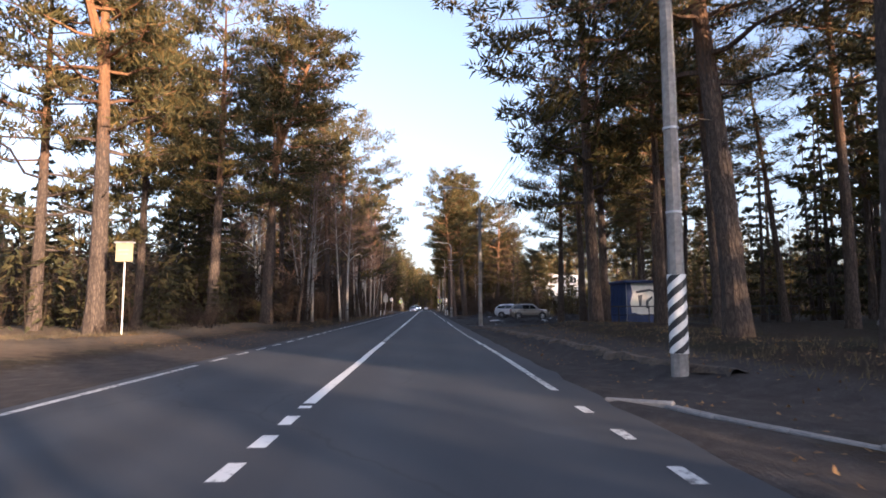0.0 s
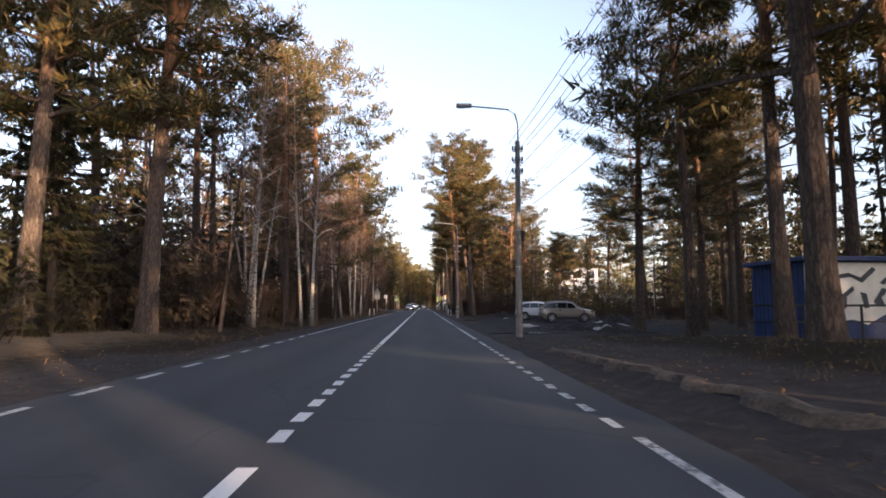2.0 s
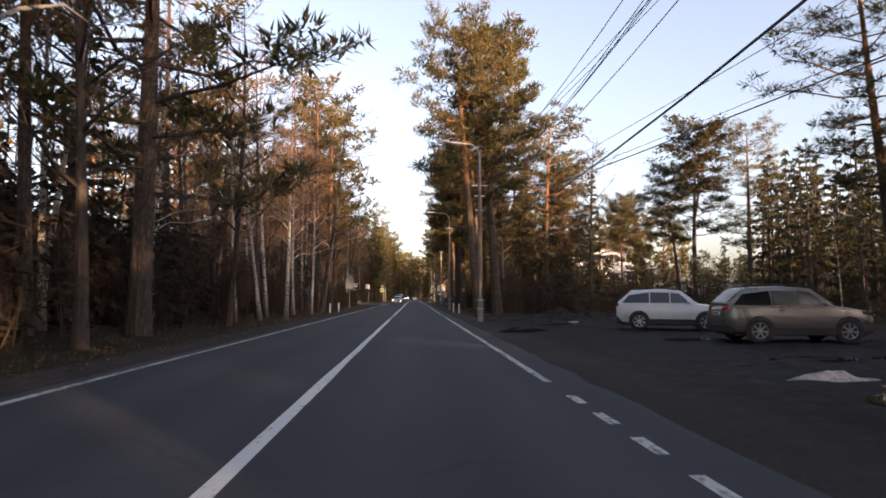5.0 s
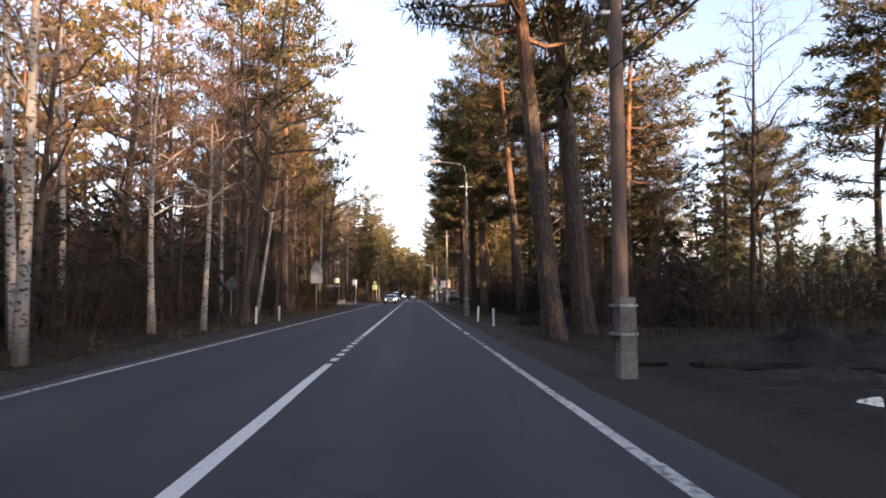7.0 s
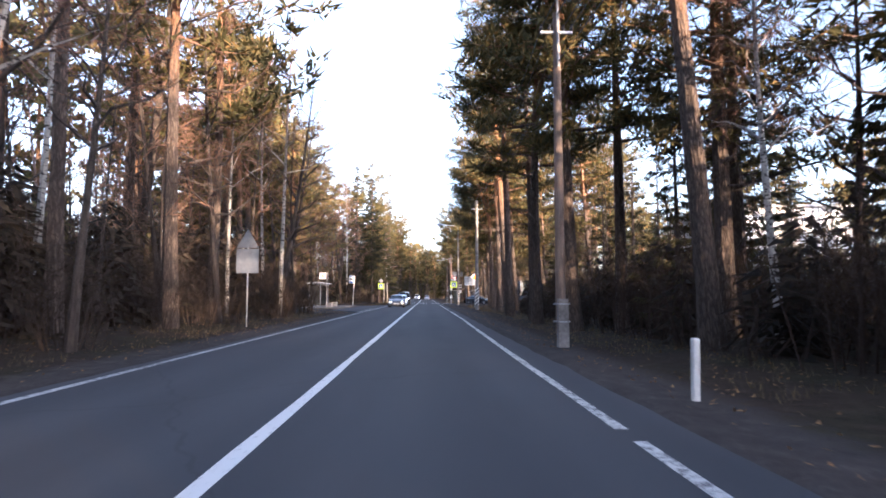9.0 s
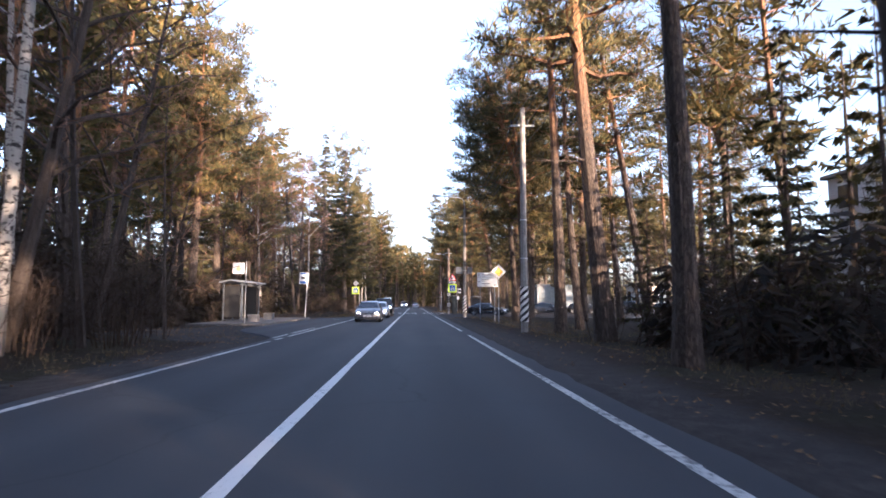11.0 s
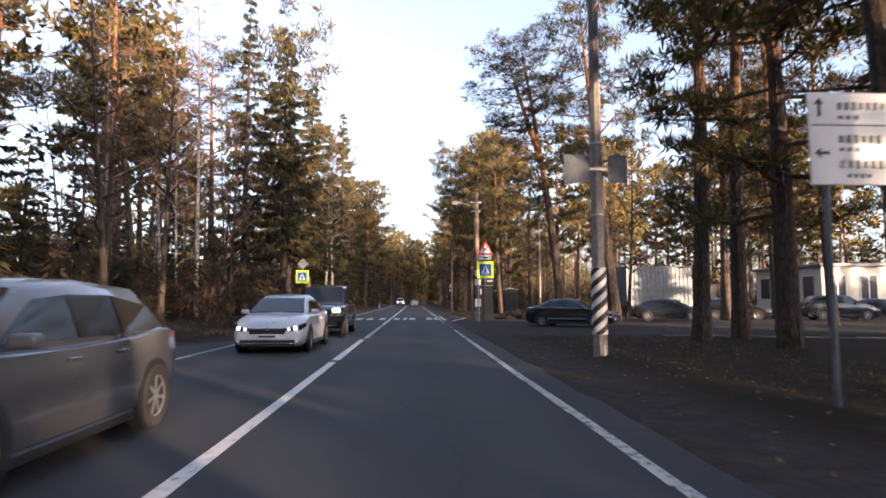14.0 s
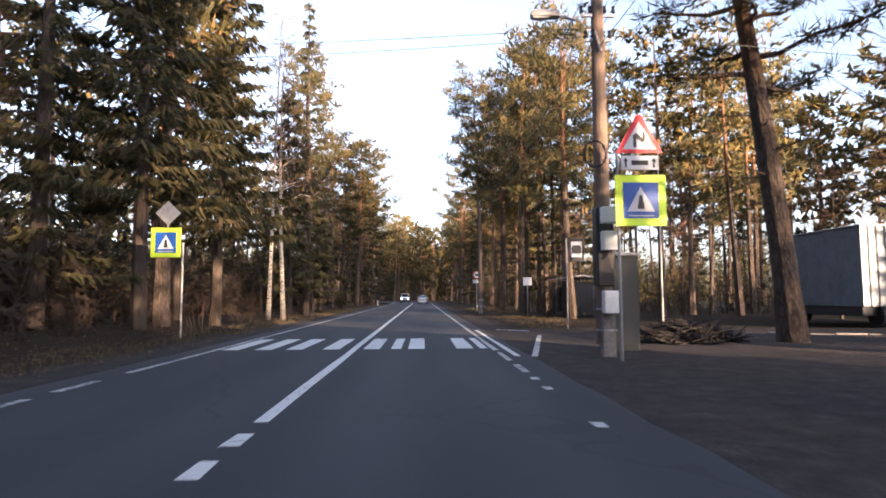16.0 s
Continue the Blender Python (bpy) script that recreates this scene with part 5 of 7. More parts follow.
street_pole(4.42, 11.1, 9.4, "round concrete pole with black and white striped sleeve", striped=True, arms=((8.4, 0.5),))
pole_lot = street_pole(3.78, 44.2, 8.6, "grey concrete lamp pole with insulators beside the muddy lot", lamp=(10.0, 2.6), arms=((7.1, 0.22), (7.6, 0.22), (8.1, 0.22)))
part("junction_box", bevelled((0.13, -0.09, 4.12), (0.27, 0.09, 4.58), 0.02), BLACK_TRIM, pole_lot, "black junction box clamped to the shaft")
loop = Soup()
loop.tube([(0.20 + 0.05 * math.sin(k * 0.52), -0.03, 4.14 - 0.72 * math.sin(k * 0.26)) for k in range(13)], [0.016] * 13, 6)
part("cable_loop", loop, WIRE, pole_lot, "hanging loop of black cable", True)
street_pole(3.3, 82.7, 9.6, "brown wooden lamp pole on a concrete stub", wood=True, lamp=(9.9, 2.3), arms=((7.5, 0.45), (6.9, 0.30), (6.1, 0.25)), rise=0.14)
street_pole(3.4, 113.3, 9.2, "brown wooden lamp pole on a concrete stub", wood=True, lamp=(10.2, 2.3), arms=((8.6, 0.45),), rise=0.1)
street_pole(4.1, 148.7, 9.4, "grey concrete pole with black and white striped sleeve", striped=True, arms=((8.6, 0.5),))
street_pole(3.95, 176.3, 9.4, "tall concrete lamp pole with striped sleeve and sign panels", striped=True, lamp=(10.4, 2.6), arms=((8.6, 0.5),))
pole_g = street_pole(4.1, 203.6, 8.6, "dark wooden pole with lamp, cable coil and meter boxes", wood=True, lamp=(7.75, 1.5), arms=((7.9, 0.4), (7.3, 0.3)), stout=1.45)
street_pole(4.6, 238.0, 9.0, "wooden lamp pole at the forest edge", wood=True, lamp=(9.6, 2.2))
for zz, hh in ((2.95, 0.36), (2.35, 0.42), (0.95, 0.5)):
    part("meter_box", bevelled((-0.16, -0.56, zz), (0.20, -0.34, zz + hh), 0.015), WHITE_PAINT, pole_g, "pale grey electric box")
part("cable_guard", bevelled((-0.20, -0.24, 1.55), (0.20, 0.16, 3.35), 0.03), BLACK_TRIM, pole_g, "dark sleeve round the shaft")
coil = Soup()
ringp = [(-0.22 + 0.26 * math.cos(k * 0.35), -0.30 + 0.03 * math.sin(k * 1.1), 4.55 + 0.30 * math.sin(k * 0.35)) for k in range(55)]
coil.tube(ringp, [0.022] * 55, 6)
part("cable_coil", coil, WIRE, pole_g, "coil of black cable", True)


mast = thing("slim_mast", pose(11.6, 219.0, ground_z(11.6, 219)), "slim grey metal mast among the trees", "pole")
s = Soup()
s.tube([(0, 0, -0.3), (0, 0, 4), (0, 0, 8.6)], [0.06, 0.045, 0.03], 8)
part("shaft", s, POST_GREY, mast, smooth=True)
part("cap", bevelled((-0.05, -0.05, 8.6), (0.05, 0.05, 8.68), 0.01), GREY_METAL, mast)


def panel(t, name, x0, x1, z0, z1, mat, y=-0.06, thick=0.018, label=""):
    return part(name, bevelled((x0, y - thick, z0), (x1, y, z1), 0.006), mat, t, label)


def film(t, name, outline, mat, y, label=""):
    s = Soup()
    s.prism(outline, y - 0.003, y, "y")
    return part(name, s, mat, t, label)


def square(cx, cz, w, h):
    return [(cx - w / 2, cz - h / 2), (cx + w / 2, cz - h / 2), (cx + w / 2, cz + h / 2), (cx - w / 2, cz + h / 2)]


def disc(cx, cz, r, n=28):
    return [(cx + r * math.cos(2 * math.pi * k / n), cz + r * math.sin(2 * math.pi * k / n)) for k in range(n)]


def sign(name, x, y, h, label, group="road signs", lean=0.0, turn=0.0, post=POST_GREY, off=0.0):
    z = ground_z(x, y)
    t = thing(name, pose(x, y, z, 0, lean, turn), label, "road sign", group)
    s = Soup()
    s.tube([(off, 0, -0.3), (off, 0, h)], [0.034, 0.034], 10)
    part("post", s, post, t, smooth=True)
    return t


def crossing_panel(t, cx, cz, w):
    p = panel(t, "crossing_panel", cx - w / 2, cx + w / 2, cz - w / 2, cz + w / 2, LIME, label="lime square panel with a blue crossing sign")
    film(p, "blue_field", square(cx, cz, w * 0.70, w * 0.70), SIGN_BLUE, -0.0785)
    film(p, "white_triangle", [(cx - w * 0.27, cz - w * 0.22), (cx + w * 0.27, cz - w * 0.22), (cx, cz + w * 0.27)], SIGN_WHITE, -0.0825)
    film(p, "dark_bar", [(cx - w * 0.07, cz - w * 0.17), (cx + w * 0.07, cz - w * 0.17), (cx + w * 0.03, cz + w * 0.10), (cx - w * 0.03, cz + w * 0.10)], BLACK_PAINT, -0.0865)
    film(p, "ground_bar", square(cx, cz - w * 0.30, w * 0.50, 0.03), SIGN_WHITE, -0.0825)


def diamond(t, cx, cz, r, front=True, back=None):
    o = [(cx - r, cz), (cx, cz - r), (cx + r, cz), (cx, cz + r)]
    s = Soup()
    s.prism(o, -0.078, -0.06, "y")
    p = part("diamond_panel", s, SIGN_WHITE if front else back or SIGN_BACK, t)
    if front:
        q = r * 0.62
        film(p, "amber_field", [(cx - q, cz), (cx, cz - q), (cx + q, cz), (cx, cz + q)], SIGN_YELLOW, -0.0785)
        for k in range(4):
            a, b = Vector(o[k]), Vector(o[(k + 1) % 4])
            c = Vector((cx, cz))
            film(p, "rim", [c + (a - c) * 0.985, c + (b - c) * 0.985, c + (b - c) * 0.95, c + (a - c) * 0.95], BLACK_PAINT, -0.0785)
    else:
        part("bracket", bevelled((cx - 0.25, -0.058, cz - 0.03), (cx + 0.25, -0.036, cz + 0.03), 0.004), GREY_METAL, p)
    return p


# right side
t = sign("priority_sign", 5.08, 163.3, 3.6, "amber and white diamond priority sign on pale post")
diamond(t, 0, 3.34, 0.50)
t = sign("street_board", 5.13, 169.8, 3.4, "white street direction board with black lines of lettering", off=-0.55, post=SIGN_BACK)
s = Soup()
s.tube([(0.55, 0, -0.3), (0.55, 0, 3.4)], [0.034, 0.034], 10)
part("post", s, SIGN_BACK, t, smooth=True)
p = panel(t, "board", -0.77, 0.77, 2.56, 3.62, SIGN_WHITE)
LETTERS = plain("grey_lettering", (0.10, 0.10, 0.105), 0.5)
for x0, z0, w, h in ((-0.44, 3.46, 0.92, 0.10), (-0.44, 3.33, 0.28, 0.05), (-0.44, 3.08, 0.52, 0.10), (-0.44, 2.96, 0.27, 0.05), (-0.44, 2.79, 0.62, 0.10), (-0.36, 2.66, 0.30, 0.05)):
    n = round(w / 0.085)
    for k in range(n):
        film(p, "lettering_bar", square(x0 + (k + 0.5) * w / n, z0, w / n * 0.68, h * (0.8 + 0.2 * ((k * 7) % 3) / 2)), LETTERS, -0.0785)
film(p, "dividing_line", square(0, 3.24, 1.46, 0.016), BLACK_PAINT, -0.0785)
film(p, "arrow", [(-0.66, 3.34), (-0.62, 3.34), (-0.62, 3.48), (-0.58, 3.48), (-0.64, 3.56), (-0.70, 3.48), (-0.66, 3.48)], BLACK_PAINT, -0.0785)
film(p, "arrow", [(-0.72, 2.92), (-0.64, 2.86), (-0.64, 2.90), (-0.54, 2.90), (-0.54, 2.94), (-0.64, 2.94), (-0.64, 2.98)], BLACK_PAINT, -0.0785)
for z0 in (3.44, 2.68):
    film(p, "distance_bar", square(0.60, z0, 0.2, 0.075), BLACK_PAINT, -0.0785)
t = sign("crossing_sign", 4.54, 202.4, 4.45, "lime pedestrian crossing sign below a red warning triangle", off=-0.46)
crossing_panel(t, 0, 3.33, 1.08)
panel(t, "distance_plate", -0.40, 0.40, 3.98, 4.28, SIGN_WHITE)
for k in (-0.3, 0.3):
    film(t, "plate_arrow", [(k - 0.02, 4.03), (k + 0.02, 4.03), (k + 0.02, 4.16), (k + 0.06, 4.16), (k, 4.24), (k - 0.06, 4.16), (k - 0.02, 4.16)], BLACK_PAINT, -0.0785)
film(t, "plate_bar", square(0, 4.13, 0.36, 0.10), BLACK_PAINT, -0.0785)
s = Soup()
s.prism([(-0.50, 4.34), (0.50, 4.34), (0.05, 5.16), (-0.05, 5.16)], -0.078, -0.06, "y")
tri = part("warning_triangle", s, SIGN_RED, t, "red-bordered warning triangle")
film(tri, "white_field", [(-0.36, 4.42), (0.36, 4.42), (0.0, 5.02)], SIGN_WHITE, -0.0785)
film(tri, "bend_mark", [(-0.13, 4.46), (-0.06, 4.46), (-0.06, 4.66), (0.07, 4.55), (0.13, 4.62), (0.13, 4.80), (0.07, 4.80), (0.07, 4.66), (-0.06, 4.77), (-0.13, 4.72)], BLACK_PAINT, -0.0825)
t = sign("wood_edge_sign", -14.9, 181.5, 3.2, "small grey triangular sign on thin post at the wood", post=GREY_METAL)
s = Soup()
s.prism([(-0.34, 3.2), (0.34, 3.2), (0.0, 2.62)], -0.078, -0.06, "y")
part("triangle_panel", s, GREY_METAL, t)
t = sign("bus_stop_sign", 6.4, 215.0, 3.75, "white and dark bus stop sign on a grey post", off=-0.4)
p = panel(t, "bus_panel", -0.32, 0.32, 2.75, 3.75, BLACK_TRIM)
film(p, "white_field", square(0, 3.27, 0.46, 0.66), SIGN_WHITE, -0.0785)
film(p, "bus_shape", [(-0.2, 3.10), (0.2, 3.10), (0.2, 3.36), (0.14, 3.44), (-0.14, 3.44), (-0.2, 3.36)], BLACK_PAINT, -0.0825)
t = sign("plate_sign", 7.3, 232.0, 2.7, "small white rectangular sign on a thin post")
panel(t, "plate", -0.3, 0.3, 2.1, 2.65, SIGN_WHITE)
t = sign("speed_limit_sign", 5.25, 248.4, 3.8, "round white speed limit sign with red ring above a plate")
s = Soup()
s.prism(disc(0, 3.4, 0.38), -0.078, -0.06, "y")
p = part("round_panel", s, SIGN_RED, t)
film(p, "white_field", disc(0, 3.4, 0.29), SIGN_WHITE, -0.0785)
film(p, "figure_bar", square(0, 3.4, 0.28, 0.2), BLACK_PAINT, -0.0825)
panel(t, "plate", -0.36, 0.36, 2.6, 2.95, SIGN_WHITE)
t = sign("panel_pair", 3.95, 176.05, 0.2, "two grey square sign backs strapped high on the pole")
for x0, x1 in ((-0.78, -0.20), (0.20, 0.62)):
    panel(t, "sign_back", x0, x1, 3.70, 4.32, SIGN_BACK, y=0.06)
part("bracket", bevelled((-0.75, 0.064, 3.98), (0.6, 0.09, 4.04), 0.004), GREY_METAL, t)
t = thing("metal_gate", pose(24.3, 214.6, ground_z(26, 214.6)), "dark sheet-metal gate beside the trailer", "gate")
for k in range(5):
    part("gate_panel", bevelled((k * 0.92, 0, 0.12), (k * 0.92 + 0.90, 0.04, 2.7), 0.008), SHELTER_PANEL, t)
for k in range(3):
    part("gate_post", bevelled((k * 2.3 - 0.05, 0.05, -0.2), (k * 2.3 + 0.05, 0.14, 2.8), 0.01), BLACK_TRIM, t)

# left side
t = sign("yellow_sign", -13.8, 27.8, 4.0, "weathered yellow box sign on a pale post", post=WHITE_PAINT)
p = part("sign_box", bevelled((-0.36, -0.16, 3.28), (0.36, 0.02, 4.12), 0.02), SIGN_PALE, t)
part("sign_cap", bevelled((-0.42, -0.22, 4.12), (0.42, 0.08, 4.18), 0.01), POST_GREY, p)
film(p, "lettering_bar", square(0, 3.8, 0.5, 0.07), POST_GREY, -0.162)
film(p, "lettering_bar", square(0, 3.62, 0.42, 0.06), POST_GREY, -0.162)
t = sign("sign_back", -10.4, 107.5, 2.3, "grey back of a diamond sign on a thin post")
diamond(t, 0, 1.85, 0.45, False)
t = sign("sign_back", -8.3, 124.5, 4.3, "grey back of a tall stacked sign on a post")
s = Soup()
s.prism([(-0.5, 3.55), (0.5, 3.55), (0.0, 4.4)], -0.078, -0.06, "y")
part("triangle_back", s, SIGN_BACK, t)
panel(t, "plate_back", -0.5, 0.5, 2.4, 3.5, SIGN_BACK)
t = sign("white_square_sign", -11.25, 161.9, 3.9, "white square sign with a faded yellow mark", off=0.44)
p = panel(t, "panel", -0.35, 0.35, 3.12, 3.80, SIGN_WHITE)
film(p, "faded_mark", [(-0.2, 3.42), (0.0, 3.22), (0.2, 3.42), (0.0, 3.62)], SIGN_PALE, -0.0785)
t = sign("bus_stop_sign", -10.2, 177.6, 4.0, "blue and white bus stop sign on a leaning pale post", lean=3.0, post=WHITE_PAINT, off=0.28)
p = panel(t, "bus_panel", -0.42, 0.22, 3.0, 4.0, SIGN_WHITE)
film(p, "blue_band", square(-0.10, 3.14, 0.54, 0.22), SIGN_BLUE, -0.0785)
film(p, "blue_band", square(-0.10, 3.90, 0.54, 0.12), SIGN_BLUE, -0.0785)
film(p, "bus_shape", [(-0.30, 3.44), (0.10, 3.44), (0.10, 3.58), (0.05, 3.64), (-0.25, 3.64), (-0.30, 3.58)], BLACK_PAINT, -0.0785)
t = sign("crossing_sign", -8.7, 210.7, 3.2, "lime pedestrian crossing sign below a grey diamond back", off=0.55)
crossing_panel(t, 0, 3.2, 1.0)
diamond(t, 0.05, 4.2, 0.42, False, POST_GREY)
s = Soup()
s.tube([(0.03, 0, 3.2), (0.03, 0, 4.5)], [0.03, 0.03], 8)
part("upper_post", s, POST_GREY, t, smooth=True)

for x, y in ((3.27, 104.8), (3.42, 99.7), (-7.33, 105.7), (-7.64, 102.1), (-6.9, 285.0), (-7.1, 289.0)):
    t = thing("road_post", pose(x, y, ground_z(x, y), 0, rng.uniform(-1.5, 1.5), 0), "white painted concrete marker post on the verge", "post", "marker posts")
    part("post", bevelled((-0.05, -0.045, -0.2), (0.05, 0.045, 0.80), 0.018), WHITE_PAINT, t)


def cable(a, b, sag, r=0.009):
    a, b = Vector(a), Vector(b)
    s = Soup()
    s.tube([a.lerp(b, k / 12) - Vector((0, 0, sag * 4 * (k / 12) * (1 - k / 12))) for k in range(13)], [r] * 13, 4)
    t = tagged(new("overhead_cable", s.mesh("overhead_cable", WIRE)), "thin black overhead cable between poles", "cable", "overhead cables")


TOPS = [(4.6, -30, 8.6), (4.42, 11.1, 8.6), (3.78, 44.2, 8.2), (3.3, 82.7, 7.45), (3.4, 113.3, 8.7), (4.1, 148.7, 8.7), (3.95, 176.3, 8.7), (4.1, 203.6, 8.0), (4.6, 238, 8.6), (4.4, 300, 8.6)]
for a, b in zip(TOPS, TOPS[1:]):
    if a[1] == 44.2:
        continue
    for dx, dz in ((-0.42, 0.15), (-0.18, 0.15), (0.20, 0.15), (0.42, 0.15), (0.0, -0.9)):
        cable((a[0] + dx, a[1], a[2] + dz), (b[0] + dx, b[1], b[2] + dz), 0.5)
for (dx, za), (ex, zb) in zip(((-0.22, 7.36), (0.22, 7.36), (-0.22, 7.86), (0.22, 7.86), (0.22, 8.36)), ((-0.28, 7.16), (0.28, 7.16), (-0.42, 7.76), (0.2, 7.76), (0.42, 7.76))):
    cable((3.78 + dx, 44.2, za), (3.3 + ex, 82.7, zb), 1.3)
cable((3.62, 44.2, 5.0), (3.2, 82.7, 5.2), 1.0, 0.018)
cable((3.9, 44.2, 5.3), (12.0, 54.5, 12.2), 0.1, 0.016)
cable((4.1, 203.6, 7.6), (-22, 207, 8.4), 0.35)
cable((4.1, 203.6, 7.4), (-22, 207, 8.1), 0.45)
cable((4.1, 203.6, 7.5), (40, 206, 7.6), 0.6)
cable((3.3, 82.7, 8.4), (9.0, 31.0, 11.5), 0.9)
cable((3.3, 82.7, 8.2), (9.0, 31.0, 11.2), 0.9)
cable((3.4, 82.7, 6.10), (14.7, 44.2, 7.2), 0.2, 0.02)
cable((3.4, 82.7, 6.25), (14.5, 44.2, 7.4), 0.2)
cable((3.4, 82.7, 6.25), (10.3, 44.2, 7.5), 0.2)


# ---- shelters, boxes, buildings ----
def shelter(name, m, ln, dep, h, label):
    t = thing(name, m, label, "bus shelter")
    for x in (0.06, -dep):
        for y in (0.0, ln):
            part("column", bevelled((x - 0.05, y - 0.05, 0), (x + 0.05, y + 0.05, h), 0.01), SHELTER_POST, t)
    s = Soup()
    prof = [(0.45, h + 0.02), (0.45, h + 0.10), (-dep * 0.5, h + 0.26), (-dep - 0.2, h + 0.10), (-dep - 0.2, h + 0.02), (-dep * 0.5, h + 0.16)]
    s.prism(prof, -0.35, ln + 0.35, "y")
    part("roof", s, SHELTER_ROOF, t, "pale sheet metal roof")
    part("beam", bevelled((0.0, -0.3, h - 0.14), (0.08, ln + 0.3, h - 0.02), 0.01), SHELTER_POST, t)
    n = 3
    for k in range(n):
        y0 = 0.1 + k * (ln - 0.2) / n
        part("back_panel", bevelled((-dep - 0.02, y0, 0.35), (-dep + 0.01, y0 + (ln - 0.2) / n - 0.06, h - 0.2), 0.004), SHELTER_PANEL, t)
    for y in (-0.01, ln + 0.01):
        part("side_panel", bevelled((-dep + 0.08, y - 0.015, 0.35), (-0.1, y + 0.015, h - 0.2), 0.004), SHELTER_PANEL, t)
    seat = part("bench_seat", bevelled((-dep + 0.1, ln * 0.25, 0.42), (-dep + 0.55, ln * 0.8, 0.47), 0.01), SLAT_GREEN, t)
    for y in (0.3, 0.75):
        part("bench_leg", bevelled((-dep + 0.25, ln * y - 0.04, 0), (-dep + 0.35, ln * y + 0.04, 0.42), 0.006), SHELTER_POST, seat)
    for z in (0.78, 0.92):
        part("back_slat", bevelled((-dep + 0.03, ln * 0.25, z), (-dep + 0.06, ln * 0.8, z + 0.09), 0.006), SLAT_GREEN, t, "faded green bench slat")
    for y in (0.0, ln):
        part("side_rail", bevelled((-dep + 0.06, y - 0.02, 0.18), (-0.02, y + 0.02, 0.23), 0.006), SHELTER_POST, t)
    return t


shelter("bus_shelter", pose(-12.3, 166.35, ground_z(-12.5, 168) - 0.03, 0, 0, -6), 3.2, 1.25, 2.7, "grey metal bus shelter with bench and pale roof")
shelter("bus_shelter", pose(9.6, 229.0, ground_z(10.4, 231) - 0.03, 0, 0, 180) @ pose(0, -4.0, 0), 4.0, 1.5, 2.5, "glazed bus shelter at the forest edge")
for x, y, w, h in ((-10.9, 164.3, 0.32, 0.62), (-11.1, 169.4, 0.33, 0.62)):
    t = thing("concrete_planter", pose(x, y, ground_z(x, y) - 0.02), "pale concrete planter beside the shelter", "planter", "planters")
    bm = bevelled((-w, -w, 0), (w, w, h), 0.03)
    top = max(bm.faces, key=lambda f: f.calc_center_median().z)
    r = bmesh.ops.inset_individual(bm, faces=[top], thickness=0.07)
    bmesh.ops.translate(bm, verts=top.verts, vec=(0, 0, -0.10))
    part("tub", bm, CONCRETE, t)
platform = tagged(new("bus_platform", bpy.data.meshes.new("bus_platform")), "raised concrete bus stop platform", "pavement", kind="structure")
bm = bevelled((-13.9, 160.5, -0.15), (-9.35, 177.0, 0.10), 0.03)
bm.to_mesh(platform.data)
bm.free()
platform.data.materials.append(PAVING)

t = thing("switch_cabinet", pose(4.98, 205.0, ground_z(5.0, 205) - 0.02), "dark grey-green steel switch cabinet beside the pole", "cabinet")
part("body", bevelled((-0.33, -0.28, 0), (0.33, 0.28, 2.35), 0.02), plain("cabinet_green", (0.024, 0.030, 0.028), 0.7), t)
part("door", bevelled((-0.29, -0.30, 0.15), (0.29, -0.283, 2.25), 0.006), plain("cabinet_door", (0.028, 0.034, 0.032), 0.65), t)
part("cap", bevelled((-0.38, -0.34, 2.35), (0.38, 0.33, 2.42), 0.01), POST_GREY, t)

BLUE_SHEET = surface("blue_sheet_metal", (0.014, 0.030, 0.095), (0.030, 0.060, 0.17), 3.0, 0.55, 0.1, 0.1)
MURAL_DARK = surface("mural_dark_paint", (0.025, 0.028, 0.032), (0.06, 0.066, 0.072), 2.0, 0.7)
MURAL_CREAM = surface("mural_cream_paint", (0.62, 0.60, 0.52), (0.80, 0.78, 0.70), 3.0, 0.7)
zk = ground_z(12.5, 38.5) - 0.05
t = thing("blue_kiosk", pose(12.4, 37.9, zk), "dark blue sheet-metal kiosk with a painted cream mural", "kiosk")
part("cabin", bevelled((0, 0.06, 0), (3.3, 3.3, 2.75), 0.02), BLUE_SHEET, t)
part("roof", bevelled((-0.25, -0.3, 2.75), (3.55, 3.5, 2.9), 0.02), BLUE_SHEET, t)
for k in range(12):
    part("side_rib", bevelled((-0.035, 0.12 + k * 0.265, 0.1), (0.002, 0.17 + k * 0.265, 2.7), 0.006), BLUE_SHEET, t)
wall_m = part("mural_wall", bevelled((0.004, 0.0, 0.0), (3.296, 0.058, 2.72), 0.006), MURAL_CREAM, t, "cream painted front with blue shapes")
film(wall_m, "mural_shape", [(0.01, 0.02), (0.34, 0.8), (0.22, 1.5), (0.40, 2.1), (0.28, 2.71), (0.01, 2.71)], BLUE_SHEET, -0.002)
film(wall_m, "mural_shape", [(0.01, 0.01), (3.29, 0.01), (3.29, 1.12), (2.7, 0.98), (2.05, 0.62), (1.55, 0.80), (1.0, 0.72), (0.45, 0.88), (0.01, 0.7)], BLUE_SHEET, -0.006)
film(wall_m, "mural_shape", [(2.95, 2.71), (3.29, 2.71), (3.29, 1.3), (3.12, 1.2), (3.02, 1.8)], MURAL_DARK, -0.002)
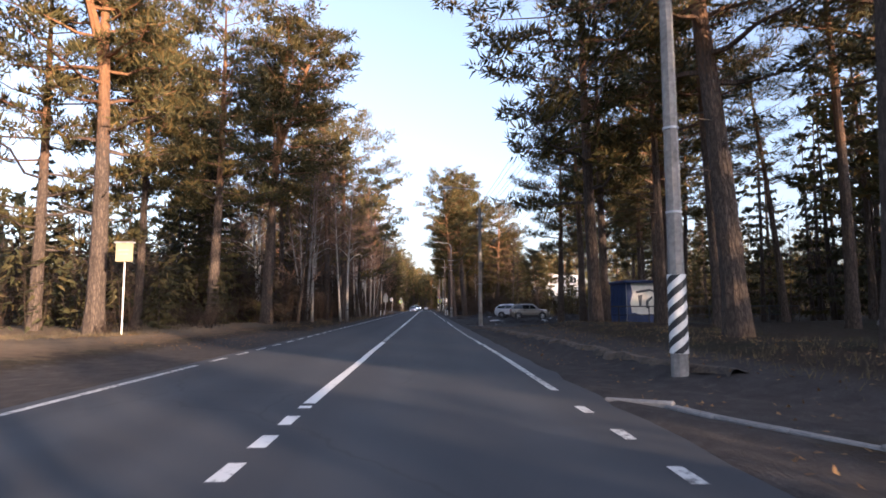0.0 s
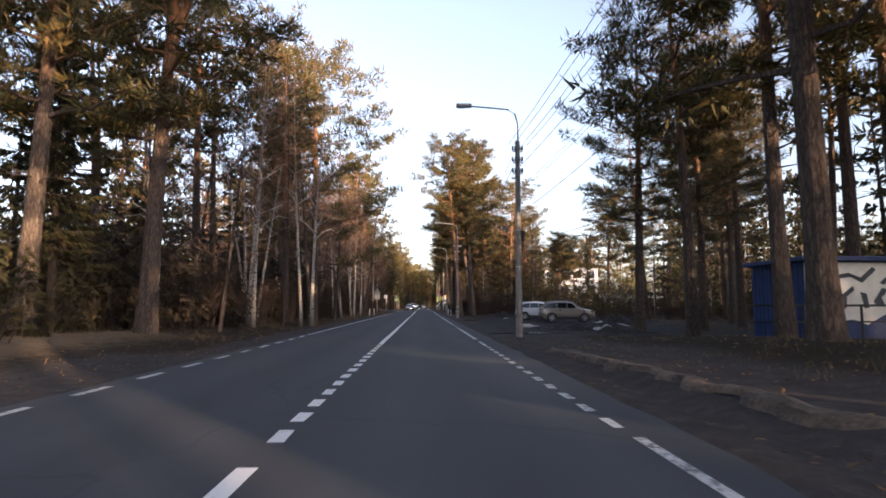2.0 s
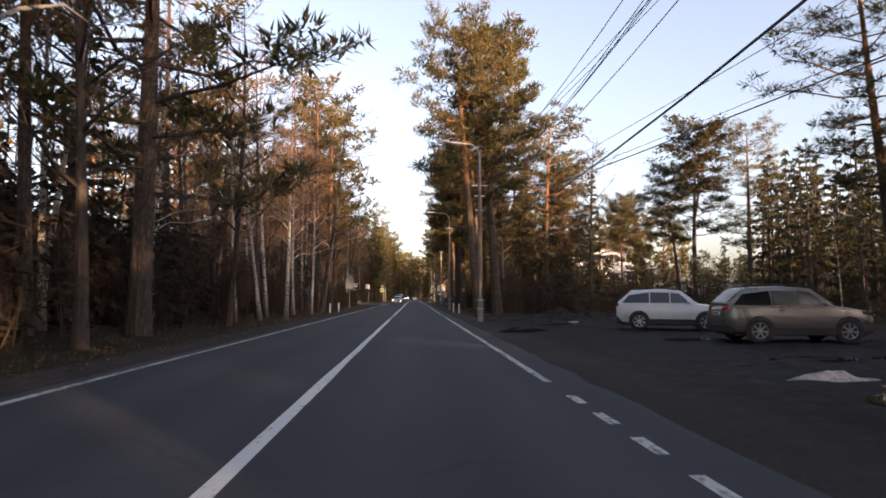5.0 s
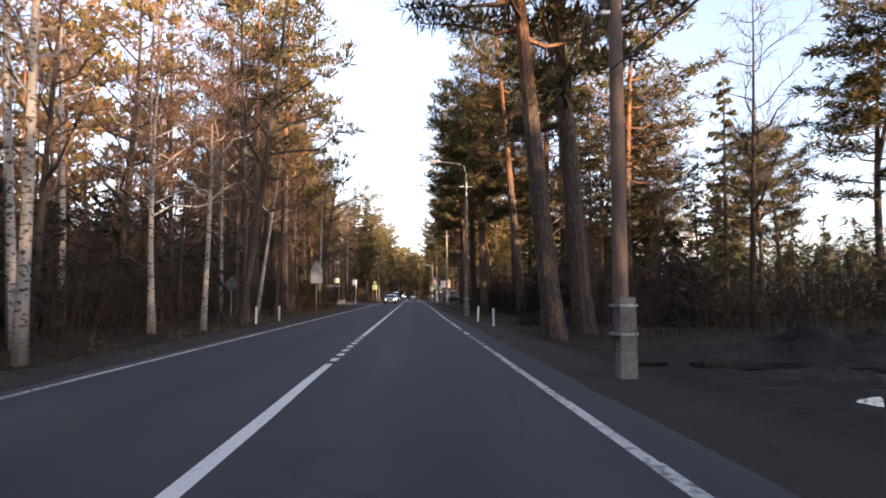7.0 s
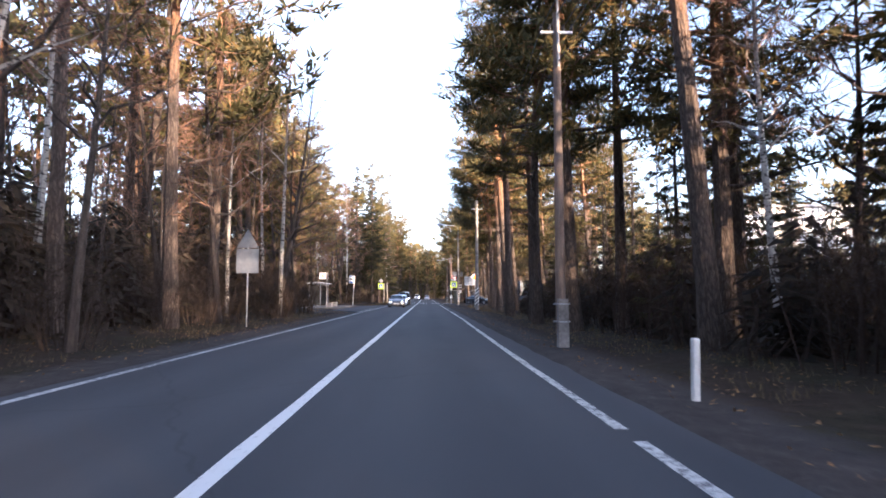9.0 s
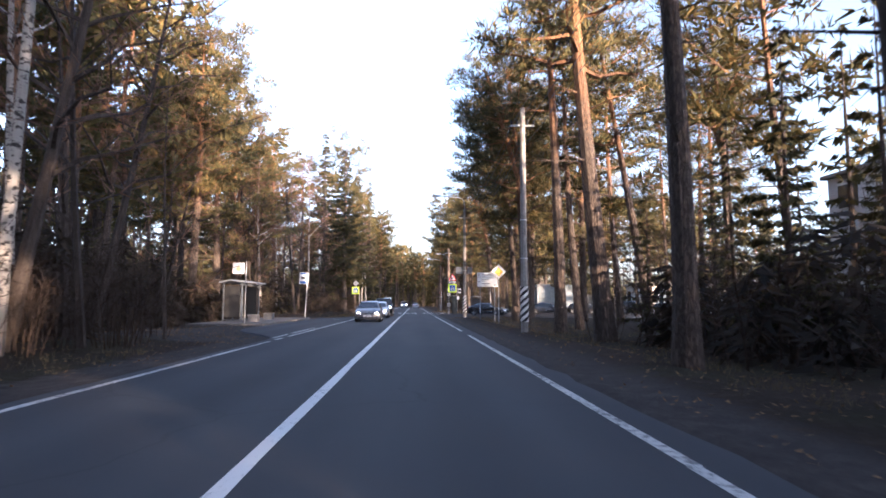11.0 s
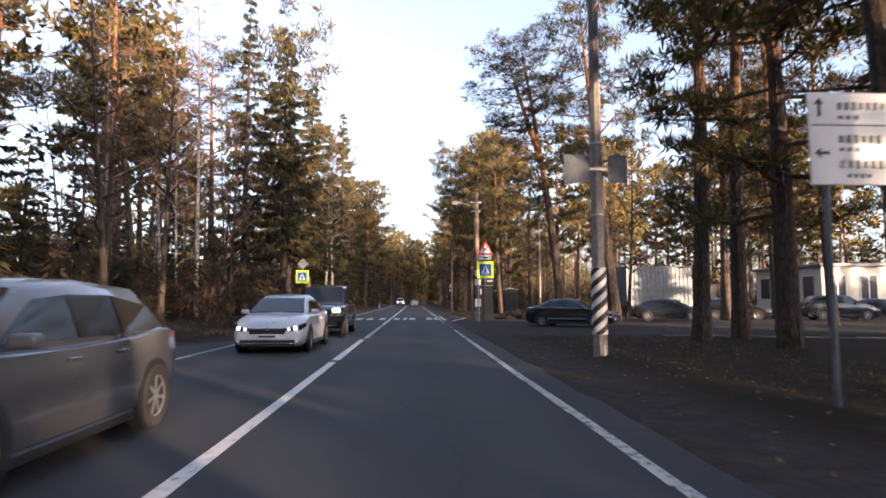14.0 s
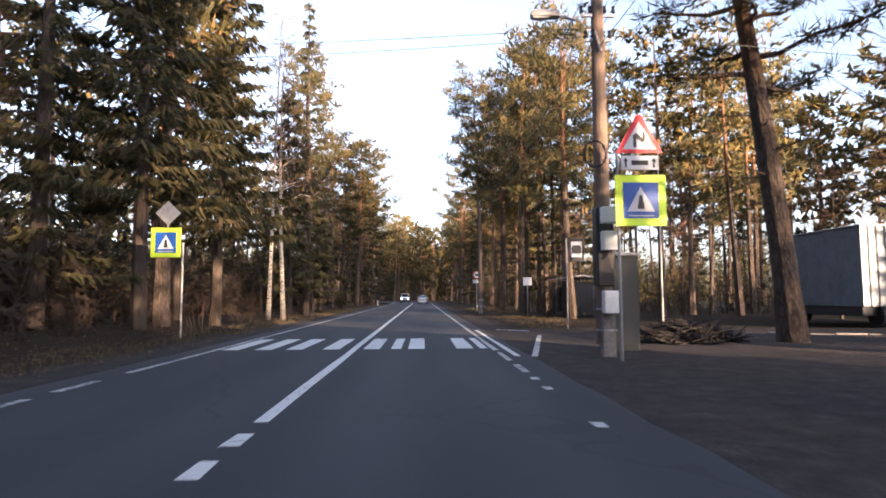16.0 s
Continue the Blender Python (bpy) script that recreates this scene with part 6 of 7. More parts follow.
for outline in ([(0.62, 2.08), (1.55, 2.22), (1.95, 2.02), (2.45, 2.46), (2.32, 2.56), (1.90, 2.20), (1.50, 2.36), (0.60, 2.22)],
                [(0.72, 1.95), (1.02, 2.00), (0.92, 1.30), (0.80, 1.28)], [(1.22, 1.62), (1.62, 1.92), (1.66, 1.78), (1.40, 1.56), (1.36, 1.16), (1.22, 1.14)],
                [(1.86, 1.72), (2.08, 1.66), (2.16, 1.20), (1.98, 1.16)], [(2.30, 1.40), (2.62, 1.86), (2.86, 1.80), (2.58, 1.52), (2.70, 1.28), (2.42, 1.22)],
                [(2.55, 2.02), (2.86, 2.30), (2.90, 2.08), (2.70, 1.96)]):
    film(wall_m, "mural_stroke", outline, MURAL_DARK, -0.002)
t = thing("low_railing", pose(9.6, 36.6, ground_z(12, 36.6)), "low dark metal railing in front of the trees", "railing")
part("top_rail", bevelled((0, 0, 1.0), (13.0, 0.06, 1.07), 0.01), BLACK_TRIM, t)
part("mid_rail", bevelled((0, 0, 0.5), (13.0, 0.05, 0.55), 0.01), BLACK_TRIM, t)
for k in range(8):
    part("rail_post", bevelled((k * 1.85, -0.01, -0.4), (k * 1.85 + 0.06, 0.06, 1.08), 0.01), BLACK_TRIM, t)

BOX_PALE = surface("pale_corrugated_sheet", (0.085, 0.10, 0.115), (0.15, 0.172, 0.19), 2.0, 0.5, 0.3, 0.1)
t = thing("box_trailer", pose(18.0, 214.2, -0.05), "pale grey corrugated box trailer parked among pines", "trailer")
s = Soup()
prof = []
n = 64
for k in range(n):
    d = 0.05 if k % 4 < 2 else 0.0
    prof += [(5.7 * k / n, -d), (5.7 * (k + 1) / n, -d)]
s.prism(prof + [(5.7, 6.0), (0.0, 6.0)], 0.85, 4.15, "z")
part("box", s, BOX_PALE, t)
part("roof_cap", bevelled((-0.06, -0.1, 4.15), (5.76, 6.06, 4.24), 0.02), BOX_PALE, t)
part("chassis", bevelled((0.1, 0.2, 0.45), (5.6, 5.8, 0.85), 0.03), BLACK_TRIM, t)
for x in (0.9, 4.6):
    for y in (0.25, 5.2):
        c = Soup()
        c.tube([(x - 0.15, y + 0.1, 0.48), (x - 0.12, y + 0.1, 0.48), (x + 0.12, y + 0.1, 0.48), (x + 0.15, y + 0.1, 0.48)], [0.42, 0.48, 0.48, 0.42], 18)
        part("wheel", c, RUBBER, t, smooth=True)

PLASTER = surface("cream_plaster", (0.52, 0.47, 0.37), (0.70, 0.64, 0.52), 0.6, 0.9, relief=0.2)
WHITE_WALL = surface("white_plaster", (0.55, 0.54, 0.52), (0.72, 0.71, 0.68), 0.6, 0.9, relief=0.2)
ROOF_SHEET = surface("grey_roof_sheet", (0.14, 0.13, 0.13), (0.24, 0.23, 0.22), 1.0, 0.6, 0.2)


def building(name, m, w, d, h, floors, cols, wallmat, label, gable=0.0):
    t = thing(name, m, label, "building")
    wall = part("wall", bevelled((0, 0, -0.3), (w, d, h), 0.03), wallmat, t)
    if gable:
        s = Soup()
        s.prism([(-0.5, h - 0.05), (d + 0.5, h - 0.05), (d / 2, h + gable)], -0.4, w + 0.4, "x")
        part("roof", s, ROOF_SHEET, t)
    else:
        part("roof", bevelled((-0.3, -0.3, h), (w + 0.3, d + 0.3, h + 0.25), 0.03), ROOF_SHEET, t)
    for f in range(floors):
        for c in range(cols):
            ww, wh = 0.55 * w / cols, 0.5 * h / floors
            x0, z0 = (c + 0.5) * w / cols - ww / 2, f * h / floors + 0.32 * h / floors
            win = part("window", bevelled((x0, -0.05, z0), (x0 + ww, 0.02, z0 + wh), 0.01), WHITE_PAINT, t)
            for k in range(2):
                part("pane", bevelled((x0 + 0.06 + k * ww / 2, -0.058, z0 + 0.06), (x0 + (k + 1) * ww / 2 - 0.05, -0.045, z0 + wh - 0.06), 0.003), PANE_GLASS, win)
    for f in range(floors):
        for c in range(max(2, int(cols * d / w))):
            nn = max(2, int(cols * d / w))
            ww, wh = 0.5 * d / nn, 0.5 * h / floors
            y0, z0 = (c + 0.5) * d / nn - ww / 2, f * h / floors + 0.32 * h / floors
            win = part("window", bevelled((-0.05, y0, z0), (0.02, y0 + ww, z0 + wh), 0.01), WHITE_PAINT, t)
            part("pane", bevelled((-0.058, y0 + 0.06, z0 + 0.06), (-0.045, y0 + ww - 0.06, z0 + wh - 0.06), 0.003), PANE_GLASS, win)
    return t


building("house", pose(26.0, 150.0, 0), 12, 11, 9.2, 3, 4, WHITE_WALL, "white three-storey house behind the trees")
building("low_building", pose(35.0, 214.0, 0), 14, 10, 4.2, 1, 5, PLASTER, "long low cream building in warm sunlight")
building("low_building", pose(50.0, 208.0, 0, 0, 0, -8), 13, 12, 3.2, 1, 4, PLASTER, "cream building with a pitched grey roof", gable=2.0)
building("low_building", pose(30.0, 138.0, 0, 0, 0, 4), 20, 9, 3.4, 1, 6, PLASTER, "long cream building seen between trunks")


# ---- cars ----
def lathe(s, prof, c, n=24):
    """Turns a profile of (radius, x) round the x axis through c."""
    k = len(s.v)
    for r_, x_ in prof:
        for i in range(n):
            a = 2 * math.pi * i / n
            s.v.append(Vector((c[0] + x_, c[1] + r_ * math.cos(a), c[2] + r_ * math.sin(a))))
    for j in range(len(prof) - 1):
        for i in range(n):
            s.f.append((k + j * n + i, k + j * n + (i + 1) % n, k + (j + 1) * n + (i + 1) % n, k + (j + 1) * n + i))


SHAPES = {
    "sedan": dict(L=4.6, W=1.80, clear=0.17, wheel=0.32, ax=(0.19, 0.79),
                  low=[(0.0, 0.30, 0.56, 0.76), (0.015, 0.22, 0.66, 0.88), (0.06, 0.17, 0.78, 0.96), (0.15, 0.17, 0.88, 1.0), (0.23, 0.17, 0.945, 1.0), (0.5, 0.17, 0.95, 1.0), (0.75, 0.17, 0.97, 1.0), (0.86, 0.17, 1.02, 0.985), (0.96, 0.20, 1.01, 0.93), (0.99, 0.26, 0.92, 0.87), (1.0, 0.34, 0.82, 0.80)],
                  top=[(0.215, 0.91, 0.95, 0.88, 0.85), (0.40, 0.93, 1.38, 0.89, 0.69), (0.54, 0.94, 1.46, 0.89, 0.70), (0.71, 0.96, 1.41, 0.88, 0.67), (0.90, 1.0, 1.05, 0.83, 0.72)]),
    "hatch": dict(L=4.26, W=1.80, clear=0.17, wheel=0.32, ax=(0.20, 0.815),
                  low=[(0.0, 0.30, 0.60, 0.78), (0.015, 0.22, 0.70, 0.90), (0.06, 0.17, 0.81, 0.97), (0.15, 0.17, 0.90, 1.0), (0.22, 0.17, 0.965, 1.0), (0.5, 0.17, 0.96, 1.0), (0.75, 0.17, 0.98, 1.0), (0.90, 0.18, 1.02, 0.98), (0.975, 0.22, 1.0, 0.93), (1.0, 0.34, 0.86, 0.84)],
                  top=[(0.205, 0.93, 0.97, 0.88, 0.85), (0.39, 0.94, 1.41, 0.89, 0.70), (0.57, 0.95, 1.48, 0.89, 0.71), (0.86, 0.97, 1.42, 0.86, 0.64), (0.975, 0.99, 1.03, 0.82, 0.74)]),
    "suv": dict(L=4.32, W=1.84, clear=0.22, wheel=0.37, ax=(0.19, 0.79),
                low=[(0.0, 0.36, 0.74, 0.80), (0.015, 0.28, 0.86, 0.90), (0.05, 0.22, 0.96, 0.97), (0.16, 0.22, 1.04, 1.0), (0.27, 0.22, 1.10, 1.0), (0.5, 0.22, 1.09, 1.0), (0.78, 0.22, 1.12, 1.0), (0.93, 0.24, 1.14, 0.97), (0.985, 0.30, 1.08, 0.92), (1.0, 0.40, 0.95, 0.86)],
                top=[(0.25, 1.06, 1.10, 0.86, 0.82), (0.40, 1.08, 1.62, 0.88, 0.70), (0.58, 1.09, 1.70, 0.89, 0.71), (0.86, 1.11, 1.64, 0.87, 0.66), (0.985, 1.12, 1.17, 0.83, 0.74)]),
    "offroader": dict(L=4.75, W=1.90, clear=0.30, wheel=0.39, ax=(0.185, 0.79),
                      low=[(0.0, 0.46, 0.90, 0.88), (0.012, 0.40, 1.02, 0.95), (0.05, 0.32, 1.09, 0.99), (0.16, 0.32, 1.13, 1.0), (0.27, 0.32, 1.17, 1.0), (0.5, 0.32, 1.18, 1.0), (0.8, 0.32, 1.19, 1.0), (0.95, 0.34, 1.19, 0.98), (0.99, 0.40, 1.16, 0.95), (1.0, 0.48, 1.05, 0.92)],
                      top=[(0.265, 1.14, 1.19, 0.88, 0.85), (0.365, 1.16, 1.84, 0.90, 0.77), (0.58, 1.17, 1.93, 0.90, 0.78), (0.93, 1.17, 1.88, 0.89, 0.76), (0.985, 1.17, 1.22, 0.87, 0.82)]),
}


def car(name, shape, m, paint, label, lit=False, rails=False, chrome=False):
    q = SHAPES[shape]
    L, hw = q["L"], q["W"] / 2
    t = thing(name, m, label, "car")
    Y = lambda f: (f - 0.5) * L
    s = Soup()
    rings = []
    for f, zb, zt, w in q["low"]:
        w *= hw
        pts = [(0.0, zb), (w * 0.80, zb), (w * 0.95, zb + 0.09), (w, zb + (zt - zb) * 0.42), (w * 0.99, zb + (zt - zb) * 0.70), (w * 0.95, zt - 0.05), (w * 0.84, zt), (w * 0.45, zt + 0.025), (0.0, zt + 0.03)]
        pts += [(-a, b) for a, b in pts[-2:0:-1]]
        rings.append(len(s.v))
        s.v += [Vector((a, Y(f), b)) for a, b in pts]
    n = 16
    for a, b in zip(rings, rings[1:]):
        s.f += [(a + k, a + (k + 1) % n, b + (k + 1) % n, b + k) for k in range(n)]
    s.f += [tuple(rings[0] + k for k in range(n)), tuple(rings[-1] + k for k in reversed(range(n)))]
    body = part("body", s, paint, t, smooth=True)
    g = Soup()
    rings = []
    T = q["top"]
    for f, zl, zt, wb, wt in T:
        wb, wt = wb * hw, wt * hw
        zs = max(zl + 0.01, zt - 0.06)
        pts = [(wb, zl - 0.06), (wb, zl), (wt, zs), (wt * 0.88, zt), (0, zt + 0.02), (-wt * 0.88, zt), (-wt, zs), (-wb, zl), (-wb, zl - 0.06)]
        rings.append(len(g.v))
        g.v += [Vector((a, Y(f), b)) for a, b in pts]
    n = 9
    for a, b in zip(rings, rings[1:]):
        g.f += [(a + k, a + k + 1, b + k + 1, b + k) for k in range(n - 1)]
    g.f += [tuple(rings[0] + k for k in range(n)), tuple(rings[-1] + k for k in reversed(range(n)))]
    cabin = part("cabin", g, paint, t, smooth=True)

    def side_x(f, z):
        for a, b in zip(T, T[1:]):
            if a[0] <= f <= b[0]:
                u = (f - a[0]) / (b[0] - a[0])
                zl, zt, wb, wt = [a[i] + (b[i] - a[i]) * u for i in (1, 2, 3, 4)]
                zs = max(zl + 0.01, zt - 0.06)
                return hw * (wb + (wt - wb) * min(1.0, max(0.0, (z - zl) / (zs - zl))))
        return hw * 0.8

    def roof_z(f):
        for a, b in zip(T, T[1:]):
            if a[0] <= f <= b[0]:
                u = (f - a[0]) / (b[0] - a[0])
                return a[2] + (b[2] - a[2]) * u
        return 1.0

    belt = T[1][1]
    spans = [(T[0][0] + 0.075, T[1][0] + 0.02, 0.50), (0.51, 0.51, 0.685), (0.695, 0.695, T[4][0] - 0.035)] if shape != "offroader" else [(T[0][0] + 0.03, T[1][0] + 0.005, 0.52), (0.53, 0.53, 0.72), (0.73, 0.73, 0.955)]
    for sx in (1, -1):
        for i, (f0, f0t, f1) in enumerate(spans):
            lo = belt + 0.05
            f1t = f1 if i < 2 else (T[3][0] + 0.02 if shape != "offroader" else 0.935)
            h0, h1 = roof_z(max(f0t, T[1][0] + 0.01)) - 0.11, roof_z(f1t) - 0.11
            w = Soup()
            k = len(w.v)
            for off in (0.024, -0.006):
                for f, z in ((f0, lo), (f1, lo), (f1t, h1), (f0t, h0)):
                    w.v.append(Vector((sx * (side_x(f, z) + off), Y(f), z)))
            w.f += [(0, 1, 2, 3), (7, 6, 5, 4), (0, 4, 5, 1), (1, 5, 6, 2), (2, 6, 7, 3), (3, 7, 4, 0)]
            part("side_window", w, CAR_GLASS, cabin)
            if i < 2:
                part("door_handle", bevelled((sx * hw * 0.985 - 0.02, Y(f1) - 0.26, belt - 0.12), (sx * hw * 0.985 + 0.02, Y(f1) - 0.08, belt - 0.09), 0.006), paint, body)

    def slanted(a, b, name):
        za, zb = a[2], b[2]
        w = Soup()
        nrm = Vector((0, -(zb - za), Y(b[0]) - Y(a[0]))).normalized()
        if nrm.z < 0:
            nrm = -nrm
        for off in (0.010, -0.008):
            for f, z, wd in ((0.06, 0.06, a[4]), (0.06, 0.06, -a[4]), (0.92, 0.92, -b[4]), (0.92, 0.92, b[4])):
                p_ = Vector((wd * hw * 0.92, Y(a[0]) + (Y(b[0]) - Y(a[0])) * f, za + (zb - za) * z + 0.012))
                w.v.append(p_ + nrm * off)
        w.f += [(0, 1, 2, 3), (7, 6, 5, 4), (0, 4, 5, 1), (1, 5, 6, 2), (2, 6, 7, 3), (3, 7, 4, 0)]
        return part(name, w, CAR_GLASS, cabin)

    ws = slanted(T[0], T[1], "windscreen")
    slanted(T[4], T[3], "rear_window")
    for f in q["ax"]:
        for sx in (1, -1):
            r0 = q["wheel"]
            arch = Soup()
            lathe(arch, [(0.0, 0.004), (r0 + 0.045, 0.004), (r0 + 0.05, -0.03)], (0, 0, 0), 26)
            ar = part("wheel_arch", arch, BLACK_TRIM, body)
            ar.matrix_basis = Matrix.Translation((sx * hw * 1.003, Y(f), r0 + 0.02)) @ Matrix.Diagonal((sx, 1, 1, 1))
            w = Soup()
            lathe(w, [(r0 * 0.62, 0.0), (r0 * 0.66, 0.035), (r0 * 0.92, 0.04), (r0, 0.01), (r0, -0.16), (r0 * 0.9, -0.19)], (0, 0, 0), 26)
            tyre = part("wheel", w, RUBBER, t, smooth=True)
            tyre.matrix_basis = Matrix.Translation((sx * (hw - 0.012), Y(f), r0)) @ Matrix.Diagonal((sx, 1, 1, 1))
            rm = Soup()
            lathe(rm, [(0.0, 0.02), (r0 * 0.14, 0.022), (r0 * 0.16, 0.012), (r0 * 0.2, 0.0)], (0, 0, 0), 16)
            lathe(rm, [(r0 * 0.58, 0.012), (r0 * 0.66, 0.03), (r0 * 0.67, 0.0)], (0, 0, 0), 26)
            for k in range(7):
                mm = pose(0, 0, 0, 360 * k / 7, 0, 0)
                rm.box((0.0, -r0 * 0.055, r0 * 0.12), (0.024, r0 * 0.055, r0 * 0.62), mm)
            part("rim", rm, RIM, tyre)
            dk = Soup()
            lathe(dk, [(0.0, -0.03), (r0 * 0.64, -0.03)], (0, 0, 0), 20)
            part("brake_disc", dk, BLACK_TRIM, tyre)
    zf = q["low"][1][2]
    zb0 = q["low"][1][1]
    for sx in (1, -1):
        lens = Soup()
        if shape == "offroader":
            spots = [(0.50, 0.0, -0.17, 0.0), (0.72, 0.0, -0.17, 0.015), (0.88, 0.004, -0.16, 0.02), (0.955, 0.02, -0.14, 0.02)]
        else:
            spots = [(0.46, 0.0, -0.085, -0.03), (0.68, 0.0, -0.095, 0.005), (0.83, 0.008, -0.085, 0.04), (0.92, 0.04, -0.045, 0.075), (0.96, 0.085, 0.0, 0.10)]
        for inner in (0, 1):
            for fx, fy, z0, z1 in spots:
                px, py = sx * hw * (fx + (0.012 - 0.06 * inner) * fx), Y(fy) - 0.022 + 0.09 * inner
                lens.v += [Vector((px, py, zf + z0)), Vector((px, py, zf + z1))]
        k = 2 * len(spots)
        for a in range(0, k - 2, 2):
            lens.f += [(a, a + 2, a + 3, a + 1), (k + a, k + a + 1, k + a + 3, k + a + 2), (a, k + a, k + a + 2, a + 2), (a + 1, a + 3, k + a + 3, k + a + 1)]
        lens.f += [(0, 1, k + 1, k), (k - 2, 2 * k - 2, 2 * k - 1, k - 1)]
        o = part("headlight", lens, LAMP_GLASS, t)
        for fx, zz, rr in (((0.58, -0.05, 0.026), (0.75, -0.03, 0.042)) if shape != "offroader" else ((0.62, -0.08, 0.075), (0.76, -0.075, 0.075))):
            bowl = Soup()
            lathe(bowl, [(0.0, -0.018), (rr * 0.7, -0.014), (rr, 0.0), (rr, 0.03)], (0, 0, 0), 16)
            bulb = part("bulb", bowl, HEADLIGHT if lit else LENS, o, "lit bulb" if lit else "")
            bulb.matrix_basis = pose(sx * hw * fx, Y(0.0 if fx < 0.8 else 0.004) - 0.022, zf + zz, 0, 0, 90 - sx * (8 if fx < 0.7 else 20))
        tl = bevelled((-0.17, -0.06, -0.08), (0.17, 0.05, 0.08), 0.03, 2)
        o = part("tail_light", tl, RED_LENS, t, "", True)
        o.matrix_basis = pose(sx * hw * 0.70, Y(0.985), q["low"][-3][2] - 0.14, 0, 0, sx * -14)
        mr = bevelled((-0.10, -0.055, -0.055), (0.10, 0.055, 0.06), 0.045, 3)
        o = part("mirror", mr, paint, t, "", True)
        o.matrix_basis = pose(sx * (hw + 0.015), Y(T[0][0] + 0.095), belt + 0.075)
        if chrome:
            bow = [(T[0][0] + 0.06, belt + 0.03)] + [(f, roof_z(f) - 0.085) for f in (0.41, 0.48, 0.55, 0.63, 0.71)] + [(T[4][0] - 0.03, belt + 0.06)]
            for line in (bow, [(T[0][0] + 0.06, belt + 0.02), (0.5, belt + 0.025), (T[4][0] - 0.03, belt + 0.05)]):
                w = Soup()
                w.tube([(sx * (side_x(f, z) + 0.022), Y(f), z) for f, z in line], [0.014] * len(line), 6)
                part("window_trim", w, CHROME, cabin)
            w = Soup()
            w.tube([(sx * hw * 1.006, Y(0.28), 0.42), (sx * hw * 1.01, Y(0.5), 0.42), (sx * hw * 1.006, Y(0.72), 0.42)], [0.013] * 3, 6)
            part("side_trim", w, CHROME, body)
        fg = bevelled((-0.11, -0.035, -0.04), (0.11, 0.03, 0.04), 0.02)
        o = part("fog_lamp", fg, HEADLIGHT if lit and shape == "sedan" else LENS, t)
        o.matrix_basis = pose(sx * hw * 0.70, Y(0.014), zb0 + 0.10, 0, 0, sx * 22)
    deep_ = {"sedan": 0.19, "offroader": 0.26}.get(shape, 0.12)
    part("grille", bevelled((-hw * 0.50, Y(0) - 0.012, zf - deep_), (hw * 0.50, Y(0.03), zf - 0.03), 0.03), BLACK_TRIM, t)
    part("grille_bar", bevelled((-hw * 0.50, Y(0) - 0.022, zf - 0.045), (hw * 0.50, Y(0.02), zf - 0.03), 0.004), CHROME, t)
    part("lower_intake", bevelled((-hw * 0.74, Y(0) - 0.010, zb0 + 0.0), (hw * 0.74, Y(0.03), zb0 + 0.14), 0.035, 2), BLACK_TRIM, t)
    part("badge", bevelled((-0.05, Y(0) - 0.026, zf - 0.085), (0.05, Y(0.01), zf - 0.01), 0.02), CHROME, t)
    for yy, zz, d in ((Y(0) - 0.024, zb0 + 0.155, -1), (Y(1.0) + 0.004, q["low"][-1][2] - 0.14, 1)):
        pl = part("number_plate", bevelled((-0.26, yy - 0.008, zz), (0.26, yy + 0.012, zz + 0.112), 0.004), SIGN_WHITE, t)
        part("plate_bar", bevelled((-0.20, min(yy - 0.0105, yy - 0.0105 if d < 0 else yy + 0.011), zz + 0.035), (0.20, yy - 0.0075 if d < 0 else yy + 0.0145, zz + 0.08), 0.001), BLACK_TRIM, pl)
    high = 0.24 if shape in ("suv", "offroader") else 0.10
    part("sill_trim", bevelled((-hw * 1.004, Y(0.27), q["clear"] + 0.0), (hw * 1.004, Y(0.71), q["clear"] + high), 0.02), BLACK_TRIM, t)
    part("front_lip", bevelled((-hw * 0.74, Y(0) - 0.012, q["clear"] + 0.085), (hw * 0.74, Y(0.03), q["clear"] + 0.115), 0.006), CHROME if lit else BLACK_TRIM, t)
    if shape == "suv":
        part("rear_cladding", bevelled((-hw * 0.9, Y(0.93), q["clear"] + 0.05), (hw * 0.9, Y(1.0) + 0.015, q["clear"] + 0.34), 0.04), BLACK_TRIM, t)
    part("underbody", bevelled((-hw * 0.8, Y(0.05), q["clear"] - 0.02), (hw * 0.8, Y(0.95), q["clear"] + 0.12), 0.02), BLACK_TRIM, t)
    for sx in (-0.5, 0.28):
        wp = Soup()
        wp.tube([(sx * hw, Y(T[0][0] + 0.012), T[0][2] + 0.05), (sx * hw + 0.42, Y(T[0][0] + 0.028), T[0][2] + 0.085)], [0.012, 0.008], 5)
        part("wiper", wp, BLACK_TRIM, ws)
    if rails:
        for sx in (1, -1):
            rr = Soup()
            rr.tube([(sx * hw * 0.58, Y(0.46), T[2][2] + 0.0), (sx * hw * 0.58, Y(0.50), T[2][2] + 0.06), (sx * hw * 0.58, Y(0.80), T[2][2] + 0.03), (sx * hw * 0.58, Y(0.84), T[3][2] - 0.0)], [0.016] * 4, 6)
            part("roof_rail", rr, BLACK_TRIM, cabin)
    return t


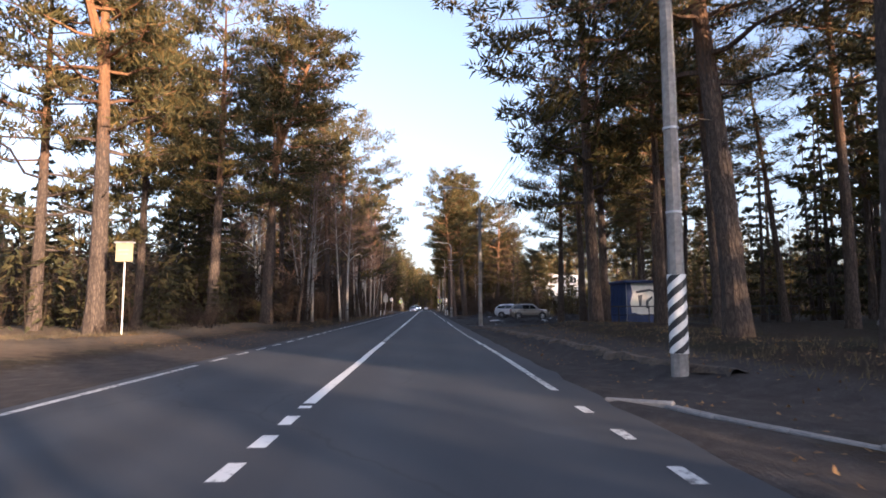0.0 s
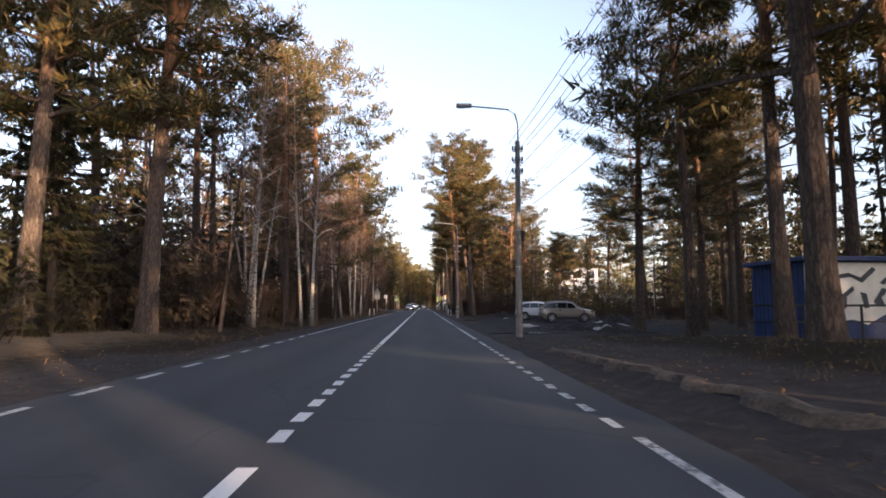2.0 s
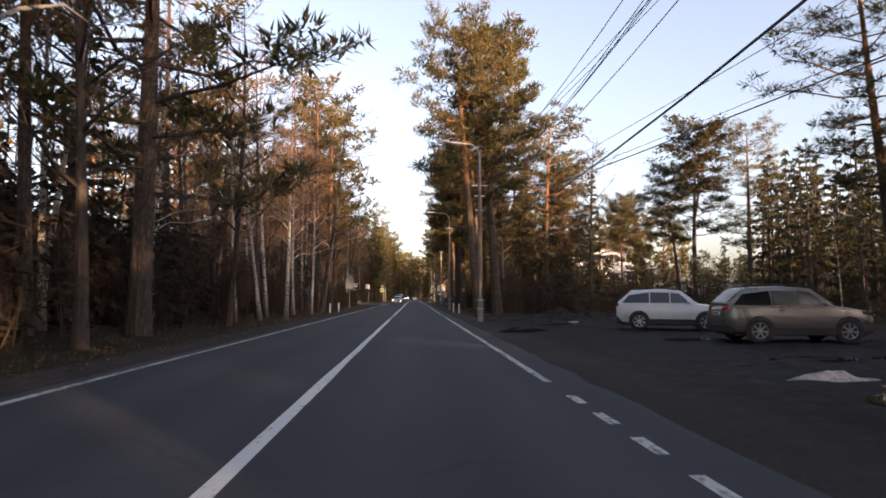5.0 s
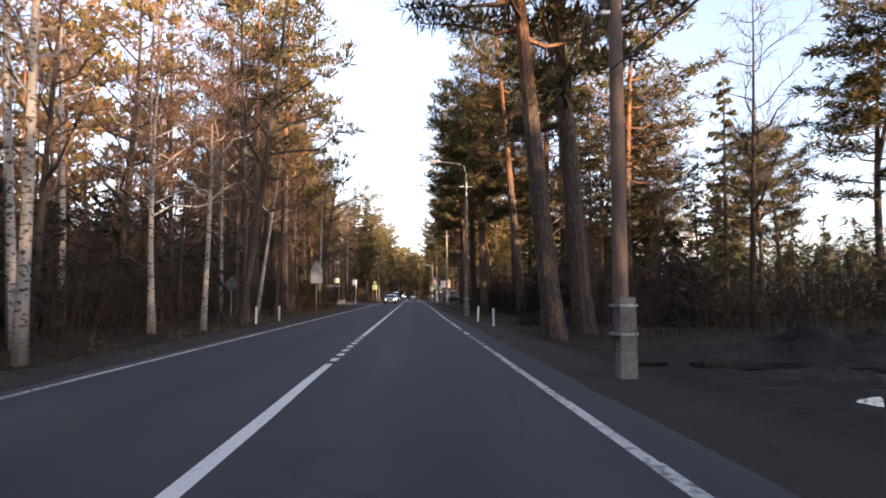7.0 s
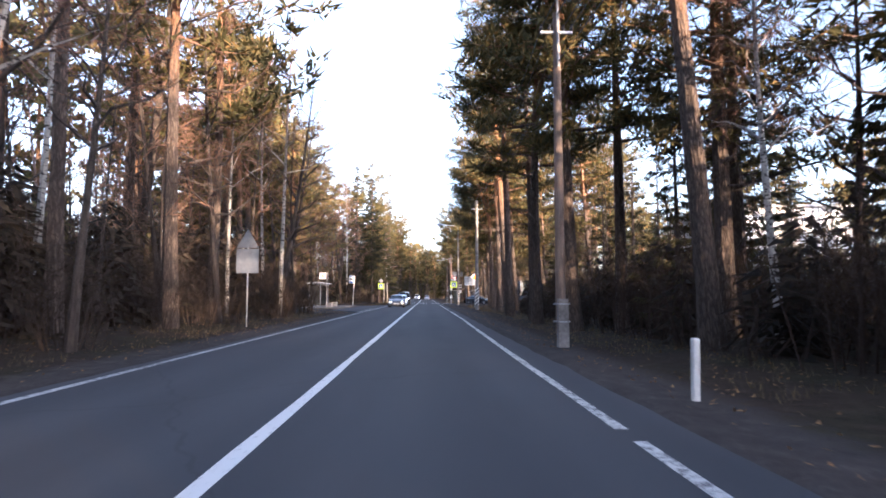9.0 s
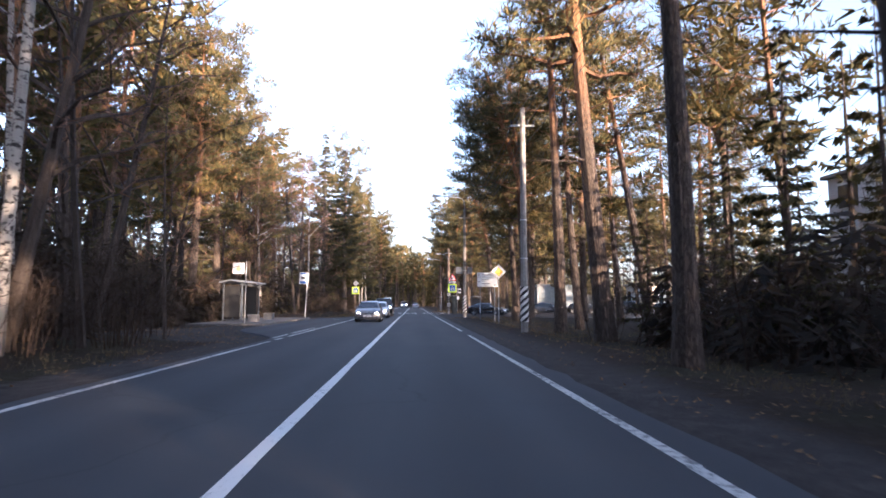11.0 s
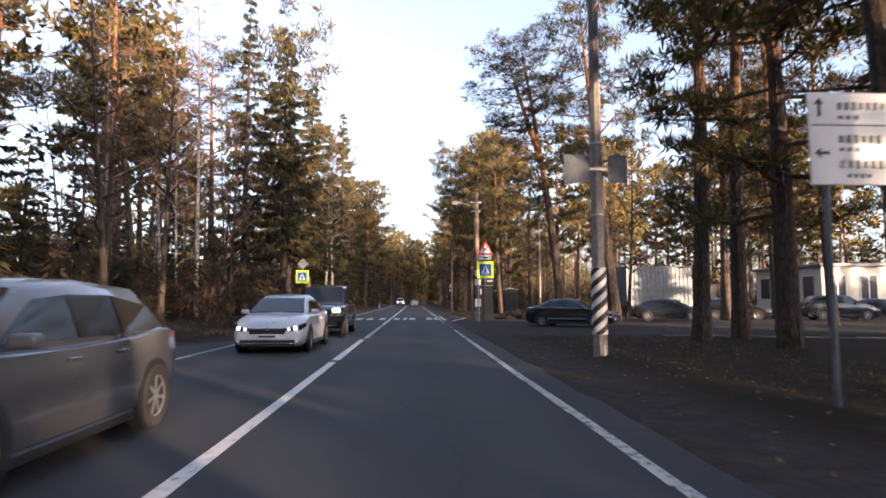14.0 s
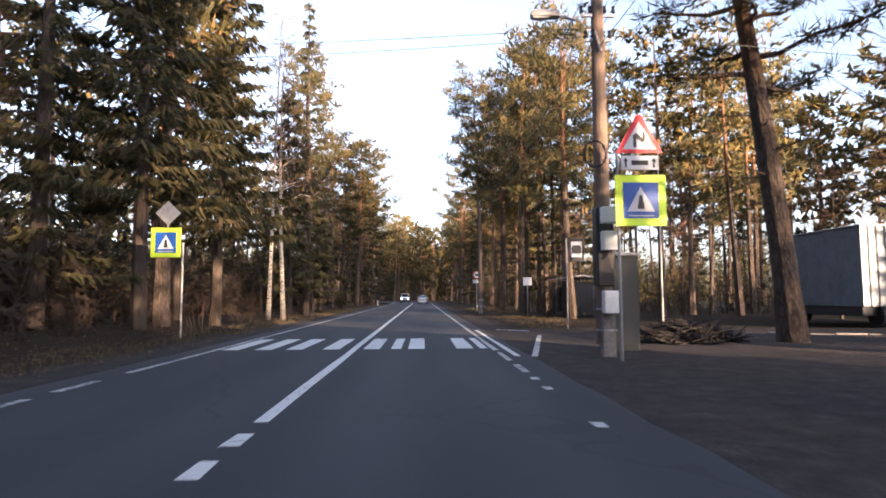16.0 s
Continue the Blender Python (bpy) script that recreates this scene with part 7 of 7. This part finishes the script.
SILVER = glossy("grey_car_paint", (0.10, 0.102, 0.112), 0.3, 0.8, 0.4)
WHITE_CAR = glossy("white_car_paint", (0.58, 0.59, 0.61), 0.3, 0.8)
BLACK_CAR = glossy("black_car_paint", (0.008, 0.009, 0.012), 0.2, 1.0, 0.0, 0.03)
DARK_CAR = glossy("dark_blue_car_paint", (0.012, 0.016, 0.026), 0.22, 1.0, 0.0, 0.04)
BEIGE_CAR = glossy("beige_silver_car_paint", (0.17, 0.155, 0.135), 0.3, 0.8, 0.5)
car("hatchback", "hatch", pose(-3.65, 168.4, 0), SILVER, "grey hatchback with lit headlights on the road", lit=True)
car("sedan", "sedan", pose(-3.62, 180.5, 0), WHITE_CAR, "white sedan with lit headlights on the road", lit=True)
car("offroad_car", "offroader", pose(-3.55, 187.9, 0), BLACK_CAR, "black boxy off-road car with lit headlights", lit=True)
car("distant_sedan", "sedan", pose(0.1, 300.0, 0, 0, 0, 180), WHITE_CAR, "white sedan driving ahead in the far distance")
car("distant_offroader", "offroader", pose(-3.5, 318.0, 0), WHITE_CAR, "white high car approaching in the far distance", lit=True)
LOT = -0.062
car("suv", "suv", pose(11.3, 67.3, LOT, 0, 0, 84), BEIGE_CAR, "beige-silver crossover car parked on the muddy lot", rails=True)
car("suv", "suv", pose(10.5, 74.2, LOT, 0, 0, 70), WHITE_CAR, "white parked car beside the muddy lot")
car("sedan", "sedan", pose(8.2, 195.0, LOT, 0, 0, 59), BLACK_CAR, "black sedan with chrome window trim turning from the lot", chrome=True)
for x, y, a, sh, mt, lb in ((17.0, 203.5, 70, "sedan", DARK_CAR, "dark blue sedan parked in the pine lot"), (22.5, 205.0, 64, "hatch", BLACK_CAR, "black hatchback parked in the pine lot"), (28.5, 203.0, 75, "suv", DARK_CAR, "dark blue car parked in the pine lot"),
                            (34.0, 206.5, 68, "sedan", BLACK_CAR, "black sedan parked by the cream building"), (40.0, 205.0, 72, "suv", SILVER, "grey car parked by the cream building"), (46.0, 203.0, 80, "hatch", BLACK_CAR, "black hatchback parked by the cream building")):
    car("parked_car", sh, pose(x, y, ground_z(x, y) - 0.012, 0, 0, a), mt, lb)


# ---- puddles, kerbs, litter, grass ----
def puddle(x, y, rx, ry, seed):
    r = random.Random(seed)
    s = Soup()
    n = 40
    ph = [r.uniform(0, 6.3) for _ in range(4)]
    ring = []
    for k in range(n):
        a = 2 * math.pi * k / n
        q = 1 + 0.22 * math.sin(2 * a + ph[0]) + 0.16 * math.sin(3 * a + ph[1]) + 0.09 * math.sin(6 * a + ph[2]) + 0.05 * math.sin(11 * a + ph[3])
        ring.append((x + rx * q * math.cos(a), y + ry * q * math.sin(a), -0.055))
    s.v = ring
    s.f = [tuple(range(n))]
    tagged(new("puddle", s.mesh("puddle", WATER)), "still dark puddle reflecting sky on the mud", "puddle", "puddles")


for k, (x, y, rx, ry) in enumerate(((5.2, 47.8, 1.9, 0.8), (8.0, 45.6, 1.2, 0.4), (7.2, 56.5, 1.2, 1.8), (4.1, 73.7, 0.92, 1.75), (6.7, 79.6, 1.25, 1.6), (9.4, 52.5, 2.2, 0.9), (5.8, 84.3, 2.2, 0.5), (9.2, 83.4, 1.8, 0.5), (12.5, 58.5, 2.2, 0.8), (9.0, 68.2, 1.6, 0.6), (9.2, 62.0, 2.0, 0.5))):
    puddle(x, y, rx, ry, 100 + k)


def mound(name, x, y, rx, ry, h, mat, label, seed, cat="mud"):
    """A low lumpy heap lying on the lot."""
    r = random.Random(seed)
    s = Soup()
    na, nr = 46, 13
    for j in range(nr + 1):
        q = j / nr
        for k in range(na):
            a = 2 * math.pi * k / na
            e = 1 + 0.3 * noise.noise((math.cos(a) * 1.3 + seed, math.sin(a) * 1.3, 0.0))
            px, py = x + rx * q * e * math.cos(a), y + ry * q * e * math.sin(a)
            z = h * (1 - q * q) * (0.55 + 0.75 * noise.noise((px * 1.1, py * 1.1, seed))) + 0.45 * h * (1 - q * q) * noise.noise((px * 3.5, py * 3.5, seed)) + 0.25 * h * (1 - q * q) * noise.noise((px * 9, py * 9, seed))
            s.v.append((px, py, LOT - 0.03 + max(0.0, z) + 0.03 * (1 - q)))
    for j in range(nr):
        s.f += [(j * na + k, j * na + (k + 1) % na, (j + 1) * na + (k + 1) % na, (j + 1) * na + k) for k in range(na)]
    tagged(new(name, s.mesh(name, mat, True)), label, cat, name + "s on the lot")


for k, (x, y, rx, ry, h) in enumerate(((7.4, 50.6, 1.8, 0.7, 0.28), (10.5, 55.0, 2.4, 0.9, 0.38), (6.2, 53.2, 1.2, 0.6, 0.2), (13.5, 61.5, 2.6, 1.0, 0.45), (9.2, 47.2, 2.2, 0.8, 0.35), (15.5, 66.0, 3.0, 1.2, 0.5), (12.5, 79.5, 4.0, 1.6, 0.55), (9.2, 85.8, 3.4, 1.2, 0.8), (7.1, 76.4, 1.2, 0.5, 0.16), (6.8, 82.3, 1.6, 0.4, 0.22), (6.6, 60.4, 1.6, 0.5, 0.16), (8.6, 57.6, 1.5, 0.5, 0.2), (17.0, 74.0, 3.0, 1.2, 0.5))):
    mound("mud_mound", x, y, rx, ry, h, MUD, "lumpy heap of wet black mud", 300 + k)
# the first two are pale patches painted for sky glints on wet mud
for k, (x, y, rx, ry, h) in enumerate(((7.6, 82.9, 0.5, 0.25, 0.06), (8.3, 81.6, 0.5, 0.3, 0.08), (9.4, 51.0, 0.9, 0.35, 0.34), (11.8, 56.4, 1.2, 0.4, 0.3), (13.2, 63.3, 1.6, 0.35, 0.28), (6.6, 58.6, 0.9, 0.25, 0.14), (16.5, 68.0, 1.5, 0.4, 0.3))):
    mound("snow_patch", x, y, rx, ry, h, SNOW_AND_GLINT, "dirty grey patch of melting snow and painted sky glint", 330 + k, "snow")


def stones(name, label, pts, seed):
    """Loose kerb stones set end to end along a line of points."""
    r = random.Random(seed)
    t = thing(name, Matrix.Identity(4), label, "kerb", kind="structure")
    mesh_ = None
    for (ax, ay), (bx, by) in zip(pts, pts[1:]):
        d = Vector((bx - ax, by - ay))
        n = max(1, round(d.length / 1.0))
        for k in range(n):
            x, y = ax + d.x * (k + 0.5) / n, ay + d.y * (k + 0.5) / n
            if mesh_ is None:
                o = part("kerb_stone", bevelled((-0.49, -0.075, -0.2), (0.49, 0.075, 0.12), 0.02), KERB, t)
                mesh_ = o.data
            else:
                o = part("kerb_stone", mesh_, None, t)
            o.matrix_basis = pose(x, y, ground_z(x, y) - 0.085 + r.uniform(-0.04, 0.01), r.uniform(-5, 5), r.uniform(-2, 2), math.degrees(math.atan2(d.y, d.x)) + r.uniform(-2, 2))


SAND = surface("sandy_soil", (0.022, 0.017, 0.013), (0.12, 0.088, 0.058), 2.2, 0.95, relief=0.8, distance=0.03)


def soil_edge(pts, seed):
    """The ragged edge where the grassy bank breaks off to the gravel."""
    r = random.Random(seed)
    axis = []
    for (ax, ay), (bx, by) in zip(pts, pts[1:]):
        n = max(1, round(math.hypot(bx - ax, by - ay) / 0.22))
        axis += [(ax + (bx - ax) * k / n, ay + (by - ay) * k / n) for k in range(n)]
    s = Soup()
    for x, y in axis:
        j = 0.35 * noise.noise((x * 1.2, y * 1.2, seed)) + 0.14 * noise.noise((x * 6, y * 6, seed))
        h = 0.05 + 0.06 * noise.noise((y * 1.3, seed, 0.0))
        for dx, dz in ((-0.12, -0.05), (-0.05, 0.35 * h), (-0.02, h), (0.07, 1.1 * h), (0.20, 0.5 * h), (0.42, -0.05)):
            px, py = x + j + dx + r.uniform(-0.03, 0.03), y + 0.3 * dx
            s.v.append((px, py, ground_z(px, py) + dz + r.uniform(-0.012, 0.012)))
    s.f = [(j * 6 + i, j * 6 + i + 1, j * 6 + i + 7, j * 6 + i + 6) for j in range(len(axis) - 1) for i in range(5)]
    tagged(new("verge_edge", s.mesh("verge_edge", SAND, True)), "ragged sandy soil edge of the grassy bank", "verge", kind="structure")


soil_edge([(x + 0.05, y) for x, y in CREST[8:1:-1]], 4)


def path_strip(pts, half):
    s = Soup()
    for x, y in pts:
        for k in (-1, -0.5, 0, 0.5, 1):
            px = x + half * k + 0.15 * noise.noise((y, k, 2.0))
            s.v.append((px, y, max(ground_z(px, y), ground_z(px + 0.4, y), ground_z(px - 0.4, y)) + 0.03))
    s.f = [(j * 5 + i, j * 5 + i + 1, j * 5 + i + 6, j * 5 + i + 5) for j in range(len(pts) - 1) for i in range(4)]
    tagged(new("park_path", s.mesh("park_path", PAVING, True)), "pale worn asphalt path between the pines", "path", kind="structure")


path_strip([(14.5 + 0.34 * k + 0.01 * k * k, 14.0 + 0.9 * k) for k in range(32)], 1.3)
stones("junction_kerb", "weathered grey kerb stones at the road junction", [(2.45, 8.75), (3.03, 8.3), (3.3, 7.5), (3.75, 6.6), (4.15, 5.75), (4.9, 4.2), (6.0, 2.6)], 2)
stones("lot_kerb", "pale kerb stones along the pine lot", [(9.5, 186.5), (14, 185), (22, 184), (32, 184)], 3)
stones("path_kerb", "pale kerb stones along the far path", [(8.5, 213.0), (13, 210.5), (17, 209.5)], 4)


def tufts_of(name, label, mat, areas, seed, h, w, n_each=5):
    """Ground cover that nobody could count, in one mesh."""
    r = random.Random(seed)
    s = Soup()
    for x0, x1, y0, y1, n in areas:
        for _ in range(n):
            x, y = r.uniform(x0, x1), r.uniform(y0, y1)
            if noise.noise((x * 0.5, y * 0.5, 3.0)) < -0.12:
                continue
            z = ground_z(x, y) - 0.03
            for _ in range(n_each):
                p = Vector((x + r.uniform(-0.14, 0.14), y + r.uniform(-0.14, 0.14), z))
                d = Vector((r.uniform(-0.6, 0.6), r.uniform(-0.6, 0.6), 1)).normalized() * h * r.uniform(0.4, 1.2)
                s.blade(p, d, Vector((r.uniform(-1, 1), r.uniform(-1, 1), 0)).normalized() * w)
    tagged(new(name, s.mesh(name, mat)), label, "grass", kind="stuff")


tufts_of("dry_grass", "dry yellow-brown grass along the verges", GRASS, [(-10.5, -7.4, 40, 150, 1500), (5.6, 10, 6, 32, 800), (4.2, 7, 96, 150, 900), (4.6, 10, 150, 186, 900), (-9.0, -6.8, 186, 260, 2200), (4.5, 8, 212, 260, 1400), (-18, -12.5, 20, 46, 1500), (16, 24, 50, 92, 1600)], 5, 0.22, 0.008, 4)


def leaf_litter():
    r = random.Random(8)
    s = Soup()
    for x0, x1, y0, y1, n in ((-14, -6.4, 20, 240, 9000), (2.8, 9, 0, 240, 8000)):
        for _ in range(n):
            x, y = r.uniform(x0, x1), r.uniform(y0, y1)
            if x > 2.6 and (43 < y < 93 or 184 < y < 218):
                continue
            p = Vector((x, y, ground_z(x, y) + 0.004))
            d = Vector((r.uniform(-1, 1), r.uniform(-1, 1), r.uniform(0.0, 0.5))).normalized()
            s.blade(p, d * r.uniform(0.05, 0.11), Vector((-d.y, d.x, r.uniform(0, 0.3))) * 0.03)
    tagged(new("fallen_leaves", s.mesh("fallen_leaves", DRY)), "scattered brown fallen leaves on the verges", "leaves", kind="stuff")


leaf_litter()


DARK_HEAP = surface("wet_dark_wood", (0.006, 0.005, 0.005), (0.028, 0.022, 0.018), 3.0, 0.9, relief=0.3)


def branch_heap(x, y, rx, ry, h, n, seed, label):
    r = random.Random(seed)
    s = Soup()
    for _ in range(3 * n):
        a, q = r.uniform(0, 6.3), r.random() ** 0.5
        p = Vector((x + rx * q * math.cos(a), y + ry * q * math.sin(a), ground_z(x, y) + h * (1 - q * q) * r.random()))
        d = Vector((r.uniform(-1, 1), r.uniform(-1, 1), r.uniform(-0.25, 0.45))).normalized()
        s.spike(p, p + d * r.uniform(0.3, 0.9), 0.045)
    tagged(new("branch_heap", s.mesh("branch_heap", DARK_HEAP)), label, "branches", kind="stuff")


branch_heap(6.2, 100.2, 1.5, 1.3, 0.7, 260, 1, "dark heap of cut branches on the verge")
branch_heap(7.6, 207.5, 1.6, 1.0, 0.6, 240, 2, "dark heap of cut branches by the pole")
